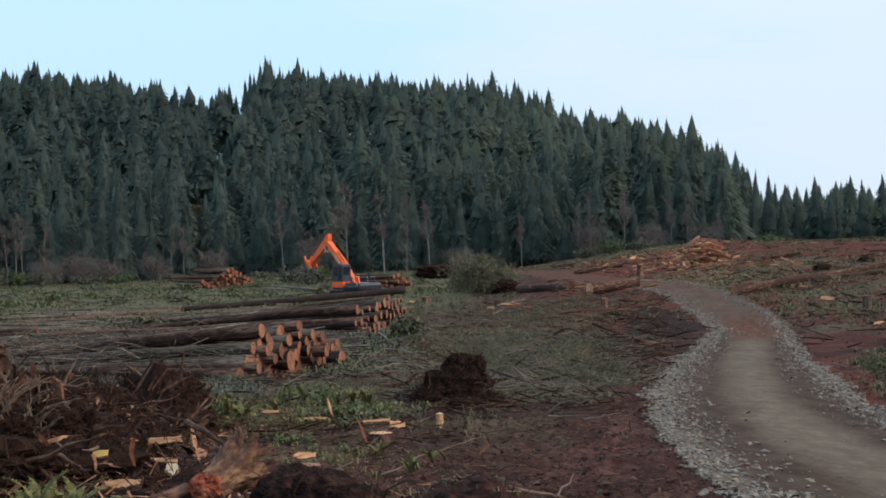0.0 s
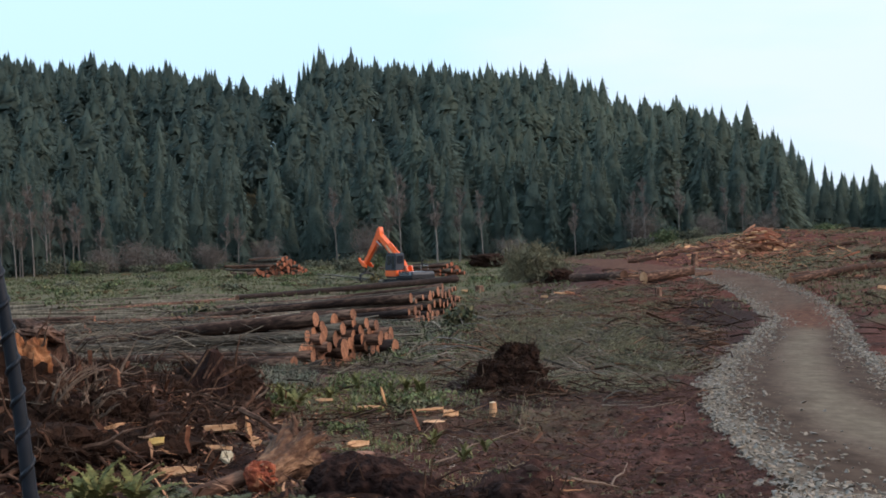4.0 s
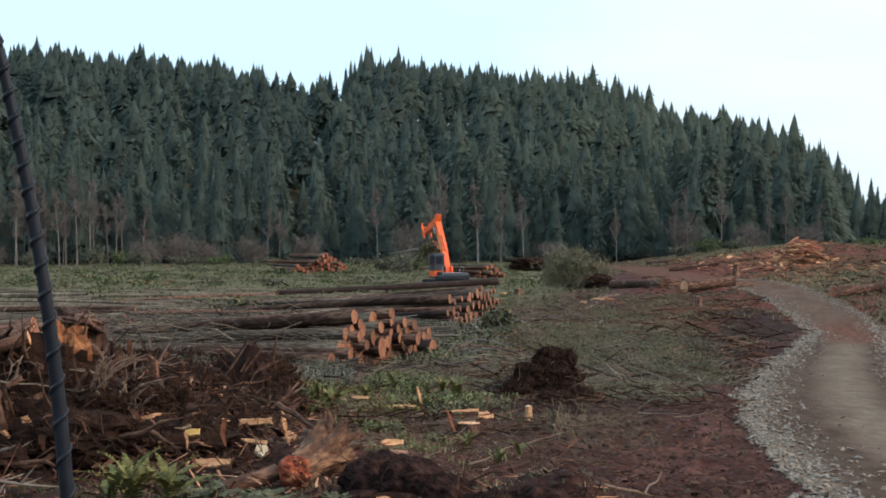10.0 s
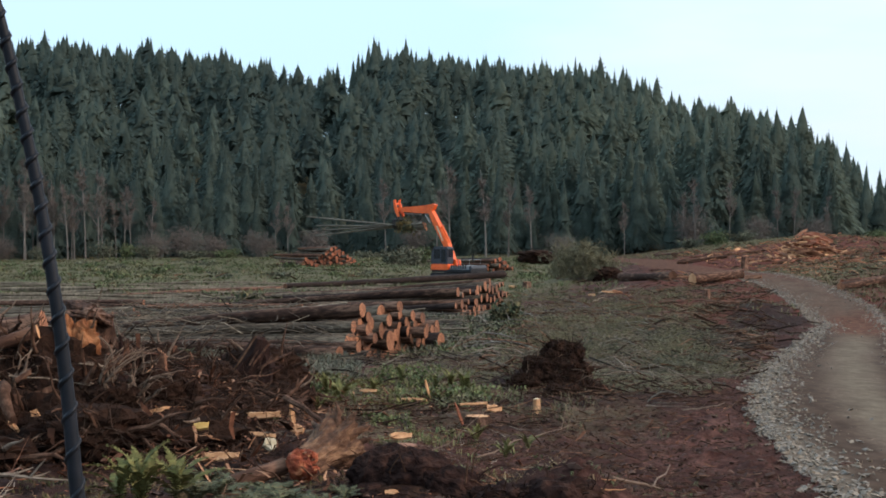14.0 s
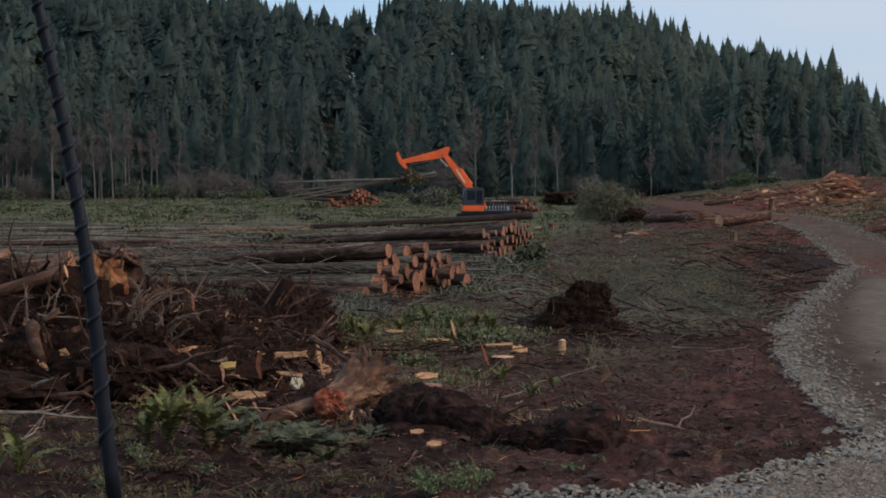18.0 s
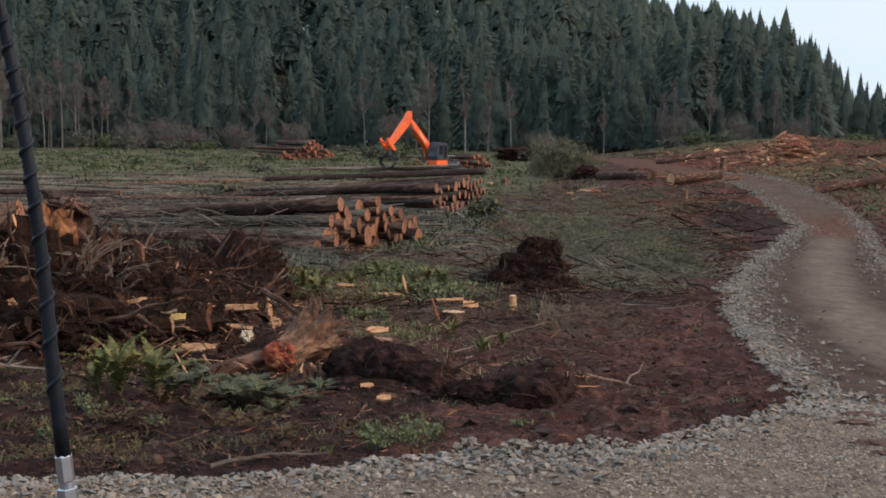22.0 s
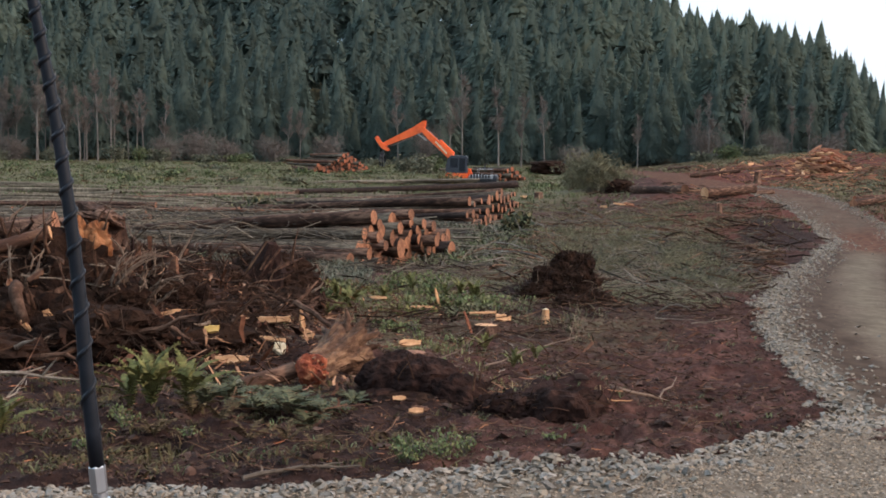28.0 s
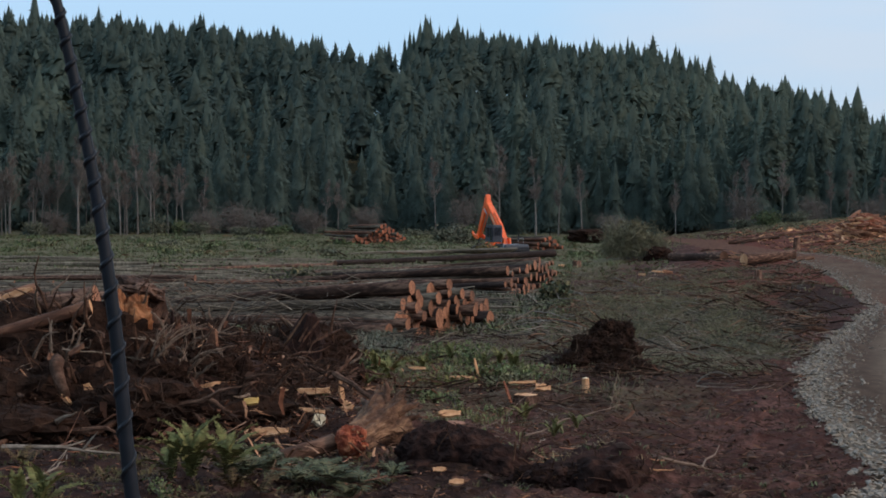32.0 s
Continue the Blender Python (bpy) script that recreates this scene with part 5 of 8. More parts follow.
def root_path(p, way, length, r, curl=0.5, n=6):
    pts, d = [np.array(p, float)], np.array(way, float)
    d /= np.linalg.norm(d)
    for k in range(n - 1):
        d = d + r.normal(0, curl / n * 2, 3)
        d /= np.linalg.norm(d)
        pts.append(pts[-1] + d * length / (n - 1))
    return pts


def root_wad(p, size, roots, label, seed, spread=1.0, fine=60, up=0.35, name="root_wad", turn=0, thick=0.034, material=None, soil=None):
    """An upturned root mass: a soil clod with thick roots and a tangle of fine ones."""
    r = np.random.default_rng(seed)
    ob = thing(name, label, "root wad", Matrix.Translation(p) @ Matrix.Rotation(radians(turn), 4, "Z"), "upturned roots")
    part("soil_clod", lump(size, seed), soil or CLOD, ob)
    for k in range(roots):
        w = r.normal(0, 1, 3)
        w[1] = -abs(w[1]) * 0.8 - 0.1
        w[2] = w[2] * 0.7 + up * 0.55
        w /= np.linalg.norm(w)
        q = w * np.array(size) * 0.75
        ln = spread * (0.5 + 0.8 * r.random()) * max(size)
        t = thick * (0.6 + 0.8 * r.random())
        b = Build()
        path = root_path(q, w, ln, r, 0.95, 8)
        tube(b, path, np.linspace(t, t * 0.15, len(path)), 6, wobble=0.4, seed=k)
        part("root", b, (material or ROOT, ROOT_GREY)[k % 8 == 2], ob)
    b = Build()
    for k in range(fine):
        w = r.normal(0, 1, 3)
        w[1] = -abs(w[1])
        w[2] = w[2] * 0.8 + up * 0.7
        w /= np.linalg.norm(w)
        path = root_path(w * np.array(size) * 0.85, w, (0.15 + 0.5 * r.random()) * max(size) * spread, r, 1.1, 4)
        tube(b, path, [0.008, 0.007, 0.005, 0.002], 3, tone=r.random(), ends=False)
    tagged(part("root_tangle", b, ROOT_STICK, ob), kind="stuff")
    return ob


root_wad(above(-17.9, 22.6, -5.6), (1.35, 0.8, 0.75), 22, "big dark upturned root wad with broken roots", 11, fine=170)
root_wad(above(-15.2, 22.2, -5.4), (1.0, 0.75, 0.75), 22, "dark upturned root wad against a broken stump", 12, fine=170)
root_wad(above(-20.6, 23.5, -5.6), (1.2, 0.8, 0.8), 14, "big dark upturned root wad with broken roots", 13, fine=90)
root_wad(above(-12.2, 23.2, -5.9), (0.95, 0.7, 0.55), 24, "tangle of grey roots on dark soil", 14, fine=200, up=0.7, material=ROOT_GREY)
root_wad(above(-9.7, 25.0, -5.9), (0.9, 0.7, 0.45), 18, "tangle of roots and soil", 15, fine=170, up=0.6)
root_wad(above(-7.0, 28.0, -5.5), (0.85, 0.7, 0.50), 14, "dark soil mound with a broken snag", 16, fine=140, up=0.6)
root_wad(above(-13.5, 19.6, -7.6), (0.9, 0.6, 0.35), 14, "low mound of roots and torn bark", 17, fine=150, up=0.4)
root_wad(above(-10.2, 20.5, -7.7), (0.9, 0.6, 0.28), 12, "low mound of roots and torn bark", 18, fine=130, up=0.4)
r = np.random.default_rng(219)
for k_ in range(20):
    tier_ = 0 if k_ < 8 else 1 if k_ < 15 else 2
    u_ = (-0.60 + 1.2 * k_ / 7, -0.36 + 0.85 * (k_ - 8) / 6, -0.12 + 0.48 * (k_ - 15) / 4)[tier_] + r.normal(0, 0.06)
    root_wad(at(4.4 + math.degrees(u_ / 32), 31.5 + 0.3 * tier_ + r.normal(0, 0.1), (0.05, 0.26, 0.46)[tier_] + r.normal(0, 0.05)), (0.22 + 0.12 * r.random(), 0.24, 0.17 + 0.08 * r.random()), 6, "clod of dark soil and torn roots in an upturned stump", 319 + k_, fine=70, up=0.9, spread=1.5, thick=0.014, material=DARK_ROOT, turn=r.normal(0, 40))
for k_, (az_, d_, s_) in enumerate([(5.5, 31.0, .32), (4.6, 30.4, .45)]):
    root_wad(at(az_, d_, 0.02), (s_, s_ * 0.7, 0.22), 5, "low heap of dark soil and torn roots", 190 + k_, fine=90, up=0.5, name="soil_heap", thick=0.02)
root_wad(above(-18.2, 18.6, -8.3), (0.9, 0.6, 0.3), 8, "low mound of bark and roots", 21, fine=90)
root_wad(above(-20.5, 92, -1.9), (1.2, 1, 0.6), 6, "far stump with roots in the weeds", 22, fine=20)
root_wad(at(18.4, 100, 0.1), (0.55, 0.5, 0.3), 14, "dark upturned stump on the bank", 23, fine=40)
root_wad(at(20.0, 105, 0.1), (0.55, 0.5, 0.3), 14, "dark upturned stump on the bank", 24, fine=40)
root_wad(above(3.6, 175, -0.95), (2.2, 1.5, 0.8), 10, "dark brush heap behind the log stacks", 25, fine=80)
root_wad(above(6.35, 113, -1.70), (1.1, 0.9, 0.65), 8, "dark stump end at the brush heap", 26, fine=40)

for k, (az, d, el, sx, sz) in enumerate([(-17.0, 21.0, -7.2, .8, .5), (-15.4, 20.6, -7.4, .7, .45), (-19.0, 20.8, -7.2, .9, .5), (-13.6, 21.4, -6.6, .6, .4), (-11.2, 21.8, -6.8, .6, .35), (-9.2, 22.5, -6.9, .6, .3), (-7.4, 23.0, -7.0, .5, .25), (-8.6, 26.5, -5.9, .6, .4), (-12.8, 25.0, -5.2, .8, .45), (-10.8, 26.5, -5.2, .7, .4), (-6.2, 26.0, -6.4, .5, .25), (-16.2, 23.4, -4.8, .9, .5), (-18.8, 24.0, -4.7, 1.0, .55), (-0.6, 15.2, -10.3, .4, .12)] + [(a_, float(np.hypot(*hit(a_, e_)[:2])), math.degrees(math.atan2(hit(a_, e_)[2] - 2.4 + 0.02, float(np.hypot(*hit(a_, e_)[:2])))), w_, h_) for a_, e_, w_, h_ in ((4.5, -10.55, .36, .25), (5.25, -10.5, .24, .22), (3.5, -10.5, .24, .16), (2.5, -10.5, .26, .13), (1.6, -10.45, .22, .12))]):
    root_wad(above(az, d, el), (sx, sx * 0.7, sz), 7 if d > 19 else 1, "clod of dark soil and torn roots", 130 + k, fine=70 if d > 19 else 40, up=0.5, name="soil_heap", thick=0.035 if d > 19 else 0.012, soil=CLOD if d > 19 else DARK_ROOT)

# the broken stump on the left heap, and the trunks lying on it
lean = thing("broken_stump", "upturned stump with torn orange heartwood", "stump", Matrix.Translation(above(-13.95, 22.3, -4.2)), "upturned roots")
b = Build()
tube(b, [(-0.35, 0.5, -0.25), (-0.1, 0.2, 0.0), (0.12, -0.05, 0.15), (0.25, -0.2, 0.22)], [0.42, 0.38, 0.40, 0.34], 14, ends=True, wobble=0.35, seed=4)
part("bark", b, BARK, lean)
part("torn_heartwood", lump((0.25, 0.16, 0.30), 46, 0.42), HEART, lean, "ragged orange-yellow heartwood", m=pose(0.14, -0.50, 0.06, 0, 14, 0))
part("torn_heartwood", lump((0.13, 0.12, 0.26), 47, 0.45), HEART, lean, m=pose(-0.04, -0.56, 0.14, 0, -8, 0))
part("bark_cap", lump((0.36, 0.30, 0.13), 44, 0.42), BARK, lean, m=pose(0.16, -0.12, 0.44, 0, 16, 0))
# solid soil-coloured lump in place of the shaded hollow below the heartwood
part("shade_clod", lump((0.34, 0.22, 0.30), 48, 0.4), CLOD, lean, m=pose(0.12, -0.36, -0.42))
for k in range(12):
    part("torn_bark", slab_build(0.3 + 0.35 * rng.random(), 0.10, 0.05, 640 + k, 0.9), (BARK, ROOT, BARK_RED, ROOT)[k % 4], lean, m=Matrix.Translation((rng.normal(0.05, 0.36), -0.40 - 0.2 * rng.random(), rng.normal(-0.35, 0.2))) @ pose(0, 0, 0, rng.normal(0, 30), 75 + rng.normal(0, 25), rng.normal(0, 40)))
log(above(-15.5, 21.6, -3.75), above(-19.6, 21.9, -4.95), 0.10, 0.085, BARK_RED, FRESH, "orange-barked trunk lying on the root heap", 71)
log(above(-15.3, 23.3, -3.55), above(-20.5, 24.0, -4.1), 0.22, 0.18, BARK, CUT, "dark trunk lying on the root heap", 72)
log(above(-17.5, 24.5, -3.2), above(-21.5, 24.5, -3.9), 0.14, 0.12, BARK_RED, FRESH, "orange-barked trunk lying on the root heap", 73)
slab((-18.23, -3.52), .5, .12, FRESH, "torn strip of orange wood on the heap", 0, -18, 80, seed=80, d=22.8)
slab((-19.56, -3.82), .7, .14, FRESH, "torn strip of orange wood on the heap", 0, -15, 80, seed=81, d=23.2)

# the broken stump before the road
sp0, sp1 = above(-5.5, 16.9, -9.0), above(-4.15, 17.7, -8.1)
tore = thing("torn_stump", "uprooted stump with a red rotten broken end and pale bark", "stump", Matrix.Translation(sp0) @ Vector(sp1 - sp0).to_track_quat("Z", "X").to_matrix().to_4x4(), "upturned roots")
L_T = float(np.linalg.norm(sp1 - sp0))
b = Build()
rows_, ring_ = 34, 52
pts_ = []
for i_ in range(rows_):
    u = 1.10 * i_ / (rows_ - 1)
    base_ = float(np.interp(u, [0, 0.3, 0.55, 0.8, 1.0, 1.10], [0.19, 0.19, 0.21, 0.27, 0.31, 0.16]))
    for j_ in range(ring_):
        a = 6.2832 * j_ / ring_
        q_ = Vector((math.cos(a) * 2.2, math.sin(a) * 2.2, u * 1.6))
        ridge = 0.10 * math.sin(6 * a + 2.5 * u + 1.0) * u + 0.14 * noise.fractal(q_ * 1.6, 0.8, 2.0, 3) + 0.09 * abs(noise.noise(Vector((math.cos(a) * 7, math.sin(a) * 7, u * 1.2)))) + 0.04 * noise.fractal(q_ * 6.0, 0.8, 2.0, 3)
        pts_.append((base_ * (1 + ridge) * math.cos(a), base_ * (1 + ridge) * math.sin(a), L_T * u + 0.04 * noise.noise(q_ * 3.0)))
b.add(pts_, [(i_ * ring_ + j_, i_ * ring_ + (j_ + 1) % ring_, (i_ + 1) * ring_ + (j_ + 1) % ring_, (i_ + 1) * ring_ + j_) for i_ in range(rows_ - 1) for j_ in range(ring_)] + [tuple((rows_ - 1) * ring_ + j_ for j_ in range(ring_))])
TORN_BARK = mat("pale_torn_bark", [(0.022, 0.010, 0.006), (0.095, 0.045, 0.024), (0.26, 0.140, 0.075)], 16, 0.95, 1.0, (1, 1, 0.3), coarse=0.35, dist=0.04)
part("bark", b, TORN_BARK, tore)
b = lump((0.19, 0.19, 0.12), 5, 0.35, 4)
part("rotten_end", b, ROTTEN, tore, "red crumbling rotten heartwood", m=pose(0, 0, -0.05))
r_ = np.random.default_rng(77)
for k in range(13):
    a = k * 0.483 + r_.random() * 0.3
    b = Build()
    ln = 0.20 + 0.26 * r_.random()
    path = root_path((0.17 * math.cos(a), 0.17 * math.sin(a), L_T * (0.86 + 0.16 * r_.random())), (math.cos(a), math.sin(a), 0.55 + 0.5 * r_.random()), ln, r_, 0.6, 6)
    tube(b, path, np.array([0.085, 0.075, 0.055, 0.042, 0.03, 0.012]) * (0.8 + 0.5 * r_.random()), 8, wobble=0.3, seed=k)
    part("root_stub", b.mesh("root_stub", True), TORN_BARK if k % 3 else ROOT, tore)
for k in range(16):
    a = k * 0.393 + r_.random() * 0.2
    part("root_splinter", slab_build(0.18 + 0.22 * r_.random(), 0.06, 0.03, 200 + k, 0.95), (TORN_BARK, DARK_ROOT, BARK_RED, TORN_BARK)[k % 4], tore, m=Matrix.Translation((0.26 * math.cos(a), 0.26 * math.sin(a), L_T * 0.98)) @ Matrix.Rotation(a, 4, "Z") @ pose(0, 0, 0, 0, -45 - 35 * r_.random()))
for k in range(18):
    a = k * 0.349
    part("torn_rim", slab_build(0.09 + 0.06 * r_.random(), 0.06, 0.03, 300 + k, 0.8), (TORN_BARK, CUT, FRESH)[k % 3], tore, m=Matrix.Translation((0.175 * math.cos(a), 0.175 * math.sin(a), -0.02)) @ pose(0, 0, 0, 0, 85))
log(above(-6.25, 17.0, -9.0), above(-8.3, 16.6, -9.65), 0.09, 0.10, BARK, PALE, "short piece of trunk with pale torn ends", 75)
slabw = thing("dark_root_slab", "dark charred buttress roots of the uprooted stump", "root wad", Matrix.Translation(hit(*(-1.35, -10.3)) + np.array((0, 0.30, 0.02))), "upturned roots")
for k, (x_, y_, z_, sx, sz, tip) in enumerate([(-0.26, 0.22, 0.16, .38, .24, 16), (0.08, 0.10, 0.12, .38, .25, -8), (0.42, -0.06, 0.0, .36, .22, -26), (-0.05, -0.22, -0.10, .40, .13, -8), (-0.40, 0.0, -0.06, .26, .14, 10), (0.2, 0.3, 0.02, .3, .16, -10)]):
    part("buttress", lump((sx, sx * 0.62, sz), 330 + k, 0.22, 5), DARK_ROOT, slabw, m=pose(x_, y_, z_, 0, -tip, 0))
r_ = np.random.default_rng(78)
for k in range(16):
    b = Build()
    path = root_path((r_.normal(0.1, 0.4), -0.1 + r_.normal(0, 0.15), 0.12), (r_.normal(0, 1), -0.5, 0.4 + 0.4 * r_.random()), 0.2 + 0.4 * r_.random(), r_, 1.0, 5)
    tube(b, path, np.linspace(0.012, 0.003, 5), 4)
    part("root", b, (ROOT, DARK_ROOT)[k % 2], slabw)
part("soil_clod", lump((0.85, 0.45, 0.2), 33, 0.25), CLOD, slabw, m=pose(0, 0.1, -0.1))
snag = thing("broken_snag", "dark broken snag leaning out of a soil mound", "stump", Matrix.Translation(above(-7.25, 26.3, -4.0)), "cut stumps")
b = Build()
tube(b, [(-0.10, 0, -1.0), (-0.06, 0, -0.62), (0.0, 0, -0.30), (0.05, 0, -0.06), (0.10, 0, 0.0)], [0.52, 0.40, 0.24, 0.13, 0.03], 13, wobble=0.45, seed=3)
part("bark", b, DARK_ROOT, snag)
part("pale_edge", slab_build(1.0, 0.06, 0.04, 401), STICK, snag, m=Matrix.Translation((-0.28, -0.24, -0.42)) @ pose(0, 0, 0, 0, -57))
for k in range(7):
    part("torn_splinter", slab_build(0.3 + 0.25 * (k % 3), 0.09, 0.04, 410 + k, 0.9), (DARK_ROOT, ROOT, BARK_RED)[k % 3], snag, m=Matrix.Translation((-0.2 + 0.09 * k, -0.28, -0.55 + 0.05 * (k % 3))) @ pose(0, 0, 0, 0, -70 + 9 * k))
part("soil_clod", lump((0.75, 0.4, 0.34), 36, 0.35), CLOD, snag, m=pose(0.1, 0.1, -0.95))

# torn plates of bark and root standing in the left heap
r_ = np.random.default_rng(91)
for k in range(26):
    az_, d_ = r_.normal(-13.0, 0.8), 21.6 + 1.2 * r_.random()
    ln_ = 0.35 + 0.45 * r_.random()
    ob_ = part("bark_plate", slab_build(ln_, 0.10 + 0.14 * r_.random(), 0.05, 860 + k, 0.9), (BARK, ROOT, DARK_ROOT, BARK_RED)[k % 4], m=Matrix.Translation(above(az_, d_, -5.9 + 1.3 * r_.random())) @ pose(0, 0, 0, 0, 70 + r_.normal(0, 45), r_.normal(0, 50)) @ pose(0, 0, 0, 75))
    tagged(ob_, "torn red-brown plate of bark standing in the root heap", "wood piece", "torn bark plates")
for k in range(9):
    az_, d_ = -20 + 13 * r_.random(), 19.2 + 2.4 * r_.random()
    ob_ = part("bark_plate", slab_build(0.3 + 0.6 * r_.random(), 0.08 + 0.10 * r_.random(), 0.05, 890 + k, 0.9), (BARK_RED, ROOT, BARK, ROOT)[k % 4], m=Matrix.Translation(at(az_, d_, 0.22)) @ pose(0, 0, 0, 0, r_.normal(0, 35), r_.normal(0, 40)) @ pose(0, 0, 0, 60))
    tagged(ob_, "torn red-brown plate of bark lying on the root heap", "wood piece", "torn bark plates")

# torn roots hanging down the face of the heap, and clods bulging from it
r_ = np.random.default_rng(94)
b = Build()
for k in range(620):
    p_ = at(-20 + 13.5 * r_.random(), 19.6 + 1.9 * r_.random(), 0.05 + 0.12 * r_.random())
    path = root_path(p_, (r_.normal(0, 0.6), -0.7, -0.5 + r_.normal(0, 0.7)), 0.15 + 0.45 * r_.random() ** 2, r_, 0.9, 5)
    tube(b, path, np.linspace(0.004 + 0.011 * r_.random() ** 2, 0.002, 5), 4, tone=r_.random(), ends=False)
tagged(part("hanging_roots", b, ROOT_STICK), "torn roots hanging down the face of the root heap", "roots", kind="stuff")
for k in range(30):
    az_, d_ = -20 + 13.5 * r_.random(), 19.9 + 1.8 * r_.random()
    sx_ = 0.16 + 0.30 * r_.random() ** 1.5
    root_wad(at(az_, d_, 0.0), (sx_, sx_ * 0.6, sx_ * (0.6 + 0.4 * r_.random())), 4, "clod of dark soil bulging from the root heap", 1400 + k, fine=30, up=-0.2, name="soil_heap", thick=0.018, material=DARK_ROOT)

fan = thing("root_fan", "fan of tan weathered roots bending up out of the heap", "root wad", Matrix.Translation(above(-12.95, 20.6, -5.75)), "upturned roots")
r_ = np.random.default_rng(95)
for k in range(24):
    tip_ = above(-13.2 + 2.2 * r_.random(), 20.5 + 0.4 * r_.random(), -4.35 - 0.9 * r_.random() ** 1.5) - np.array(fan.matrix_basis.translation)
    bow_ = np.array((-0.06, -0.06, 0.04)) + r_.normal(0, 0.015, 3)
    start_ = r_.normal(0, 0.05, 3)
    b = Build()
    tube(b, [start_ * (1 - u) + tip_ * u + bow_ * math.sin(math.pi * u) for u in np.linspace(0, 1, 8)], np.linspace(0.010 + 0.012 * r_.random(), 0.004, 8), 6, wobble=0.15, seed=k)
    part("root", b.mesh("root", True), ROOT_GREY if k % 3 else ROOT, fan)
hang = thing("broken_root", "thick broken root with a torn orange end", "root", Matrix.Translation(above(-16.75, 19.9, -6.35)), "upturned roots")
b = Build()
tube(b, [(-0.10, 0.35, 0.16), (-0.04, 0.1, 0.10), (0.08, -0.08, -0.08), (0.18, -0.16, -0.26)], [0.10, 0.085, 0.07, 0.055], 12, wobble=0.25, seed=5)
part("bark", b.mesh("bark", True), ROOT, hang)
for k in range(7):
    part("torn_end", slab_build(0.14, 0.04, 0.025, 430 + k, 0.9), (FRESH, CUT, TORN)[k % 3], hang, m=Matrix.Translation((0.18 + 0.03 * math.cos(k * 0.9), -0.17, -0.29 + 0.03 * math.sin(k * 0.9))) @ pose(0, 0, 0, 0, 55 + 12 * math.sin(k), 10 * k))

# pale curved roots bending out of the left heap
r_ = np.random.default_rng(92)
for k in range(18):
    az_ = -12.9 + 1.4 * r_.random() if k < 12 else -19 + 8 * r_.random()
    p_ = at(az_, 20.9 + 0.6 * r_.random(), 0.02)
    ob_ = thing("bent_root", "pale weathered root bending out of the heap", "root", Matrix.Translation(p_), "bent roots")
    b = Build()
    path = root_path((0, 0, 0), (0.5 + r_.normal(0, 0.4), -0.3, 1.0), 0.4 + 0.4 * r_.random(), r_, 1.0, 8)
    tube(b, path, np.linspace(0.030, 0.006, 8), 7, wobble=0.2, seed=k)
    part("stem", b.mesh("stem", True), ROOT_GREY, ob_)
    for j in range(2):
        b = Build()
        i_ = 2 + j * 2
        path2 = root_path(path[i_], path[i_ + 1] - path[i_] + r_.normal(0, 0.06, 3), 0.2 + 0.2 * r_.random(), r_, 1.0, 5)
        tube(b, path2, np.linspace(0.013, 0.003, 5), 5)
        part("side_root", b, ROOT_GREY, ob_)
for k, (a_, b_, r_) in enumerate([((15.17, -2.01), (17.50, -1.73), .17), ((17.91, -1.76), (20.59, -1.52), .17)]):
    p_, q_ = hit(*a_), hit(*b_)
    way_ = (q_ - p_) / np.linalg.norm(q_ - p_) * min(11.0, float(np.linalg.norm(q_ - p_)))
    q_ = p_ + way_
    q_[2] = float(ground_z(q_[0], q_[1]))
    log(p_ + np.array((0, 0, r_ * 0.8)), q_ + np.array((0, 0, r_ * 0.75)), r_, r_ * 0.8, BARK, CUT_RED, "dark reddish log lying on the red bank", 760 + k, "bank logs")


# ---- low plants, slash and stones ----
def scatter(n, seed, az0, az1, d0, d1, keep=None, power=1.0):
    """Up to n points off the road between two bearings and distances, thinned by keep(az, d, x, y)."""
    r = np.random.default_rng(seed)
    az = az0 + (az1 - az0) * r.random(n)
    d = d0 + (d1 - d0) * r.random(n) ** power
    x, y = d * np.sin(np.radians(az)), d * np.cos(np.radians(az))
    butts = np.interp(az, [0, 0.8, 2.5], [68, 71, 88])
    ok = (on_road(x, y) < 0.3) & ~((az > -0.2) & (az < 2.7) & (d > butts - 12) & (d < butts + 3) & (r.random(n) < 0.8))
    if keep is not None:
        ok &= r.random(n) < keep(az, d, x, y)
    return x[ok], y[ok], ground_z(x[ok], y[ok]), r


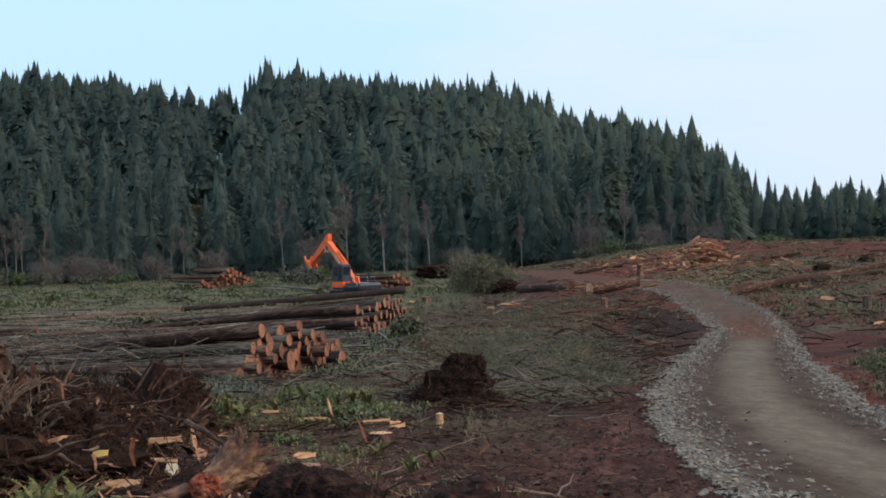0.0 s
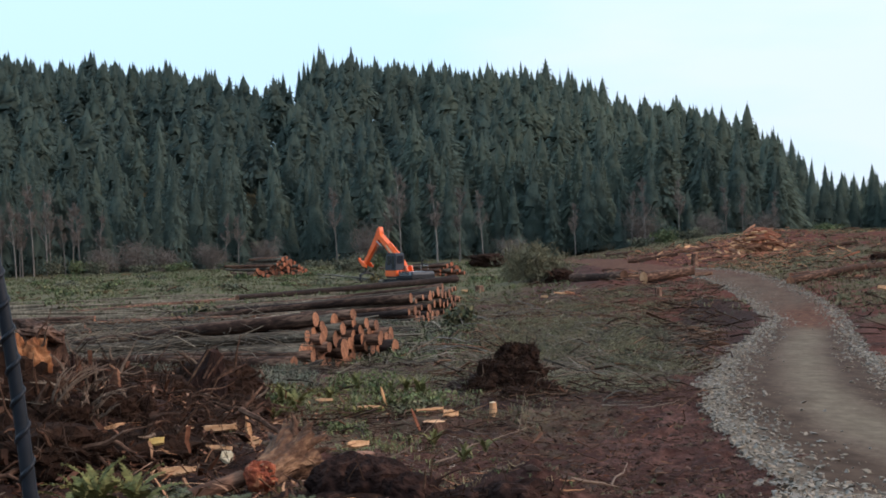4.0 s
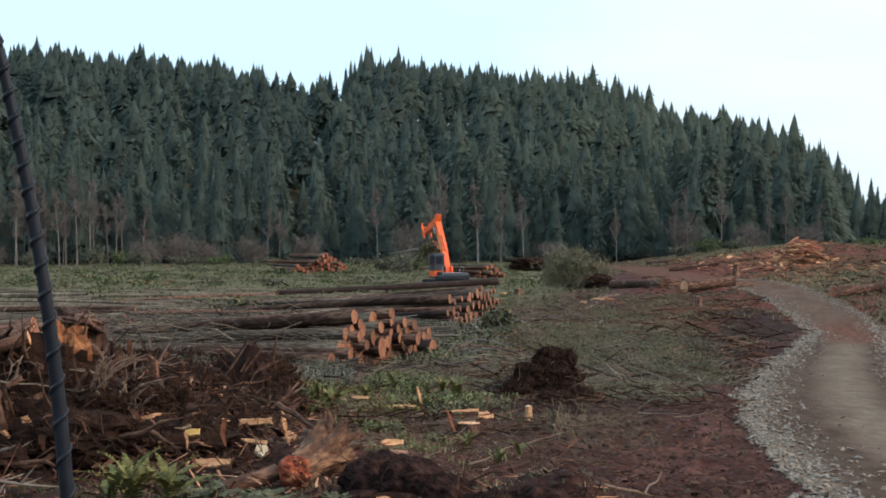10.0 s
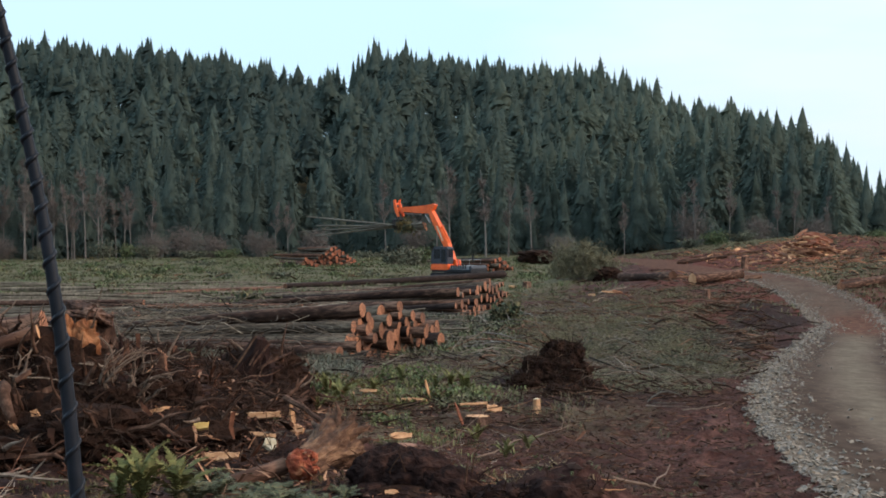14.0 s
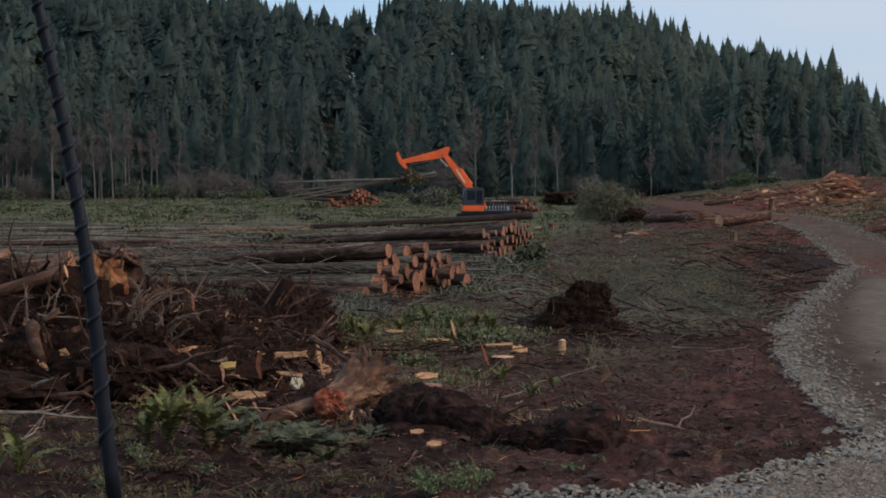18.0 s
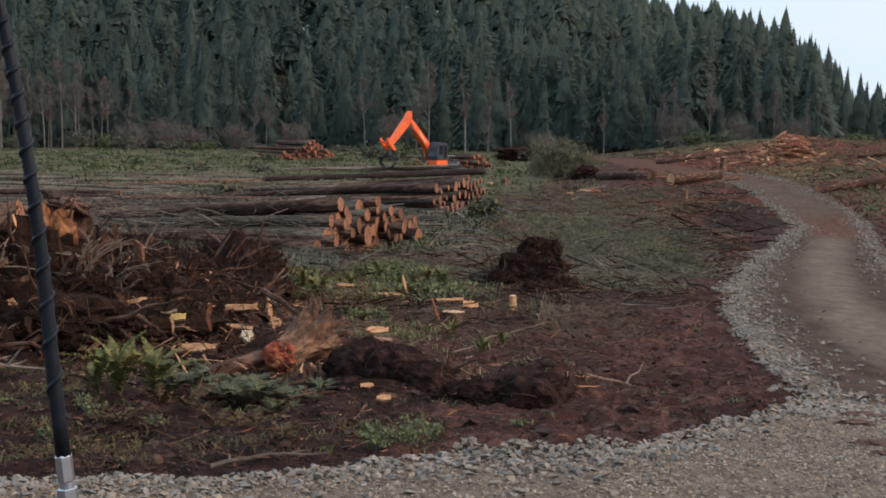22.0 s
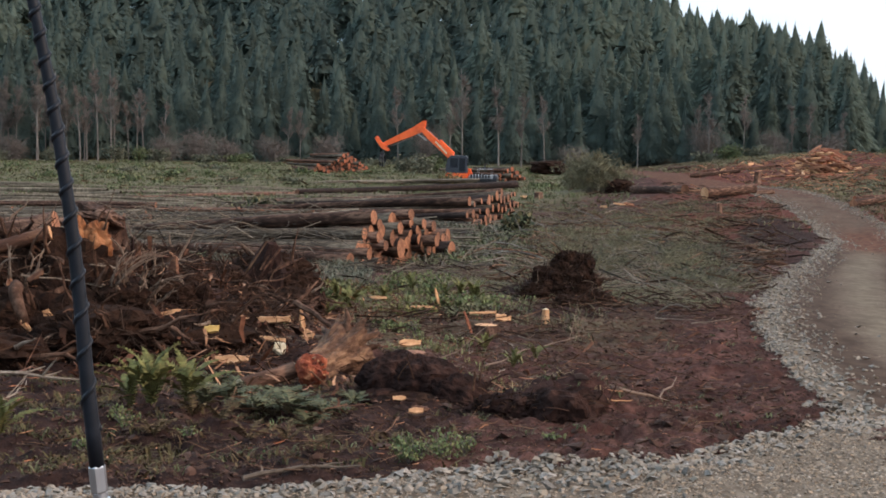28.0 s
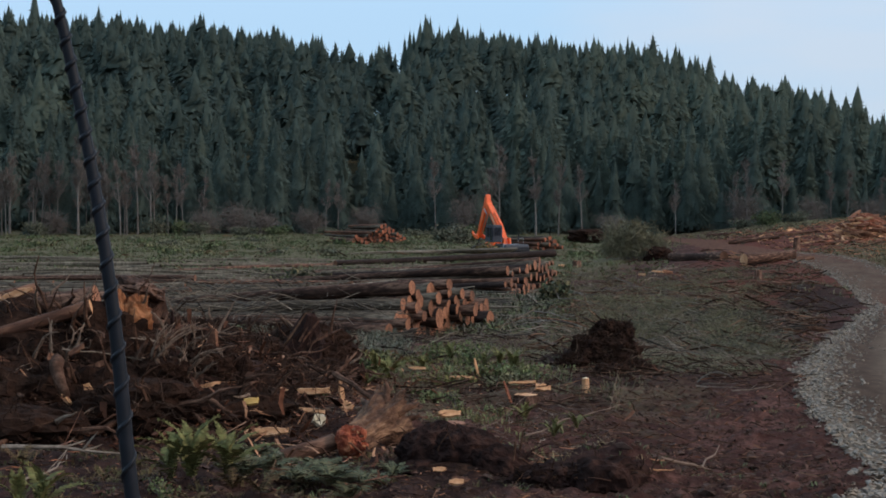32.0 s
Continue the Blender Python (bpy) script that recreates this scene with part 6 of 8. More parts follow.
def blades(name, x, y, z, r, count, height, width, lean, material, label, category, tone=None, droop=0.2):
    """One mesh of many tufts: bent blades round each point."""
    n = len(x) * count
    X, Y, Z = (np.repeat(q, count) for q in (x, y, z))
    size = np.repeat(0.6 + 0.8 * r.random(len(x)), count)
    a = r.random(n) * 6.283
    h = height * size * (0.5 + 0.8 * r.random(n))
    w = width * size * (0.6 + 0.8 * r.random(n))
    ln = lean * size * (0.2 + r.random(n))
    ox, oy = r.normal(0, 0.35 * lean, n) * size, r.normal(0, 0.35 * lean, n) * size
    ca, sa = np.cos(a), np.sin(a)
    bx, by = X + ox, Y + oy
    mx, my, mz = bx + ca * ln * 0.45, by + sa * ln * 0.45, Z + h * 0.7
    v = np.stack([np.stack([bx - sa * w * 0.5, by + ca * w * 0.5, Z - 0.03], -1), np.stack([bx + sa * w * 0.5, by - ca * w * 0.5, Z - 0.03], -1), np.stack([mx - sa * w * 0.4, my + ca * w * 0.4, mz], -1), np.stack([mx + sa * w * 0.4, my - ca * w * 0.4, mz], -1),
                  np.stack([bx + ca * ln, by + sa * ln, Z + h * (1 - droop * r.random(n))], -1)], 1).reshape(-1, 3)
    k = np.arange(n)[:, None] * 5
    f = np.concatenate([k + [0, 1, 3], k + [0, 3, 2], k + [2, 3, 4]])
    tn = np.repeat(np.clip(np.repeat(r.random(len(x)), count) * 0.9 if tone is None else np.repeat(tone, count), 0, 1), 5)
    return tagged(part(name, tri_mesh(name, v, f, tn), material), label, category, kind="stuff")


def patch(az, d):
    """How thickly weeds stand."""
    x, y = d * np.sin(np.radians(az)), d * np.cos(np.radians(az))
    return step(fbm(x * 0.16, y * 0.16, 55), 0.38, 0.56)


x, y, z, r = scatter(24000, 1, -22, 8, 92, 246, lambda a, d, x, y: (0.25 + 0.75 * patch(a, d)) * step(a, 7.5, 5.5), 0.8)
blades("field_weeds", x, y, z, r, 6, 0.24, 0.045, 0.5, GRASS, "olive weeds and low brush across the far field", "weeds")
x, y, z, r = scatter(17000, 2, 7, 25, 70, 250, lambda a, d, x, y: step(d, 135, 180) * 0.9 + 0.8 * np.exp(-(((a - 15) / 2.0) ** 2 + ((d - 105) / 16) ** 2)) + 0.85 * patch(a, d) * step(a, 11, 13) * (0.3 + 0.7 * np.maximum(step(d, 88, 97), step(a, 14.5, 16.5))))
blades("bank_weeds", x, y, z, r, 7, 0.17, 0.035, 0.4, BANK_WEED, "yellow-green weeds on the red bank", "weeds")
x, y, z, r = scatter(15000, 3, -9, 10, 19, 70, lambda a, d, x, y: patch(a, d) * (0.9 * np.exp(-(((a + 1.5) / 4.5) ** 2 + ((d - 26) / 6) ** 2)) + 0.5 * step(d, 38, 48) * step(a, -0.5, 1.5)) * 1.1)
blades("green_weeds", x, y, z, r, 9, 0.14, 0.016, 0.20, OLIVE, "green weeds among the slash", "weeds")
x, y, z, r = scatter(15000, 8, -6, 12.5, 30, 96, lambda a, d, x, y: (0.25 + 0.75 * step(fbm(x * 0.35, y * 0.35, 58), 0.40, 0.55)) * (step(a, 11.2, 9.5) + 0.6 * step(d, 52, 60)) * step(a, -6, -1) * (1 - 0.95 * step(a, 10.2, 11.0) * step(d, 56, 61) * step(d, 84, 78)))
blades("straw_weeds", x, y, z, r, 8, 0.08, 0.015, 0.34, OLIVE, "dry straw-coloured weeds and twigs over the cleared ground", "brush", droop=0.7)
x, y, z, r = scatter(4200, 9, -8, 8, 18, 36, lambda a, d, x, y: np.exp(-(((a + 1.2) / 2.6) ** 2 + ((d - 27) / 6) ** 2)) * step(fbm(x * 0.6, y * 0.6, 57), 0.44, 0.58))
blades("leafy_weeds", x, y, z, r, 8, 0.14, 0.018, 0.16, LEAF, "small green leafy weeds between the stumps", "weeds", droop=0.6)
x, y, z, r = scatter(12000, 4, -17, 3, 46, 100, lambda a, d, x, y: 0.2 + 0.8 * patch(a, d))
blades("slash_weeds", x, y, z, r, 5, 0.20, 0.06, 0.3, GRASS, "weeds growing through the laid-out stems", "weeds")
x, y, z, r = scatter(9000, 44, -22, -1, 78, 118, lambda a, d, x, y: 0.3 + 0.7 * patch(a, d))
blades("brush_weeds", x, y, z, r, 5, 0.34, 0.08, 0.4, GRASS, "olive brush standing over the farthest stems", "weeds")
x, y, z, r = scatter(2200, 45, 2, 11.5, 36, 90, lambda a, d, x, y: patch(a * 1.3, d * 1.2) * step(a, 11.2, 9.5))
blades("tall_weeds", x, y, z, r, 8, 0.24, 0.018, 0.3, OLIVE, "taller olive weeds in clumps on the cleared ground", "weeds", droop=0.5)
x, y, z, r = scatter(2400, 5, -22, 1, 10.3, 18, lambda a, d, x, y: 0.04 + 0.45 * step(a, -3, -7) * step(a, -18, -15) * step(fbm(x * 0.9, y * 0.9, 15), 0.46, 0.6))
blades("verge_weeds", x, y, z, r, 8, 0.05, 0.010, 0.09, GRASS, "small weeds along the soft verge", "weeds")
x, y, z, r = scatter(8000, 6, 3.2, 11, 31, 58, lambda a, d, x, y: np.exp(-(((a - 7) / 2.8) ** 2 + ((d - 42) / 9) ** 2)))
blades("dry_twigs", x, y, z, r, 9, 0.12, 0.008, 0.6, BRUSH, "thin dry grey-green twigs lying in the weeds", "brush", droop=0.9)
x, y, z, r = scatter(4200, 7, 16.8, 24, 30, 92, lambda a, d, x, y: np.maximum(step(a, 19.0, 20.4), step(d, 62, 72)) * (0.1 + 0.6 * step(fbm(x * 0.5, y * 0.5, 59), 0.42, 0.56)))
blades("bank_grass", x, y, z, r, 9, 0.13, 0.03, 0.22, OLIVE, "low green weeds on the bank by the road", "weeds")


def rods(name, x, y, z, r, length, thick, material, label, category, tilt=0.25, pile=0.12, tone=None, grain=None, flat=1.0, crook=1.0):
    """One mesh of many bent three-sided rods lying about."""
    n = len(x)
    a, t = r.random(n) * 6.283 if grain is None else r.normal(grain, 0.28, n), r.normal(0, tilt, n)
    ln = length * (0.25 + 1.5 * r.random(n) ** 2)
    th = thick * (0.5 + r.random(n)) * (0.6 + 0.4 * ln / length) * np.clip(np.hypot(x, y) / 20, 0.5, 1)
    d = np.stack([np.cos(a) * np.cos(t), np.sin(a) * np.cos(t), np.sin(t)], -1)
    side = np.stack([-np.sin(a), np.cos(a), np.zeros(n)], -1)
    up = np.cross(d, side)
    c = np.stack([x, y, z + np.abs(d[:, 2]) * ln * 0.45 + pile * r.random(n) + th], -1)
    bend = (r.normal(0, 0.08 * crook, n) * ln)[:, None] * side + (r.normal(0, 0.05 * crook, n) * ln)[:, None] * up
    vs = []
    for u, k, b in ((-0.5, 1.0, 0), (0.05, 0.85, 1), (0.5, 0.35, 0)):
        for q in (0, 2.094, 4.189):
            vs.append(c + d * (u * ln)[:, None] + bend * b + (side * math.cos(q) + up * math.sin(q) * flat) * (th * k)[:, None])
    v = np.stack(vs, 1).reshape(-1, 3)
    f = []
    for s in (0, 3):
        for j in range(3):
            p, q = s + j, s + (j + 1) % 3
            f += [[p, q, q + 3], [p, q + 3, p + 3]]
    f += [[2, 1, 0], [6, 7, 8]]
    k = np.arange(n)[:, None, None] * 9
    tn = np.repeat(r.random(n) ** 2 if tone is None else np.full(n, tone), 9)
    return tagged(part(name, tri_mesh(name, v, (k + np.array(f)[None]).reshape(-1, 3), tn), material), label, category, kind="stuff")


LITTER = mat("soil_litter", [(0.0508, 0.0252, 0.0162), (0.1130, 0.0601, 0.0387), (0.2373, 0.1406, 0.0945)], 5, 0.95, 0.2, vary="island", amount=0.6, dist=0.005, tone=(0.0339, 0.0165, 0.0108), spec=0.06)
BRACKEN = mat("dead_bracken", [(0.0352, 0.0205, 0.0115), (0.0768, 0.0461, 0.0256), (0.1344, 0.0896, 0.0525)], 4, 0.9, 0.0, vary="island", amount=0.5, tone=(0.0576, 0.0544, 0.0224), spec=0.06)
SLASH_GREEN = mat("olive_slash", [(0.0427, 0.0473, 0.0286), (0.0836, 0.0882, 0.0550), (0.1472, 0.1491, 0.1012)], 3, 0.9, 0.0, vary="island", amount=0.5, tone=(0.0712, 0.0546, 0.0374))
x, y, z, r = scatter(6000, 11, -24, 14, 10.2, 34, lambda a, d, x, y: (0.2 + 0.8 * step(fbm(x * 0.5, y * 0.5, 71), 0.40, 0.58) * step(a, 9, 3)) * (1 - 0.75 * step(a, -8, -12)))
rods("slash_sticks", x, y, z, r, 0.30, 0.006, STICK, "broken sticks and twigs strewn over the soil", "slash")
x, y, z, r = scatter(2600, 12, -23, -5.5, 18, 31, lambda a, d, x, y: (0.4 + 0.6 * step(d, 19, 21)) * (0.25 + 0.75 * step(a, -15.5, -12.5)))
rods("root_slash", x, y, z, r, 0.38, 0.0065, ROOT_STICK, "thick tangle of sticks and torn roots", "slash", 0.5, 0.5)
x, y, z, r = scatter(1500, 21, -14, -3.5, 42, 60, lambda a, d, x, y: 0.9 + 0 * a)
rods("deck_slash", x, y, z + 0.35, r, 1.1, 0.012, GREY_STICK, "branches lying over the near log deck", "slash", 0.2, 0.7)
x, y, z, r = scatter(6500, 13, -18, 12, 34, 98, lambda a, d, x, y: 0.3 + 0.5 * patch(a, d + 40))
rods("field_slash", x, y, z, r, 0.9, 0.015, GREY_STICK, "grey sticks and tops left between the stems", "slash", 0.15, 0.15, crook=0.6)
x, y, z, r = scatter(2400, 19, -19, 0.5, 50, 95, lambda a, d, x, y: 0.85 + 0 * a)
rods("stem_tops", x, y, z, r, 2.8, 0.028, GREY_STICK, "thin tops and limbs lying along the stems", "slash", 0.04, 0.3, grain=math.pi - 0.13, crook=0.25)
x, y, z, r = scatter(1500, 14, -18, 24, 90, 235, lambda a, d, x, y: 0.6 + 0 * a)
rods("far_slash", x, y, z, r, 0.9, 0.04, STICK, "grey sticks left over the far field", "slash", 0.15, 0.25)
x, y, z, r = scatter(2600, 15, 8.2, 19, 96, 175, lambda a, d, x, y: np.exp(-(((a - 13.5) / 3.2) ** 2)))
rods("red_splinters", x, y, z, r, 0.6, 0.028, SPLINT, "orange splinters strewn over the red bank", "slash", 0.15, 0.15)
x, y, z, r = scatter(2800, 16, -20, 12, 10.2, 30, lambda a, d, x, y: (0.2 + 0.8 * step(a, 2, -2)) * 0.25 + 0.75 * step(fbm(x * 0.8, y * 0.8, 91), 0.44, 0.6) * (0.15 + 0.85 * step(a, 2, -2)))
rods("wood_litter", x, y, z, r, 0.10, 0.008, SPLINT, "small splinters of torn wood on the soil", "slash", 0.1, 0.02)
x, y, z, r = scatter(9500, 20, -23, 9.5, 12.5, 33, lambda a, d, x, y: (0.10 + 0.88 * step(d, 16.5, 19) * step(fbm(x * 0.7, y * 0.7, 47), 0.38, 0.55)) * (0.12 + 0.88 * step(a, -1, -5)) * (0.2 + 0.8 * step(a, -15.5, -12.5)))
rods("bark_scraps", x, y, z, r, 0.15, 0.022, FLAKE, "scraps of red-brown bark and torn wood", "slash", 0.4, 0.22, flat=0.35)
x, y, z, r = scatter(1100, 22, -23, -5, 17.5, 30, lambda a, d, x, y: (step(a, -19, -14) * 0.3 + 0.7 * step(fbm(x * 0.9, y * 0.9, 46), 0.42, 0.55)) * (0.3 + 0.7 * step(a, -16, -13)))
rods("bark_plates", x, y, z, r, 0.20, 0.045, FLAKE, "plates of torn red-brown bark on the root heap", "slash", 0.6, 0.4, flat=0.22)
x, y, z, r = scatter(420, 23, -19, -3, 15, 29, lambda a, d, x, y: np.maximum(step(d, 18, 19.5), step(a, -12, -9)) * (0.25 + 0.75 * step(a, -15, -11)))
rods("torn_strips", x, y, z, r, 0.22, 0.026, TORN, "torn strips of orange wood on the root heap", "slash", 0.5, 0.35, flat=0.3)
x, y, z, r = scatter(1900, 24, -20, 1, 10.5, 18.5, lambda a, d, x, y: 0.15 + 0.85 * step(fbm(x * 1.1, y * 1.1, 45), 0.46, 0.58) * step(a, 0, -3))
blades("dead_bracken", x, y, z, r, 9, 0.045, 0.018, 0.17, BRACKEN, "brown dead bracken and leaf litter on the verge", "brush", droop=0.8)
x, y, z, r = scatter(9000, 25, -17, 2, 48, 98, lambda a, d, x, y: 0.3 + 0.7 * step(fbm(x * 0.3, y * 0.3, 44), 0.42, 0.56))
blades("bough_slash", x, y, z, r, 8, 0.30, 0.05, 0.5, SLASH_GREEN, "grey-green boughs and tops lying between the stems", "slash", droop=0.9)
x, y, z, r = scatter(5200, 28, -20, -3.5, 31, 52, lambda a, d, x, y: 0.25 + 0.75 * step(fbm(x * 0.4, y * 0.4, 41), 0.40, 0.54))
blades("heap_slash", x, y, z, r, 9, 0.20, 0.022, 0.42, SLASH_GREEN, "grey-green brush and boughs lying behind the root heap", "slash", droop=0.8)
x, y, z, r = scatter(3500, 26, 8, 24, 56, 190, lambda a, d, x, y: 0.1 + 0.9 * step(fbm(x * 0.2, y * 0.2, 43), 0.42, 0.56))
blades("bank_slash", x, y, z, r, 9, 0.15, 0.03, 0.5, SLASH_GREEN, "olive and brown slash over the red bank", "slash", droop=0.9)
x, y, z, r = scatter(1600, 27, 8, 24, 50, 190)
rods("bank_sticks", x, y, z, r, 0.9, 0.03, ROOT_STICK, "dark sticks and bark strewn over the red bank", "slash", 0.15, 0.1)
x, y, z, r = scatter(9000, 28, -6, 13, 10.4, 34, lambda a, d, x, y: 0.12 + 0.88 * step(fbm(x * 0.7, y * 1.6, 42), 0.44, 0.56))
rods("soil_litter", x, y, z, r, 0.11, 0.009, LITTER, "crumbled bark, twigs and dead leaves pressed into the soil", "slash", 0.12, 0.02, flat=0.6)
x, y, z, r = scatter(1300, 29, -4, 13, 10.6, 30, lambda a, d, x, y: step(fbm(x * 0.8, y * 2.0, 40), 0.50, 0.60))
blades("soil_moss", x, y, z, r, 8, 0.025, 0.012, 0.10, GRASS, "thin patches of moss and weeds on the bare soil", "weeds", droop=0.8)
x, y, z, r = scatter(5200, 31, -4, 12, 24, 64, lambda a, d, x, y: step(fbm(x * 0.28, y * 0.28, 39), 0.44, 0.58))
keep_ = ~((np.degrees(np.arctan2(x, y)) > 10.6) & (np.hypot(x, y) > 56))
x, y, z = x[keep_], y[keep_], z[keep_]
rods("twig_mats", x, y, z, r, 0.45, 0.012, ROOT_STICK, "mats of dark twigs and torn roots on the cleared ground", "slash", 0.2, 0.12)
x, y, z, r = scatter(3800, 32, 1.5, 12.5, 35, 98, lambda a, d, x, y: 0.15 + 0.85 * step(fbm(x * 0.4, y * 0.25, 31), 0.44, 0.58))
rods("cleared_debris", x, y, z, r, 0.75, 0.022, STICK, "brown branches and broken tops over the cleared ground", "slash", 0.18, 0.16, crook=1.4)
x, y, z, r = scatter(700, 33, 1.5, 12.5, 38, 95, lambda a, d, x, y: 0.2 + 0.8 * step(fbm(x * 0.4, y * 0.25, 31), 0.46, 0.60))
rods("pale_tops", x, y, z, r, 0.9, 0.013, GREY_STICK, "pale peeled sticks over the cleared ground", "slash", 0.12, 0.2, crook=1.2)
x, y, z, r = scatter(420, 35, 1.5, 12.5, 36, 95, lambda a, d, x, y: 0.3 + 0.7 * step(fbm(x * 0.4, y * 0.25, 33), 0.44, 0.58))
rods("wood_chunks", x, y, z, r, 0.34, 0.036, LITTER, "short broken chunks of reddish wood on the cleared ground", "slash", 0.12, 0.06, crook=0.3)
x, y, z, r = scatter(3600, 34, 2.5, 11.5, 30, 92, lambda a, d, x, y: step(fbm(x * 0.3 + 9, y * 0.22, 29), 0.46, 0.58) * step(a, 11.4, 10))
blades("brush_tufts", x, y, z, r, 10, 0.27, 0.014, 0.35, BANK_WEED, "tufts of yellow-green brush on the cleared ground", "weeds", droop=0.5)
x, y, z, r = scatter(520, 18, 0.5, 6.8, 13.2, 17.5, lambda a, d, x, y: np.exp(-(((a - 3.6) / 1.8) ** 2 + ((d - 15.2) / 1.0) ** 2)))
blades("straw", x, y, z, r, 9, 0.04, 0.008, 0.16, STRAW, "flattened straw-coloured grass behind the dark mound", "weeds", droop=0.9)
x, y, z, r = scatter(900, 17, 0.5, 6.5, 14, 18.5, lambda a, d, x, y: np.exp(-(((a - 2.8) / 2.2) ** 2 + ((d - 16.3) / 1.2) ** 2)))
rods("shredded_wood", x, y, z, r, 0.20, 0.008, SPLINT, "pale shredded wood scattered on the soil", "slash", 0.12, 0.04, 0.1)
CRUMB = mat("soil_crumb", [(0.0294, 0.0145, 0.0099), (0.0565, 0.0281, 0.0189), (0.0960, 0.0524, 0.0360)], 9, 1.0, 0.8, vary="island", amount=0.4, dist=0.02)
x, y, z, r = scatter(8000, 18, -24, 20, 10, 60, lambda a, d, x, y: 0.9 * step(d, 60, 20) + 0.1)
rods("soil_crumbs", x, y, z, r, 0.07, 0.018, CRUMB, "crumbs and clods of dark soil", "soil", 0.3, 0.01)


def branch(a, b, r0, label, seed, material=None, sag=0.0, forks=3):
    """A single crooked stick between two points, with side twigs."""
    r = np.random.default_rng(seed)
    a, b = np.array(a, float), np.array(b, float)
    ob = thing("branch", label, "branch", Matrix.Translation(a), "loose branches")
    ln = np.linalg.norm(b - a)
    bow = r.normal(0, 0.05, 3) * (1, 1, 0.3)
    pts = [(b - a) * u + (bow * math.sin(u * 3.14) + r.normal(0, 0.007, 3) * (0 < u < 1)) * ln + np.array((0, 0, -sag * math.sin(u * 3.14))) for u in np.linspace(0, 1, 7)]
    q = Build()
    tube(q, pts, np.linspace(r0, r0 * 0.35, 7), 6, wobble=0.25, seed=seed)
    part("stem", q, material or PALE_STICK, ob)
    for k in range(forks):
        i = r.integers(1, 6)
        e = pts[i] + (b - a) / ln * 0.12 * ln + r.normal(0, 0.07, 3) * ln + (0, 0, 0.04 * ln)
        q = Build()
        tube(q, [pts[i], (pts[i] + e) / 2 + r.normal(0, 0.01, 3), e], [r0 * 0.45, r0 * 0.35, r0 * 0.12], 5)
        part("twig", q, material or PALE_STICK, ob)
    return ob


GREY_ROD = mat("weathered_stick", [(0.06, 0.036, 0.024), (0.13, 0.082, 0.056), (0.22, 0.15, 0.105)], 14, 0.9, 0.4, vary="object", amount=0.3, dist=0.006)
PALE_STICK = mat("pale_stick", [(0.085, 0.060, 0.043), (0.165, 0.122, 0.09), (0.28, 0.215, 0.16)], 14, 0.9, 0.4, vary="object", amount=0.4, dist=0.006)
for k, (a, b, th, lift) in enumerate([
        ((-8.77, -7.91), (-6.24, -7.99), .014, .08), ((7.85, -6.79), (9.46, -6.87), .012, .05), ((-5.05, -4.52), (-2.94, -5.61), .02, .25),
        ((9.24, -6.92), (10.83, -6.76), .012, .08), ((-18.75, -9.17), (-14.28, -9.68), .03, .06), ((-17.94, -10.36), (-16.38, -9.79), .012, .1), ((-16.69, -9.14), (-15.12, -8.94), .012, .1), ((-8.18, -13.40), (-3.55, -13.05), .02, .03),
        ((0.96, -4.57), (2.52, -4.98), .02, .15), ((5.40, -5.13), (6.90, -3.87), .02, .1),
        ((5.72, -4.90), (7.79, -4.22), .016, .1), ((8.09, -6.69), (9.40, -6.80), .014, .08), ((5.46, -5.07), (8.58, -3.73), .02, .15), ((5.75, -2.77), (7.09, -2.37), .035, .2), ((5.98, -2.45), (7.09, -2.26), .05, .15),
        ((-0.09, -7.68), (1.91, -7.20), .012, .05), ((-0.51, -8.79), (0.71, -8.33), .01, .05),  ((-12.96, -5.55), (-14.03, -6.19), .02, .4)]):
    p, q = hit(*a), hit(*b)
    longest = 2.4 if np.hypot(p[0], p[1]) < 30 else 3.5
    if np.linalg.norm(q - p) > longest:
        q = p + (q - p) / np.linalg.norm(q - p) * longest
        q[2] = float(ground_z(q[0], q[1]))
    branch(p + (0, 0, th + lift * 0.3), q + (0, 0, th + lift), th, "bare stick lying on the soil", 500 + k, BARK_RED if k in (6, 9) else None)
p_, q_ = hit(6.5, -9.75), hit(8.75, -9.2)
branch(p_ + (0, 0, 0.05), q_ + (0, 0, 0.09), 0.022, "bare tan stick lying on the soil beside a dark mound", 521, GREY_ROD, forks=2)
branch(hit(6.02, -10.12) + (0, 0, 0.03), hit(7.08, -10.09) + (0, 0, 0.04), 0.009, "thin pale stick lying on the soil", 522, FRESH, forks=0)
branch(hit(6.15, -10.2) + (0, 0, 0.02), above(6.48, reach(6.15, -10.2) + 0.1, -9.17), 0.012, "dark twig standing out of a mound", 523, BARK, forks=1)
r = np.random.default_rng(611)
for k in range(46):
    d_ = 31 + 32 * r.random()
    p_ = at(1.6 + 9.0 * r.random() * min(1.0, d_ / 34), d_, 0.06)
    t_, ln_ = r.normal(0.2, 0.5), 0.9 + 1.9 * r.random()
    q_ = p_ + np.array((math.cos(t_), math.sin(t_), 0.0)) * ln_
    q_[2] = float(ground_z(q_[0], q_[1])) + 0.08 + 0.3 * r.random() ** 2
    branch(p_, q_, 0.009 + 0.008 * r.random(), "bent pale stick lying on the cleared ground", 800 + k, (GREY_ROD, GREY_ROD, PALE_STICK)[k % 3], forks=1, sag=-0.07 * r.random())
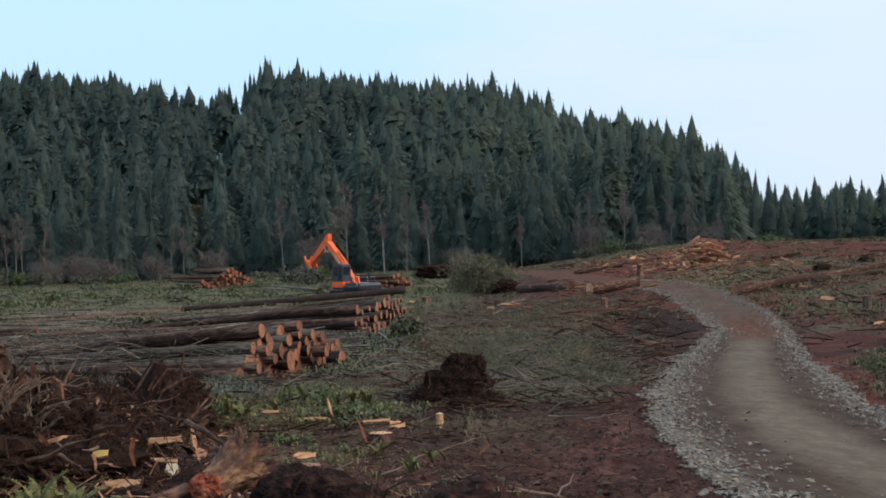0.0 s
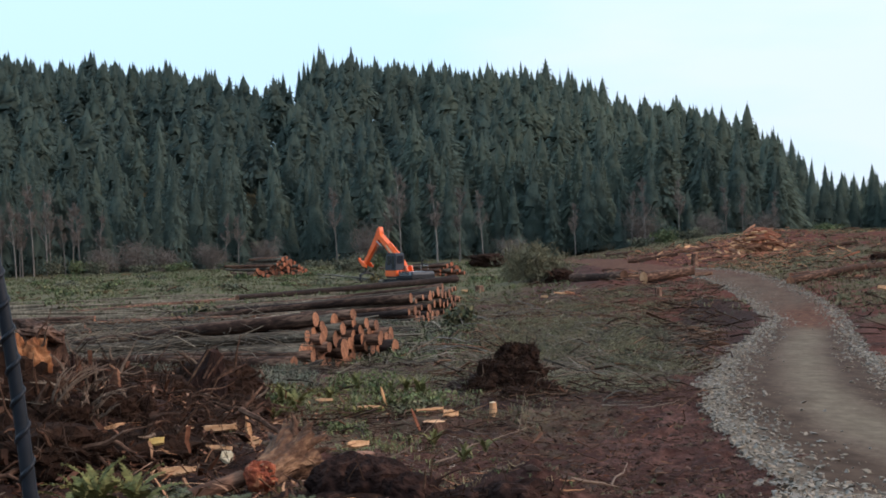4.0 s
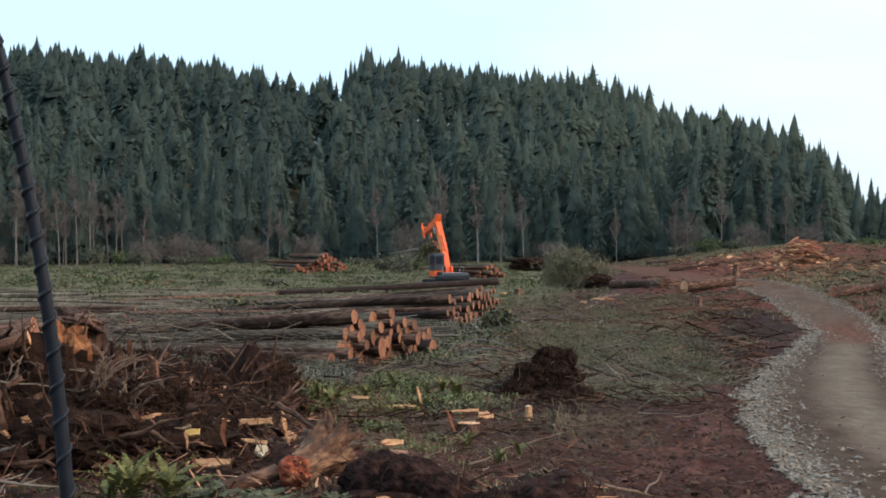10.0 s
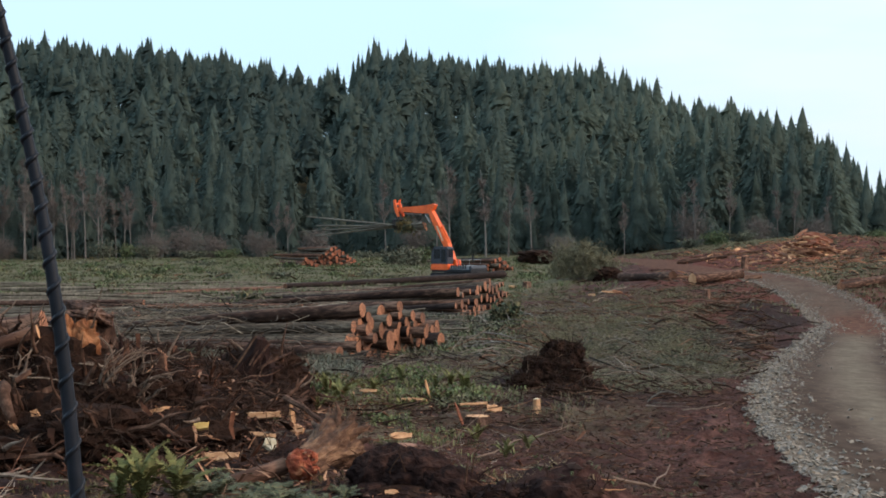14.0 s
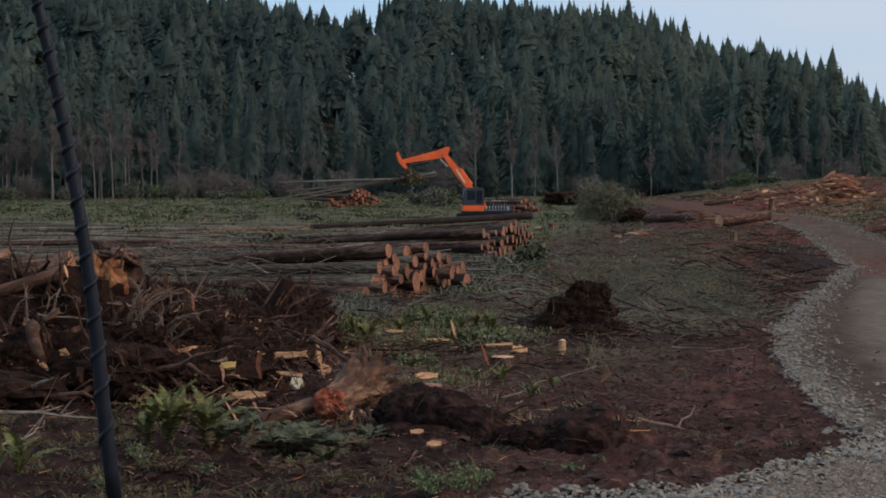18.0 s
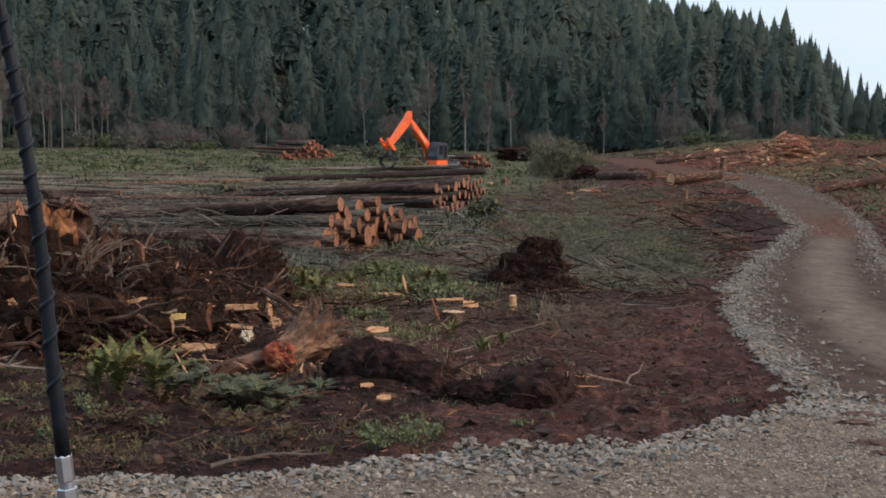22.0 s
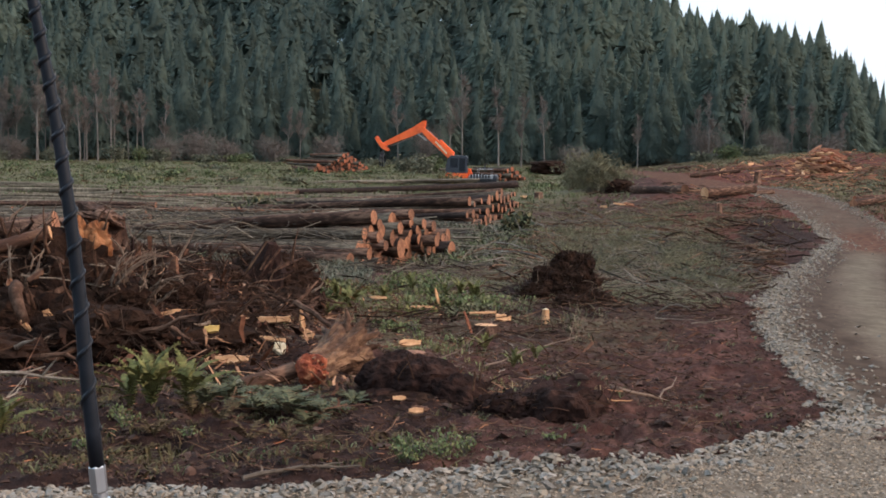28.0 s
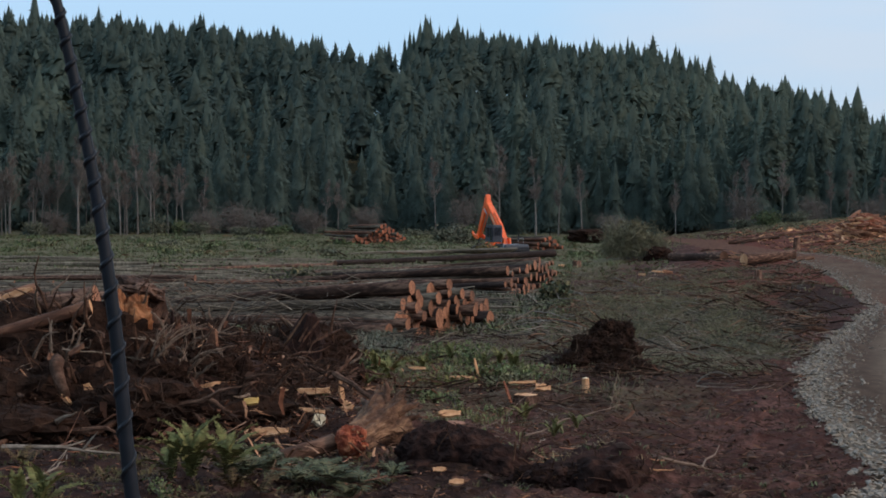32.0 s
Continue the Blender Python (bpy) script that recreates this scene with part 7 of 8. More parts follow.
for k, (a, b, d0, d1, th) in enumerate([((-19.23, -6.35), (-16.76, -5.85), 20.5, 20.8, .012), ((-16.56, -5.36), (-13.18, -5.87), 20.7, 21.0, .012), ((-19.23, -7.19), (-17.70, -6.37), 20.3, 20.5, .012), ((-16.93, -4.25), (-16.89, -5.53), 20.5, 20.5, .008),
                                  ((-15.50, -7.36), (-13.90, -9.41), 20.0, 19.6, .010), ((-14.45, -5.97), (-12.96, -6.09), 21, 21, .012), ((-12.96, -6.41), (-11.79, -4.24), 22.6, 22.8, .03), ((-12.75, -6.20), (-12.33, -4.46), 22.4, 22.6, .025),
                                  ((-13.18, -5.98), (-12.76, -4.57), 22.4, 22.4, .02), ((-12.21, -5.55), (-10.92, -5.11), 22.4, 22.6, .02), ((-8.37, -5.65), (-7.22, -3.95), 27, 27.3, .025), ((-10.16, -5.55), (-10.92, -4.68), 24, 24, .012),
                                  ((-6.42, -6.62), (-5.33, -5.52), 21, 21.6, .035), ((-6.20, -6.40), (-4.41, -7.70), 20, 18.6, .045), ((-7.31, -6.08), (-5.54, -6.40), 24, 23.4, .03), ((-8.84, -6.20), (-7.75, -5.76), 25, 25, .02)]):
    branch(above(a[0], d0, a[1]), above(b[0], d1, b[1]), th, "crooked root sticking out of the heap", 600 + k, ROOT if th > .03 else (ROOT_GREY, ROOT, ROOT)[k % 3] if th > .015 else PALE_STICK)


def frond(length, pairs, width, seed, arch=0.5, ragged=0.15):
    """A frond along +x that arches over, with paired leaflets."""
    r = np.random.default_rng(seed)
    b = Build()
    u = np.linspace(0, 1, pairs)
    px, pz = length * (u - 0.18 * arch * u * u), length * arch * (1.5 * u - 1.75 * u * u)
    tube(b, [(px[i], 0, pz[i]) for i in range(0, pairs, 3)], [0.004 * length / 0.6] * len(range(0, pairs, 3)), 3, 0.6, ends=False)
    for i in range(1, pairs):
        w = width * math.sin(math.pi * min(1, u[i] * 0.85 + 0.16)) * (1 + ragged * r.normal())
        for s in (-1, 1):
            tip = (px[i] + w * 0.45, s * w, pz[i] - 0.25 * w + r.normal(0, 0.01))
            k = length / pairs * 0.62
            b.add([(px[i] - k, 0, pz[i]), (px[i] + k, 0, pz[i]), (tip[0] + k * 0.5, tip[1], tip[2]), (tip[0] - k * 0.4, tip[1] * 0.92, tip[2])], [(0, 1, 2, 3)], 0.35 * r.random())
    return b


fern_meshes = [frond(0.66, 22, 0.075, 800 + k, 0.45).mesh("frond") for k in range(3)]
fern_meshes_dead = [frond(0.60, 18, 0.07, 840 + k, 0.3, 0.5).mesh("frond") for k in range(3)]
bough_meshes = [frond(0.50, 26, 0.10, 820 + k, 0.25, 0.5).mesh("bough") for k in range(3)]


def fern(azel, size, count, label, seed, meshes, material, name="fern", up=80, group="ferns"):
    r = np.random.default_rng(seed)
    p = hit(*azel)
    ob = thing(name, label, "fern" if name == "fern" else "bough", Matrix.Translation(p) @ Matrix.Diagonal((size, size, size, 1)), group)
    for k in range(count):
        spray = part("frond" if name == "fern" else "spray", meshes[k % 3], material, ob, m=pose(0, 0, 0.02, 0, 0, 360 * (k + r.random() * 0.7) / count) @ pose(0, 0, 0, r.normal(0, 12), -up * (0.35 + 0.6 * r.random()), 0))
        tagged(spray, kind="stuff")
    return ob


for k, (c, s, n) in enumerate([((-11.71, -10.56), 1.0, 11), ((-10.30, -10.42), .9, 9), ((-12.46, -10.44), .8, 8), ((-17.33, -11.43), .75, 7), ((-18.15, -11.49), .6, 6), ((0.78, -6.34), .9, 9), ((-4.09, -6.75), .9, 9), ((-0.34, -6.15), .7, 7), ((-1.67, -5.95), .8, 8), ((-4.96, -6.98), .7, 8), ((1.26, -8.21), .55, 7),
                           ((3.27, -8.49), .5, 6), ((2.39, -8.84), .5, 6), ((-2.77, -6.41), .6, 8), ((-4.65, -6.39), .8, 8), ((-4.43, -6.82), .6, 7), ((0.22, -6.09), .8, 8)]):
    fern(c, s, n, "green sword fern growing in the slash", 40 + k, fern_meshes, FERN)
for k, (c, s, n) in enumerate([((-7.67, -10.63), 1.0, 6), ((-6.34, -10.86), 1.1, 7), ((-5.01, -10.75), .9, 6), ((-8.77, -10.18), 1.0, 6), ((-9.64, -10.39), .9, 6), ((-3.90, -10.32), .6, 5), ((-6.79, -10.20), .9, 6), ((-5.68, -11.29), .8, 6), ((-8.11, -9.87), .8, 5), ((-9.21, -9.64), .8, 5), ((-12.88, -2.99), .9, 5)]):
    fern(c, s * 0.72, n * 2, "blue-green cut conifer bough lying at the stump", 70 + k, bough_meshes, BOUGH, "cut_bough", 40, "cut boughs")


for k, (c, sz) in enumerate([((-9.07, -11.10), .55), ((-7.98, -11.75), .5), ((-10.15, -10.87), .5), ((-6.45, -11.77), .45), ((-2.46, -11.83), .35), ((-7.00, -10.79), .5), ((-11.64, -11.48), .5), ((-5.34, -12.10), .4), ((-18.00, -9.74), .55), ((-16.13, -8.52), .5)]):
    fern(c, sz, 6, "brown withered fern lying in the litter", 140 + k, fern_meshes_dead, BRACKEN, "fern", 45, "withered ferns")


def shrub(azel, wide, tall, leaves, leaf, material, label, seed, name="shrub", stems=9, d=None, group="shrubs", twiggy=0):
    """A low bush: forked stems and a ragged crown of small leaves."""
    r = np.random.default_rng(seed)
    p = hit(*azel) if d is None else at(azel[0], d)
    ob = thing(name, label, "shrub", Matrix.Translation(p), group)
    lv = Build()
    ends = []
    for k in range(stems):
        a = r.random() * 6.28
        e = np.array((math.cos(a) * wide * 0.5 * r.random(), math.sin(a) * wide * 0.35 * r.random(), tall * (0.55 + 0.45 * r.random())))
        b = Build()
        tube(b, [(e[0] * 0.15, e[1] * 0.15, -0.03), e * (0.6, 0.6, 0.5), e], [0.010 * tall + 0.004, 0.007 * tall + 0.003, 0.003], 5)
        part("stem", b, ALDER_TWIG, ob)
        ends.append(e)
    for k in range(leaves):
        e = ends[r.integers(stems)]
        c = e * (0.25 + 0.75 * r.random()) + r.normal(0, 1, 3) * (0.13 * wide, 0.10 * wide, 0.10 * tall)
        c[2] = max(0.02, c[2])
        u = r.normal(0, 1, 3)
        u /= np.linalg.norm(u)
        w = np.cross(u, r.normal(0, 1, 3))
        w /= np.linalg.norm(w)
        s = leaf * (0.5 + r.random())
        if twiggy:
            lv.add([c - w * 0.006 * twiggy, c + w * 0.006 * twiggy, c + u * s], [(0, 1, 2)], r.random())
        else:
            lv.add([c - u * s * 0.5, c + w * s * 0.35, c + u * s * 0.5, c - w * s * 0.35], [(0, 1, 2, 3)], 0.6 * r.random() ** 2)
    tagged(part("foliage", lv, material, ob), kind="stuff")
    return ob


for k, (c, w, t, n) in enumerate([((-1.55, -12.52), .42, .14, 260), ((-0.21, -12.39), .38, .22, 300), ((0.56, -12.16), .2, .16, 120), ((-1.22, -12.25), .3, .12, 120), ((-12.68, -11.39), .2, .12, 110), ((-14.39, -11.96), .2, .1, 80), ((-10.30, -11.55), .25, .1, 90), ((-1.89, -12.10), .3, .14, 150), ((-4.25, -10.80), .15, .08, 60), ((4.02, -11.64), .3, .05, 70),
                              ((-12.93, -11.14), .3, .16, 150), ((-1.42, -7.71), .4, .3, 160)]):
    shrub(c, w, t, n, 0.028, LEAF, "small bright green seedling plant on bare soil", 900 + k)
for k, (az, d, w, t) in enumerate([(-1.3, 188, 5.5, 2.6), (-0.9, 192, 4, 2.2), (-2.0, 195, 4, 1.8), (-13.0, 243, 5, 3.0), (-12.2, 244, 4, 2.4), (-11.4, 243, 5, 2.6), (-15.5, 242, 5, 2.4), (-8.5, 243, 5, 1.6), (-6.5, 242, 4, 1.6), (-3.0, 240, 5, 1.4), (10.5, 225, 5, 2.2), (11.5, 228, 5, 1.8), (9.5, 226, 4, 1.5), (16.5, 228, 5, 1.4), (-9.8, 238, 5, 1.4), (-17.5, 240, 5, 2.2), (3.2, 200, 4, 1.2), (4.6, 190, 4, 1.5)]):
    shrub((az, 0), w, t, 1100, 0.26, (SLASH_GREEN, GRASS, SLASH_GREEN)[k % 3], "leafy grey-green bush at the edge of the field", 930 + k, "bush", 8, d, "bushes at the field's edge")
shrub((5.35, 0), 5.6, 3.0, 3600, 0.8, BRUSH, "grey-green heap of twiggy brush", 960, "brush_heap", 14, 114, "brush heaps", twiggy=4)
shrub((4.5, 0), 3.0, 1.5, 900, 0.7, BRUSH, "grey-green heap of twiggy brush", 961, "brush_heap", 10, 120, "brush heaps", twiggy=4)
shrub((20.3, 0), 1.8, 0.5, 900, 0.06, OLIVE, "low green bush on the bank beside the road", 962, "bush", 10, 40, "bushes by the road")
shrub((21.2, 0), 1.8, 0.6, 900, 0.06, OLIVE, "low green bush on the bank beside the road", 963, "bush", 10, 36, "bushes by the road")
shrub((2.35, 0), 1.7, 0.9, 420, 0.22, BOUGH, "small dark green conifer sapling in the slash", 964, "bush", 7, 63, "bushes in the slash")
shrub((-7.3, 0), 1.8, 0.9, 300, 0.3, BOUGH, "dark bough heap on the laid-out stems", 965, "bush", 7, 78, "bushes in the slash")
shrub((-0.8, 0), 0.9, 0.6, 500, 0.06, LEAF, "green weeds in front of the log deck", 966, "bush", 9, 31, "bushes in the slash")
shrub((-2.2, 0), 1.1, 0.5, 500, 0.06, LEAF, "green weeds in front of the log deck", 967, "bush", 9, 33, "bushes in the slash")


for k, (az, d, w, t) in enumerate([(-11.2, 248, 7, 4.5), (-9.9, 249, 8, 5.0), (-8.9, 248, 6, 4.0), (-7.1, 249, 6, 4.5), (-16.9, 249, 5, 4.0), (-5.0, 250, 6, 5.5), (-1.2, 251, 7, 7.0), (4.6, 249, 6, 3.5), (9.6, 250, 7, 6.5), (12.1, 251, 6, 4.0), (14.2, 252, 6, 4.0)]):
    shrub((az, 0), w, t, 1500, 1.5, ALDER_TWIG, "brown leafless thicket at the foot of the wooded hill", 980 + k, "thicket", 12, d, "leafless thickets", twiggy=4)
for k, (c, w) in enumerate([((17.1, -10.65), .26), ((16.9, -10.95), .20), ((17.7, -11.65), .24), ((18.4, -12.0), .22), ((15.5, -8.8), .16)]):
    ob_ = part("mud_clod", lump((w * 0.8, w * 0.45, 0.022), 1500 + k, 0.55, 4), CRUMB, m=Matrix.Translation(hit(*c) + np.array((0, 0, 0.045))))
    tagged(ob_, "flat dark clod of mud lying on the gravel", "mud clod", "mud clods")

r = np.random.default_rng(97)
for k in range(26):
    az, d = 3.6 + 7.0 * r.random(), 35 + 24 * r.random()
    shrub((az, 0), 1.6 + 1.4 * r.random(), 0.35 + 0.35 * r.random(), 420, 0.40, (BRUSH, SLASH_GREEN, BANK_WEED)[k % 3], "low tangle of thin grey-green branches on the cleared ground", 1010 + k, "brush_tangle", 9, d, "brush tangles", twiggy=1.1)
for k in range(64):
    az, d = -20.5 + 26 * r.random(), 128 + 108 * r.random()
    shrub((az, 0), 2.0 + 2.4 * r.random(), 0.4 + 0.5 * r.random(), 130, 0.26, (BANK_WEED, GRASS, SLASH_GREEN, GRASS)[k % 4], "low hummock of olive weeds on the far field", 1100 + k, "weed_hummock", 4, d, "weed hummocks")
for k in range(12):
    az, d = -5.0 + 6.5 * r.random(), 25 + 9 * r.random()
    shrub((az, 0), 0.7 + 0.5 * r.random(), 0.22 + 0.2 * r.random(), 260, 0.07, (LEAF, OLIVE, FERN)[k % 3], "clump of green weeds growing in the slash", 1050 + k, "weed_clump", 7, d, "weed clumps")

# the heap of splintered wood on the red bank
piece_meshes = [slab_build(1.0, 0.26, 0.20, 700 + k, 0.5).mesh("broken_piece") for k in range(8)]
slash_heap = thing("slash_heap", "heap of orange splintered logs on the red bank", "slash heap", Matrix.Translation(hit(13.85, -0.98)))
r = np.random.default_rng(12)
piece_mats = [CUT_RED, CUT, CUT, FRESH]
for k, me in enumerate(piece_meshes):
    me.materials.append(piece_mats[k % 4])
for k in range(300):
    s = (0.55 + 0.9 * r.random()) * (1.0 if k < 190 else 0.58)
    if k < 190:
        wx = r.normal(-0.3, 1.45)
        base = slash_heap.location + Vector((wx, r.normal(0, 0.9), 0))
        lift = max(0.08, 2.1 * math.exp(-((wx - 0.45) / 1.45) ** 2)) * r.random() ** 0.7
    else:
        base = Vector(hit(*((r.normal(13.6, 1.0), -0.62 - 0.55 * r.random()) if k < 250 else (10.0 + 7.5 * r.random(), -0.62 - 0.7 * r.random()))))
        lift = 0.1 + 0.25 * r.random() ** 2
    q = Vector((base.x, base.y, float(ground_z(base.x, base.y)) + lift)) - slash_heap.location
    part("broken_piece", piece_meshes[k % 8], None, slash_heap, m=Matrix.Translation(q) @ pose(0, 0, 0, r.normal(0, 30), r.normal(0, 13), r.normal(-12, 38)) @ Matrix.Diagonal((s * 1.35, s * 0.75, s * 0.8, 1)))


# ---- the whip aerial close to the eye ----
def aerial():
    WD = 1.2
    ob = thing("whip_antenna", "black spiral-ribbed whip antenna on a steel ferrule", "antenna")

    def axis(z):
        """The whip's middle at a height above its ferrule."""
        el = math.degrees(math.atan((2.132 + z - 2.4) / WD))
        az = -15.228 - 0.1611 * el - 0.00498 * el * el
        if el < -9:
            az = -14.18 + (-9 - el) * 0.115
        if el > 11:
            az = -17.60 - (el - 11) * 0.22
        return np.array((WD * math.sin(radians(az)), WD * math.cos(radians(az)), 2.132 + z))
    zs = np.linspace(0, 1.15, 40)
    b = Build()
    tube(b, [axis(z) for z in zs], [0.0062 - 0.0021 * min(1, z / 0.55) - 0.001 * z for z in zs], 14)
    part("whip", b.mesh("whip", True), WHIP, ob)
    b = Build()
    pts, rad, ang_, z = [], [], 0.0, 0.03
    while z < 1.12:
        pitch = np.interp(z, [0, 0.05, 0.1, 0.2, 0.3, 0.5], [0.045, 0.039, 0.030, 0.0235, 0.0188, 0.018])
        w = 0.0057 - 0.0021 * min(1, z / 0.55) - 0.001 * z
        pts.append(axis(z) + (math.cos(ang_) * w, math.sin(ang_) * w, 0))
        rad.append(0.0023)
        ang_ += 0.42
        z += pitch * 0.42 / 6.283
    tube(b, pts, rad, 5)
    part("spiral_rib", b.mesh("spiral_rib", True), WHIP, ob)
    low = axis(0)
    tilt = axis(0.0) - axis(0.03)

    def turned(name, z0, z1, rad, sides, label=""):
        q = Build()
        c0, c1 = low + tilt * (-z0 / 0.03), low + tilt * (-z1 / 0.03)
        tube(q, [c0, c0 + (c1 - c0) * 0.06, c0 + (c1 - c0) * 0.94, c1], [rad * 0.93, rad, rad, rad * 0.93], sides)
        part(name, q, FERRULE, ob, label)
    turned("ferrule", 0.001, -0.021, 0.0071, 6, "hexagonal bright steel ferrule")
    turned("collar", -0.021, -0.0262, 0.0060, 14)
    turned("nut", -0.0262, -0.036, 0.0086, 6, "hexagonal steel nut")
    turned("stud", -0.036, -0.0445, 0.0076, 14)
    turned("lock_nut", -0.0445, -0.056, 0.0088, 6)
    q = Build()
    c = low + tilt * (0.056 / 0.03)
    tube(q, [c, c + (0, 0, -0.05), (c[0], c[1], float(ground_z(c[0], c[1])) - 0.05)], [0.010, 0.012, 0.012], 12)
    part("mount_pole", q, DARK_STEEL, ob, "dark steel mounting pole")


aerial()


# ---- the felled stems that the loader swings over ----
STEM_FAN = [(0.0, 0.5, 0.19), (4.5, 5.0, 0.16), (-4.0, -4.5, 0.15), (2.0, -2.5, 0.14)]
stems = []
for k, (yaw_off, pitch_off, rad) in enumerate(STEM_FAN):
    ob = thing("felled_stem", "thin limbed tree stem swung by the loader", "log", group="stems in the grapple")
    body, ends = log_pieces(15.5 + k * 0.7, rad, 0.055, 1300 + k, 8, 0.004)
    part("bark", body.mesh("bark", True), STEM_BARK, ob)
    for e in ends:
        part("cut_end", e, CUT, ob)
    for j in range(9):
        b = Build()
        zz = 3 + 11 * rng.random()
        a = rng.random() * 6.28
        ln = 0.5 + 0.8 * rng.random()
        tube(b, [(0, 0, zz), (math.cos(a) * ln * 0.6, math.sin(a) * ln * 0.6, zz + ln * 0.4), (math.cos(a) * ln, math.sin(a) * ln, zz + ln)], [0.025, 0.018, 0.006], 4)
        part("limb_stub", b, BRUSH, ob)
    if k < 2:
        lv = Build()
        for j in range(260):
            c = np.array((rng.normal(0, 0.3), rng.normal(0, 0.3), 2.6 + rng.normal(0, 0.7)))
            u = rng.normal(0, 1, 3)
            u = u / np.linalg.norm(u) * 0.3
            w = np.cross(u, rng.normal(0, 1, 3)) * 0.5
            lv.add([c - u, c + w * 0.4, c + u, c - w * 0.4], [(0, 1, 2, 3)], rng.random())
        tagged(part("bough_tuft", lv, BOUGH, ob, "ragged green tuft of boughs"), kind="stuff")
    stems.append(ob)


r = np.random.default_rng(321)
for k in range(60):
    az, d = 2.5 + 8.0 * r.random(), 33 + 20 * r.random()
    p, a, ln = at(az, d), r.normal(2.6, 0.6), 0.8 + 1.6 * r.random()
    q = p + (math.cos(a) * ln, math.sin(a) * ln, 0)
    q[2] = float(ground_z(q[0], q[1]))
    branch(p + (0, 0, 0.04), q + (0, 0, 0.10 + 0.25 * r.random()), 0.010 + 0.007 * r.random(), "thin dry branch lying in the weeds", 5300 + k, sag=-0.12 * ln, forks=4)
for k in range(44):
    az, d = 1.8 + 7.5 * r.random(), 42 + 48 * r.random()
    p, a, ln = at(az, d), r.normal(2.9, 0.5), 1.2 + 2.2 * r.random()
    q = p + (math.cos(a) * ln, math.sin(a) * ln, 0)
    q[2] = float(ground_z(q[0], q[1]))
    branch(p + (0, 0, 0.08), q + (0, 0, 0.12 + 0.3 * r.random()), 0.018 + 0.014 * r.random(), "broken top lying on the cleared ground", 5700 + k, (STEM_BARK, PALE_STICK, BARK_RED, ALDER)[k % 4], sag=-0.10 * ln, forks=4)
for k in range(40):
    az, d = -7 + 10 * r.random(), 17.5 + 14 * r.random()
    p, a, ln = at(az, d), r.normal(2.9, 0.9), 0.35 + 0.7 * r.random()
    q = p + (math.cos(a) * ln, math.sin(a) * ln, 0)
    q[2] = float(ground_z(q[0], q[1]))
    branch(p + (0, 0, 0.02), q + (0, 0, 0.04 + 0.12 * r.random()), 0.005 + 0.006 * r.random(), "broken dry stick among the stumps", 5400 + k, forks=2)
for k, (a, b, th) in enumerate([((4.88, -4.64), (7.56, -3.11), .017), ((5.42, -5.07), (9.25, -4.03), .017), ((4.59, -3.83), (6.99, -3.59), .013), ((6.05, -2.44), (7.06, -2.30), .03), ((7.89, -6.67), (9.25, -6.90), .015), ((6.50, -5.56), (8.19, -6.19), .013)]):
    p, q = hit(*a), hit(*b)
    ln = np.linalg.norm(q - p)
    if ln > 6.5:
        q = p + (q - p) / ln * 6.5
        q[2] = float(ground_z(q[0], q[1]))
    branch(p + (0, 0, 0.05), q + (0, 0, 0.25), th, "long pale bare branch arching over the weeds", 5600 + k, STEM_BARK, sag=-0.15, forks=5)
for k, (a_, b_, r_) in enumerate([((-8.42, -7.88), (-5.92, -7.75), .022), ((-4.28, -6.94), (-6.14, -6.40), .07), ((1.24, -9.08), (4.98, -7.97), .02), ((2.56, -7.82), (4.76, -8.24), .016), ((1.68, -6.31), (3.88, -7.12), .015), ((-3.18, -6.73), (-1.85, -6.65), .018), ((-1.85, -9.34), (0.35, -8.83), .02)]):
    branch(hit(*a_) + np.array((0, 0, 0.10)), hit(*b_) + np.array((0, 0, 0.10 + 2.5 * r_)), r_ * (1.0 if k == 1 else 0.6), ("thick dark root arm reaching out of the litter" if k == 1 else "grey-brown bare stick lying on the soil"), 900 + k, ROOT if k == 1 else GREY_ROD, forks=1)


# ---- stones of the road ----
def stone_points(seed):
    """A broken stone: the hull of a few points, with sharp faces."""
    r = np.random.default_rng(seed)
    bm = bmesh.new()
    for k in range(9):
        q = r.normal(0, 1, 3)
        q = q / np.abs(q).max() ** 0.75 / np.linalg.norm(q) ** 0.25 * (0.36 + 0.2 * r.random())
        bm.verts.new(tuple(q * (1.1, 0.85, 0.7)))
    bmesh.ops.convex_hull(bm, input=bm.verts)
    for q in [q for q in bm.verts if not q.link_faces]:
        bm.verts.remove(q)
    bm.verts.index_update()
    v = np.array([tuple(q.co) for q in bm.verts])
    f = np.array([[q.index for q in t.verts] for t in bm.faces])
    bm.free()
    return v, f


STONES = [stone_points(k) for k in range(10)]


CHIPS = []
for k in range(8):
    r = np.random.default_rng(60 + k)
    v = np.array([(1, 0, 0), (-1, 0, 0), (0, 1, 0), (0, -1, 0), (0, 0, 1), (0, 0, -1)]) * 0.5 * (0.7 + 0.6 * r.random((6, 1))) + r.normal(0, 0.09, (6, 3))
    CHIPS.append((v * (1.0, 0.8, 0.6), np.array([(0, 2, 4), (2, 1, 4), (1, 3, 4), (3, 0, 4), (2, 0, 5), (1, 2, 5), (3, 1, 5), (0, 3, 5)])))


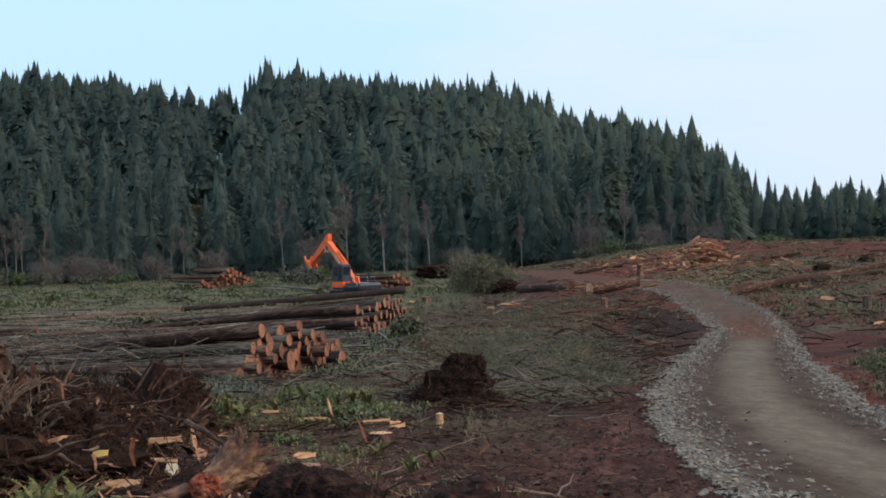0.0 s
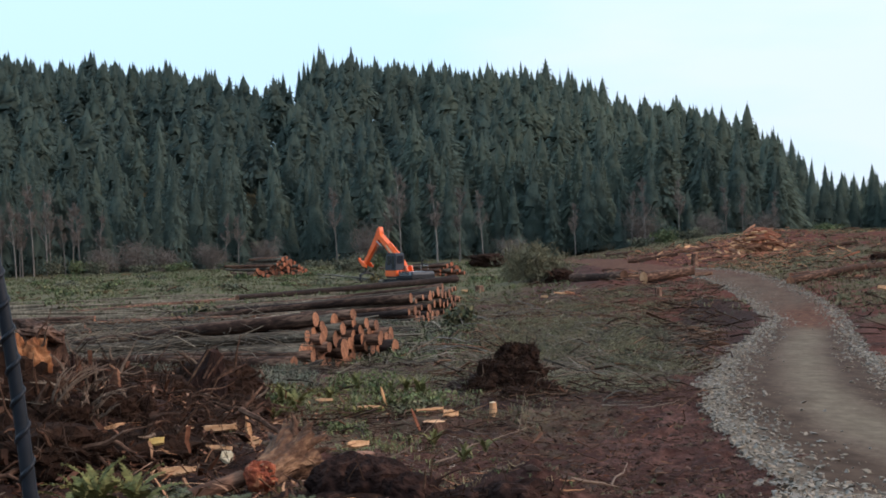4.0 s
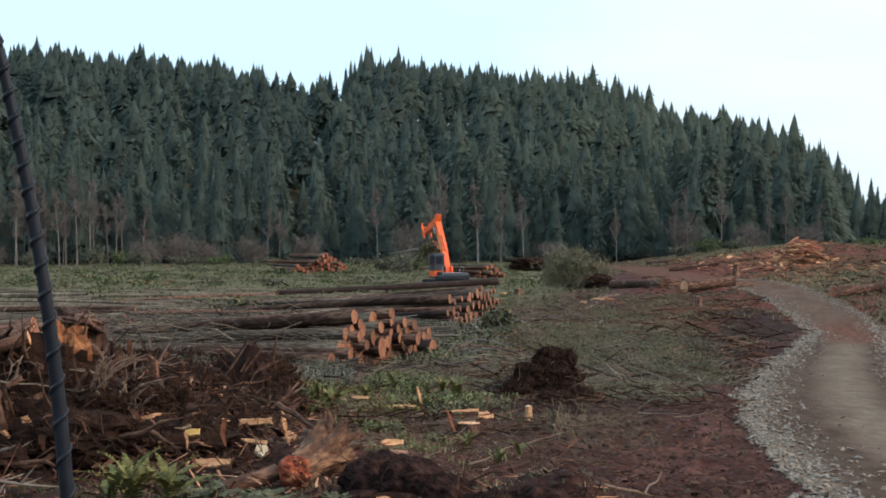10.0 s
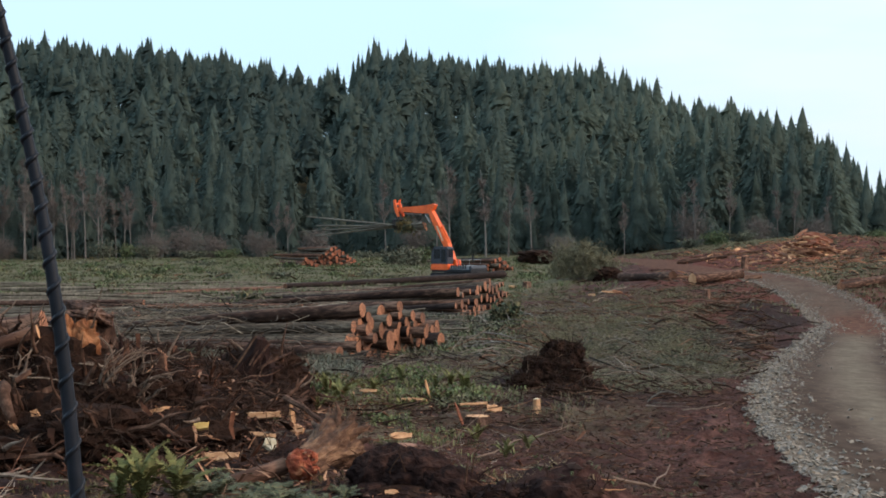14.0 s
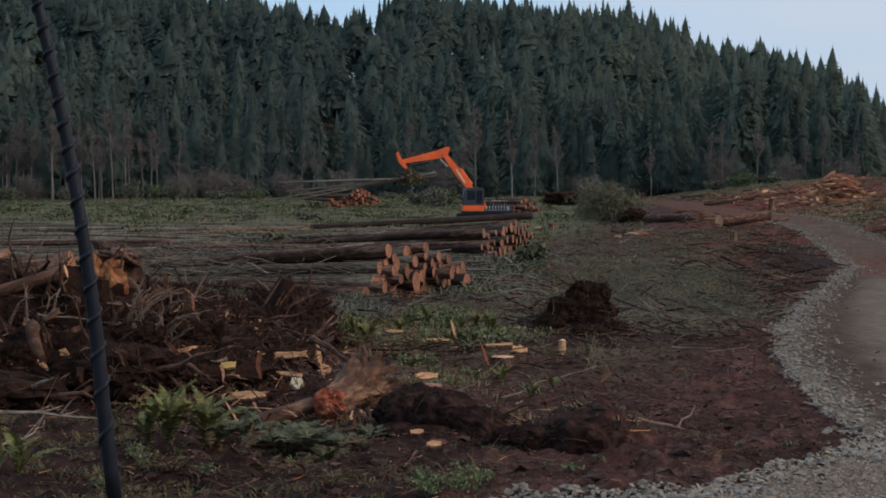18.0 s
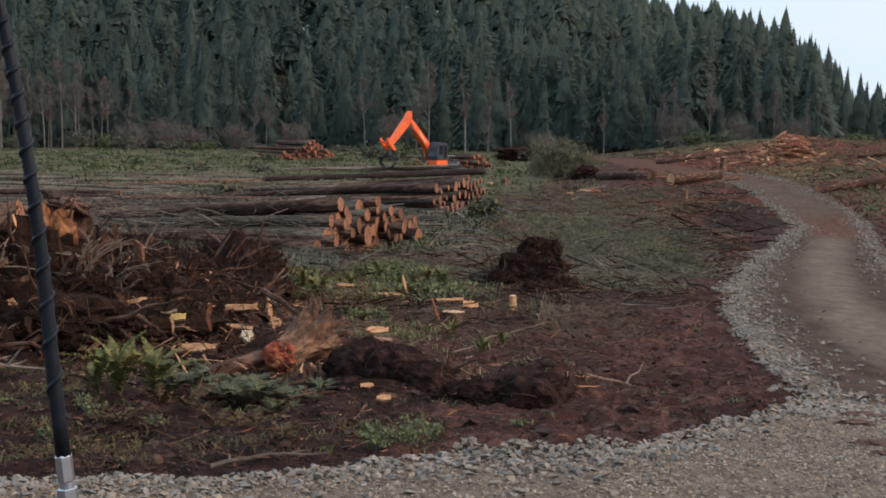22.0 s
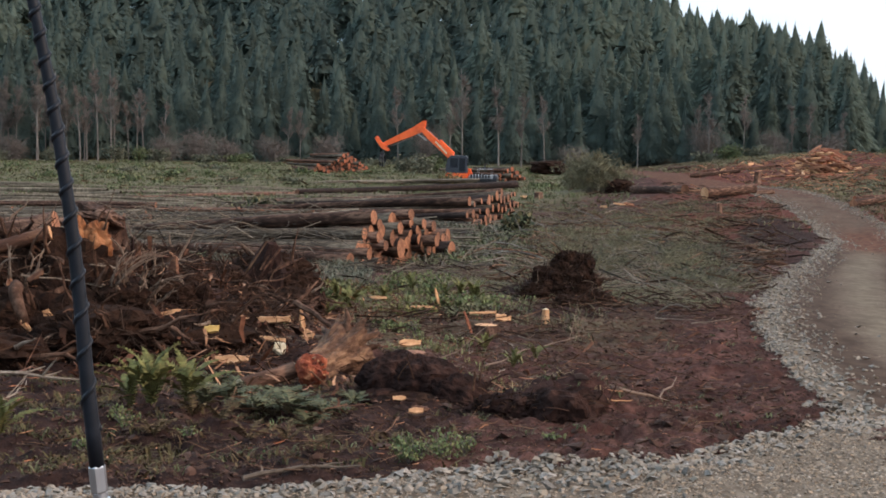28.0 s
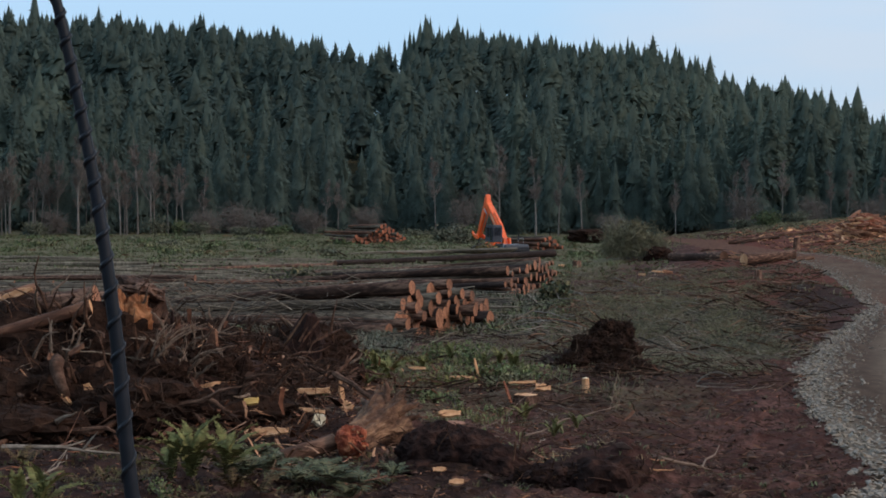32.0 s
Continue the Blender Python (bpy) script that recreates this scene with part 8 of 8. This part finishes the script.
def stones(name, x, y, z, r, size, label, flat=0.7, shapes=STONES, material=STONE, lift=0.045, category="gravel", spread=1.6):
    """One mesh of many broken stones lying at the points."""
    vs, fs, ts, n = [], [], [], 0
    pick = r.integers(len(shapes), size=len(x))
    for k, (v, f) in enumerate(shapes):
        i = np.nonzero(pick == k)[0]
        m = len(i)
        s = size * (0.45 + 0.9 * r.random(m) ** spread)
        a, tip = r.random(m) * 6.283, r.normal(0, 0.35, m)
        c, q = np.cos(a) * s, np.sin(a) * s
        vx, vy, vz = v[None, :, 0], v[None, :, 1], v[None, :, 2] * flat
        vx, vz = vx * np.cos(tip)[:, None] - vz * np.sin(tip)[:, None], vx * np.sin(tip)[:, None] + vz * np.cos(tip)[:, None]
        p = np.stack([vx * c[:, None] - vy * q[:, None] + x[i][:, None], vx * q[:, None] + vy * c[:, None] + y[i][:, None], vz * s[:, None] + (z[i] + lift + 0.05 * s)[:, None]], -1)
        vs.append(p.reshape(-1, 3))
        fs.append((f[None] + (np.arange(m) * len(v))[:, None, None]).reshape(-1, 3) + n)
        ts.append(np.repeat(0.9 * r.random(m) ** 1.5, len(v)))
        n += m * len(v)
    return tagged(part(name, tri_mesh(name, np.concatenate(vs), np.concatenate(fs), np.concatenate(ts)), material), label, category, kind="stuff")


def road_points(n, seed, d0, d1, az0, az1, keep):
    r = np.random.default_rng(seed)
    d, az = np.sqrt(d0 ** 2 + (d1 ** 2 - d0 ** 2) * r.random(n)), az0 + (az1 - az0) * r.random(n)
    x, y = d * np.sin(np.radians(az)), d * np.cos(np.radians(az))
    ok = (on_road(x, y) > 0.12) & (r.random(n) < keep(az, d, x, y))
    return x[ok], y[ok], ground_z(x[ok], y[ok]), r


def near_edge(az, d, x, y):
    return np.exp(-np.maximum(0, np.interp(az, EDGE_AZ, EDGE_D) - d) / 0.35) * (d < 14.6)


def shoulder(az, d, x, y):
    per = np.radians(1) * d
    left = (az - np.interp(d, ROAD_D, ROAD_L)) * per
    right = (np.interp(d, ROAD_D, ROAD_R) - az) * per
    return np.exp(-(np.maximum(0, np.minimum(left, right * 1.3)) / 0.62) ** 1.7) * (d > 14.0)


stones("edge_gravel", *road_points(38000, 41, 9.0, 14.8, -18, 24, near_edge), 0.072, "coarse grey crushed rock along the road's edge")
stones("shoulder_gravel", *road_points(42000, 42, 14, 46, 11, 30, shoulder), 0.092, "coarse grey crushed rock along the road's shoulder")
stones("far_gravel", *road_points(60000, 43, 46, 112, 8, 19, shoulder), 0.12, "grey crushed rock along the far road")
stones("road_gravel", *road_points(30000, 46, 14, 42, 11, 34, lambda a, d, x, y: 0.02 + 0.4 * shoulder(a, d, x, y) ** 0.5 * step(fbm(x * 0.8, y * 0.8, 88), 0.36, 0.52) + 0.35 * step(d, 18, 15)), 0.028, "loose crushed rock on the road", 0.55, CHIPS, ROAD_CHIP, lift=0.035)
stones("fine_gravel", *road_points(150000, 44, 8.3, 15.5, -18, 26, lambda a, d, x, y: 0.45 + 0.55 * step(fbm(x * 1.3, y * 1.3, 87), 0.40, 0.55)), 0.036, "fine crushed rock packed into the road", 0.6, CHIPS, ROAD_CHIP, 0.036, spread=2.5)
x, y, z, r = scatter(46000, 48, -24, 16, 10, 36, lambda a, d, x, y: (1 - 0.8 * step(a, -8, -13) * step(d, 17.5, 19)) * 0.15 + 0.85 * step(fbm(x * 0.9, y * 0.9, 86), 0.42, 0.56) * step(d, 36, 22))
stones("soil_clods", x, y, z, r, 0.046, "clods of dark soil", 0.75, CHIPS, CRUMB, 0.015, "soil", 3.0)
x, y, z, r = scatter(30000, 50, -16, 15, 10, 18, lambda a, d, x, y: 0.2 + 0.8 * step(fbm(x * 1.6, y * 1.6, 85), 0.40, 0.56))
stones("soil_grains", x, y, z, r, 0.026, "crumbs of dark soil", 0.8, CHIPS, CRUMB, 0.01, "soil", 3.0)
x, y, z, r = scatter(3400, 49, -24, 14, 10.4, 34, lambda a, d, x, y: 0.5 + 0.5 * step(a, -2, 2))
stones("large_clods", x, y, z, r, 0.15, "large clods of dark soil", 0.6, STONES, CRUMB, -0.01, "soil", 2.0)


def picked_stones():
    """The largest stones on the near edge, one by one."""
    meshes = []
    for k, (v, f) in enumerate(STONES):
        meshes.append(tri_mesh("stone", v, f))
    x, y, z, r = road_points(9000, 45, 9.6, 14.8, -16, 16, lambda a, d, x, y: np.exp(-np.maximum(0, np.interp(a, EDGE_AZ, EDGE_D) - d + 0.1) / 0.5))
    for k in range(min(280, len(x))):
        s = 0.05 + 0.06 * r.random() ** 1.5
        ob = part("stone", meshes[k % 10], STONE_PIECE, road, m=Matrix.Translation((x[k], y[k], z[k] + 0.03 + 0.25 * s)) @ pose(0, 0, 0, r.normal(0, 14), r.normal(0, 14), r.random() * 360) @ Matrix.Diagonal((s, s, s * 0.85, 1)))


picked_stones()


# ---- what moves: the loader's swing (seconds, turn of the house, angle of the boom, angle of the stick) ----
SWING = [(0.0, 59.5, 42.1, -31.6), (1.0, 63.0, 39.1, -42.1), (2.0, 58.4, 37.5, -47.3), (3.0, 57.6, 36.3, -43.3), (5.5, 63.2, 37.3, -42.7), (6.5, 64.1, 41.1, -39.0), (7.5, 71.2, 46.4, -27.0), (8.5, 73.9, 49.4, -23.2), (9.0, 75.2, 51.5, -19.5),
         (10.0, 74.1, 55.2, -15.0), (11.0, 70.7, 59.6, -5.7), (12.0, 63.4, 63.3, -2.4), (13.0, 53.2, 62.9, -0.2), (13.5, 47.6, 62.2, 2.2), (15.5, 12.9, 63.1, -0.9), (16.5, -1.4, 62.0, -2.1), (17.5, -5.2, 60.2, -5.8), (18.5, -9.1, 52.7, -15.6),
         (19.0, -13.1, 50.4, -21.5), (20.0, -27.1, 45.5, -35.1), (21.0, -40.3, 41.6, -38.7), (22.0, -58.6, 40.6, -35.3), (22.5, -67.0, 42.2, -39.8), (23.0, -76.0, 42.4, -43.4), (24.0, -80.1, 44.9, -49.7), (24.5, -78.0, 45.0, -48.0), (26.5, -34.4, 45.5, -27.9),
         (27.5, -2.8, 43.6, -20.1), (28.0, 6.5, 45.9, -23.8), (28.5, 26.6, 49.3, -29.4), (29.5, 58.1, 45.1, -31.6), (30.5, 66.2, 42.5, -51.4), (32.0, 68.8, 41.1, -53.9)]
# pitch of the carried stems at their hold, degrees
STEM_PITCH = [(0.0, -1.0), (6.2, -1.0), (7.5, -13.0), (9.0, -12.0), (11.0, -4.0), (13.0, 0.0), (15.5, 0.0), (17.5, -3.0), (18.5, -10.0), (19.0, -14.0), (20.0, -13.0), (21.0, -6.0), (22.0, -3.0), (22.6, -1.0), (32.0, -1.0)]


def motions():
    sw = np.array(SWING)
    times = sorted({*np.arange(0, 32.01, 0.5).round(2).tolist()})
    rows = {k: [] for k in ("upper", "boom", "stick", "grapple")}
    carried = [[] for _ in stems]

    def arm(t):
        return [float(np.interp(t, sw[:, 0], sw[:, i])) for i in (1, 2, 3)]

    def hold(t):
        """The grapple's grip in the world, and the heading of the house."""
        turn, up, out = arm(t)
        head = radians(180 - turn)
        f = ROOT_X + BOOM_L * math.cos(radians(up)) + STICK_L * math.cos(radians(out))
        h = ROOT_Z + BOOM_L * math.sin(radians(up)) + STICK_L * math.sin(radians(out))
        return LOADER + Vector((math.cos(head) * f, math.sin(head) * f, h)), head
    for t in times:
        turn, up, out = arm(t)
        yaw = Matrix.Rotation(radians(180 - turn), 4, "Z")
        rows["upper"].append((t, yaw))
        bm_ = yaw @ Matrix.Translation((ROOT_X, 0, ROOT_Z)) @ Matrix.Rotation(radians(-up), 4, "Y")
        rows["boom"].append((t, bm_))
        elbow = bm_ @ Vector((BOOM_L, 0, 0))
        st_ = Matrix.Translation(elbow) @ yaw @ Matrix.Rotation(radians(-out), 4, "Y")
        rows["stick"].append((t, st_))
        tip = st_ @ Vector((STICK_L, 0, 0))
        rows["grapple"].append((t, Matrix.Translation(tip) @ yaw))
        tc = min(max(t, 6.5), 20.5)
        p, head = hold(tc)
        pitch = float(np.interp(t, *np.array(STEM_PITCH).T))
        for k, (yo, po, rad) in enumerate(STEM_FAN):
            c = p + Vector((0, 0, -1.75))
            a, e = head + radians(yo), radians(pitch + (0.12 if t < 6.4 else 1.0) * po)
            d = Vector((math.cos(a) * math.cos(e), math.sin(a) * math.cos(e), math.sin(e)))
            base = c - d * 3.6
            tip_ = c + d * 12.1
            base.z = max(base.z, float(ground_z(base.x, base.y)) + rad)
            rest_b, rest_t = Vector(at(0.6 + 0.1 * k, 147 - k, 0.95)), Vector(at(-4.3 + 0.35 * k, 139 + k, 0.35))
            if t < 6.4:
                base.z = float(ground_z(base.x, base.y)) + rad + 0.12 * k
                tip_.z = float(ground_z(tip_.x, tip_.y)) + 0.1 + 0.12 * k
            elif t > 19.6:
                u = float(step(t, 19.5, 21.5))
                base, tip_ = base.lerp(rest_b, u), tip_.lerp(rest_t, u)
            carried[k].append((t, Matrix.Translation(base) @ (tip_ - base).to_track_quat("Z", "X").to_matrix().to_4x4()))
    for ob, key in ((upper, "upper"), (boom, "boom"), (stick, "stick"), (grapple, "grapple")):
        walk(ob, rows[key])
    for ob, rw in zip(stems, carried):
        walk(ob, rw)


motions()
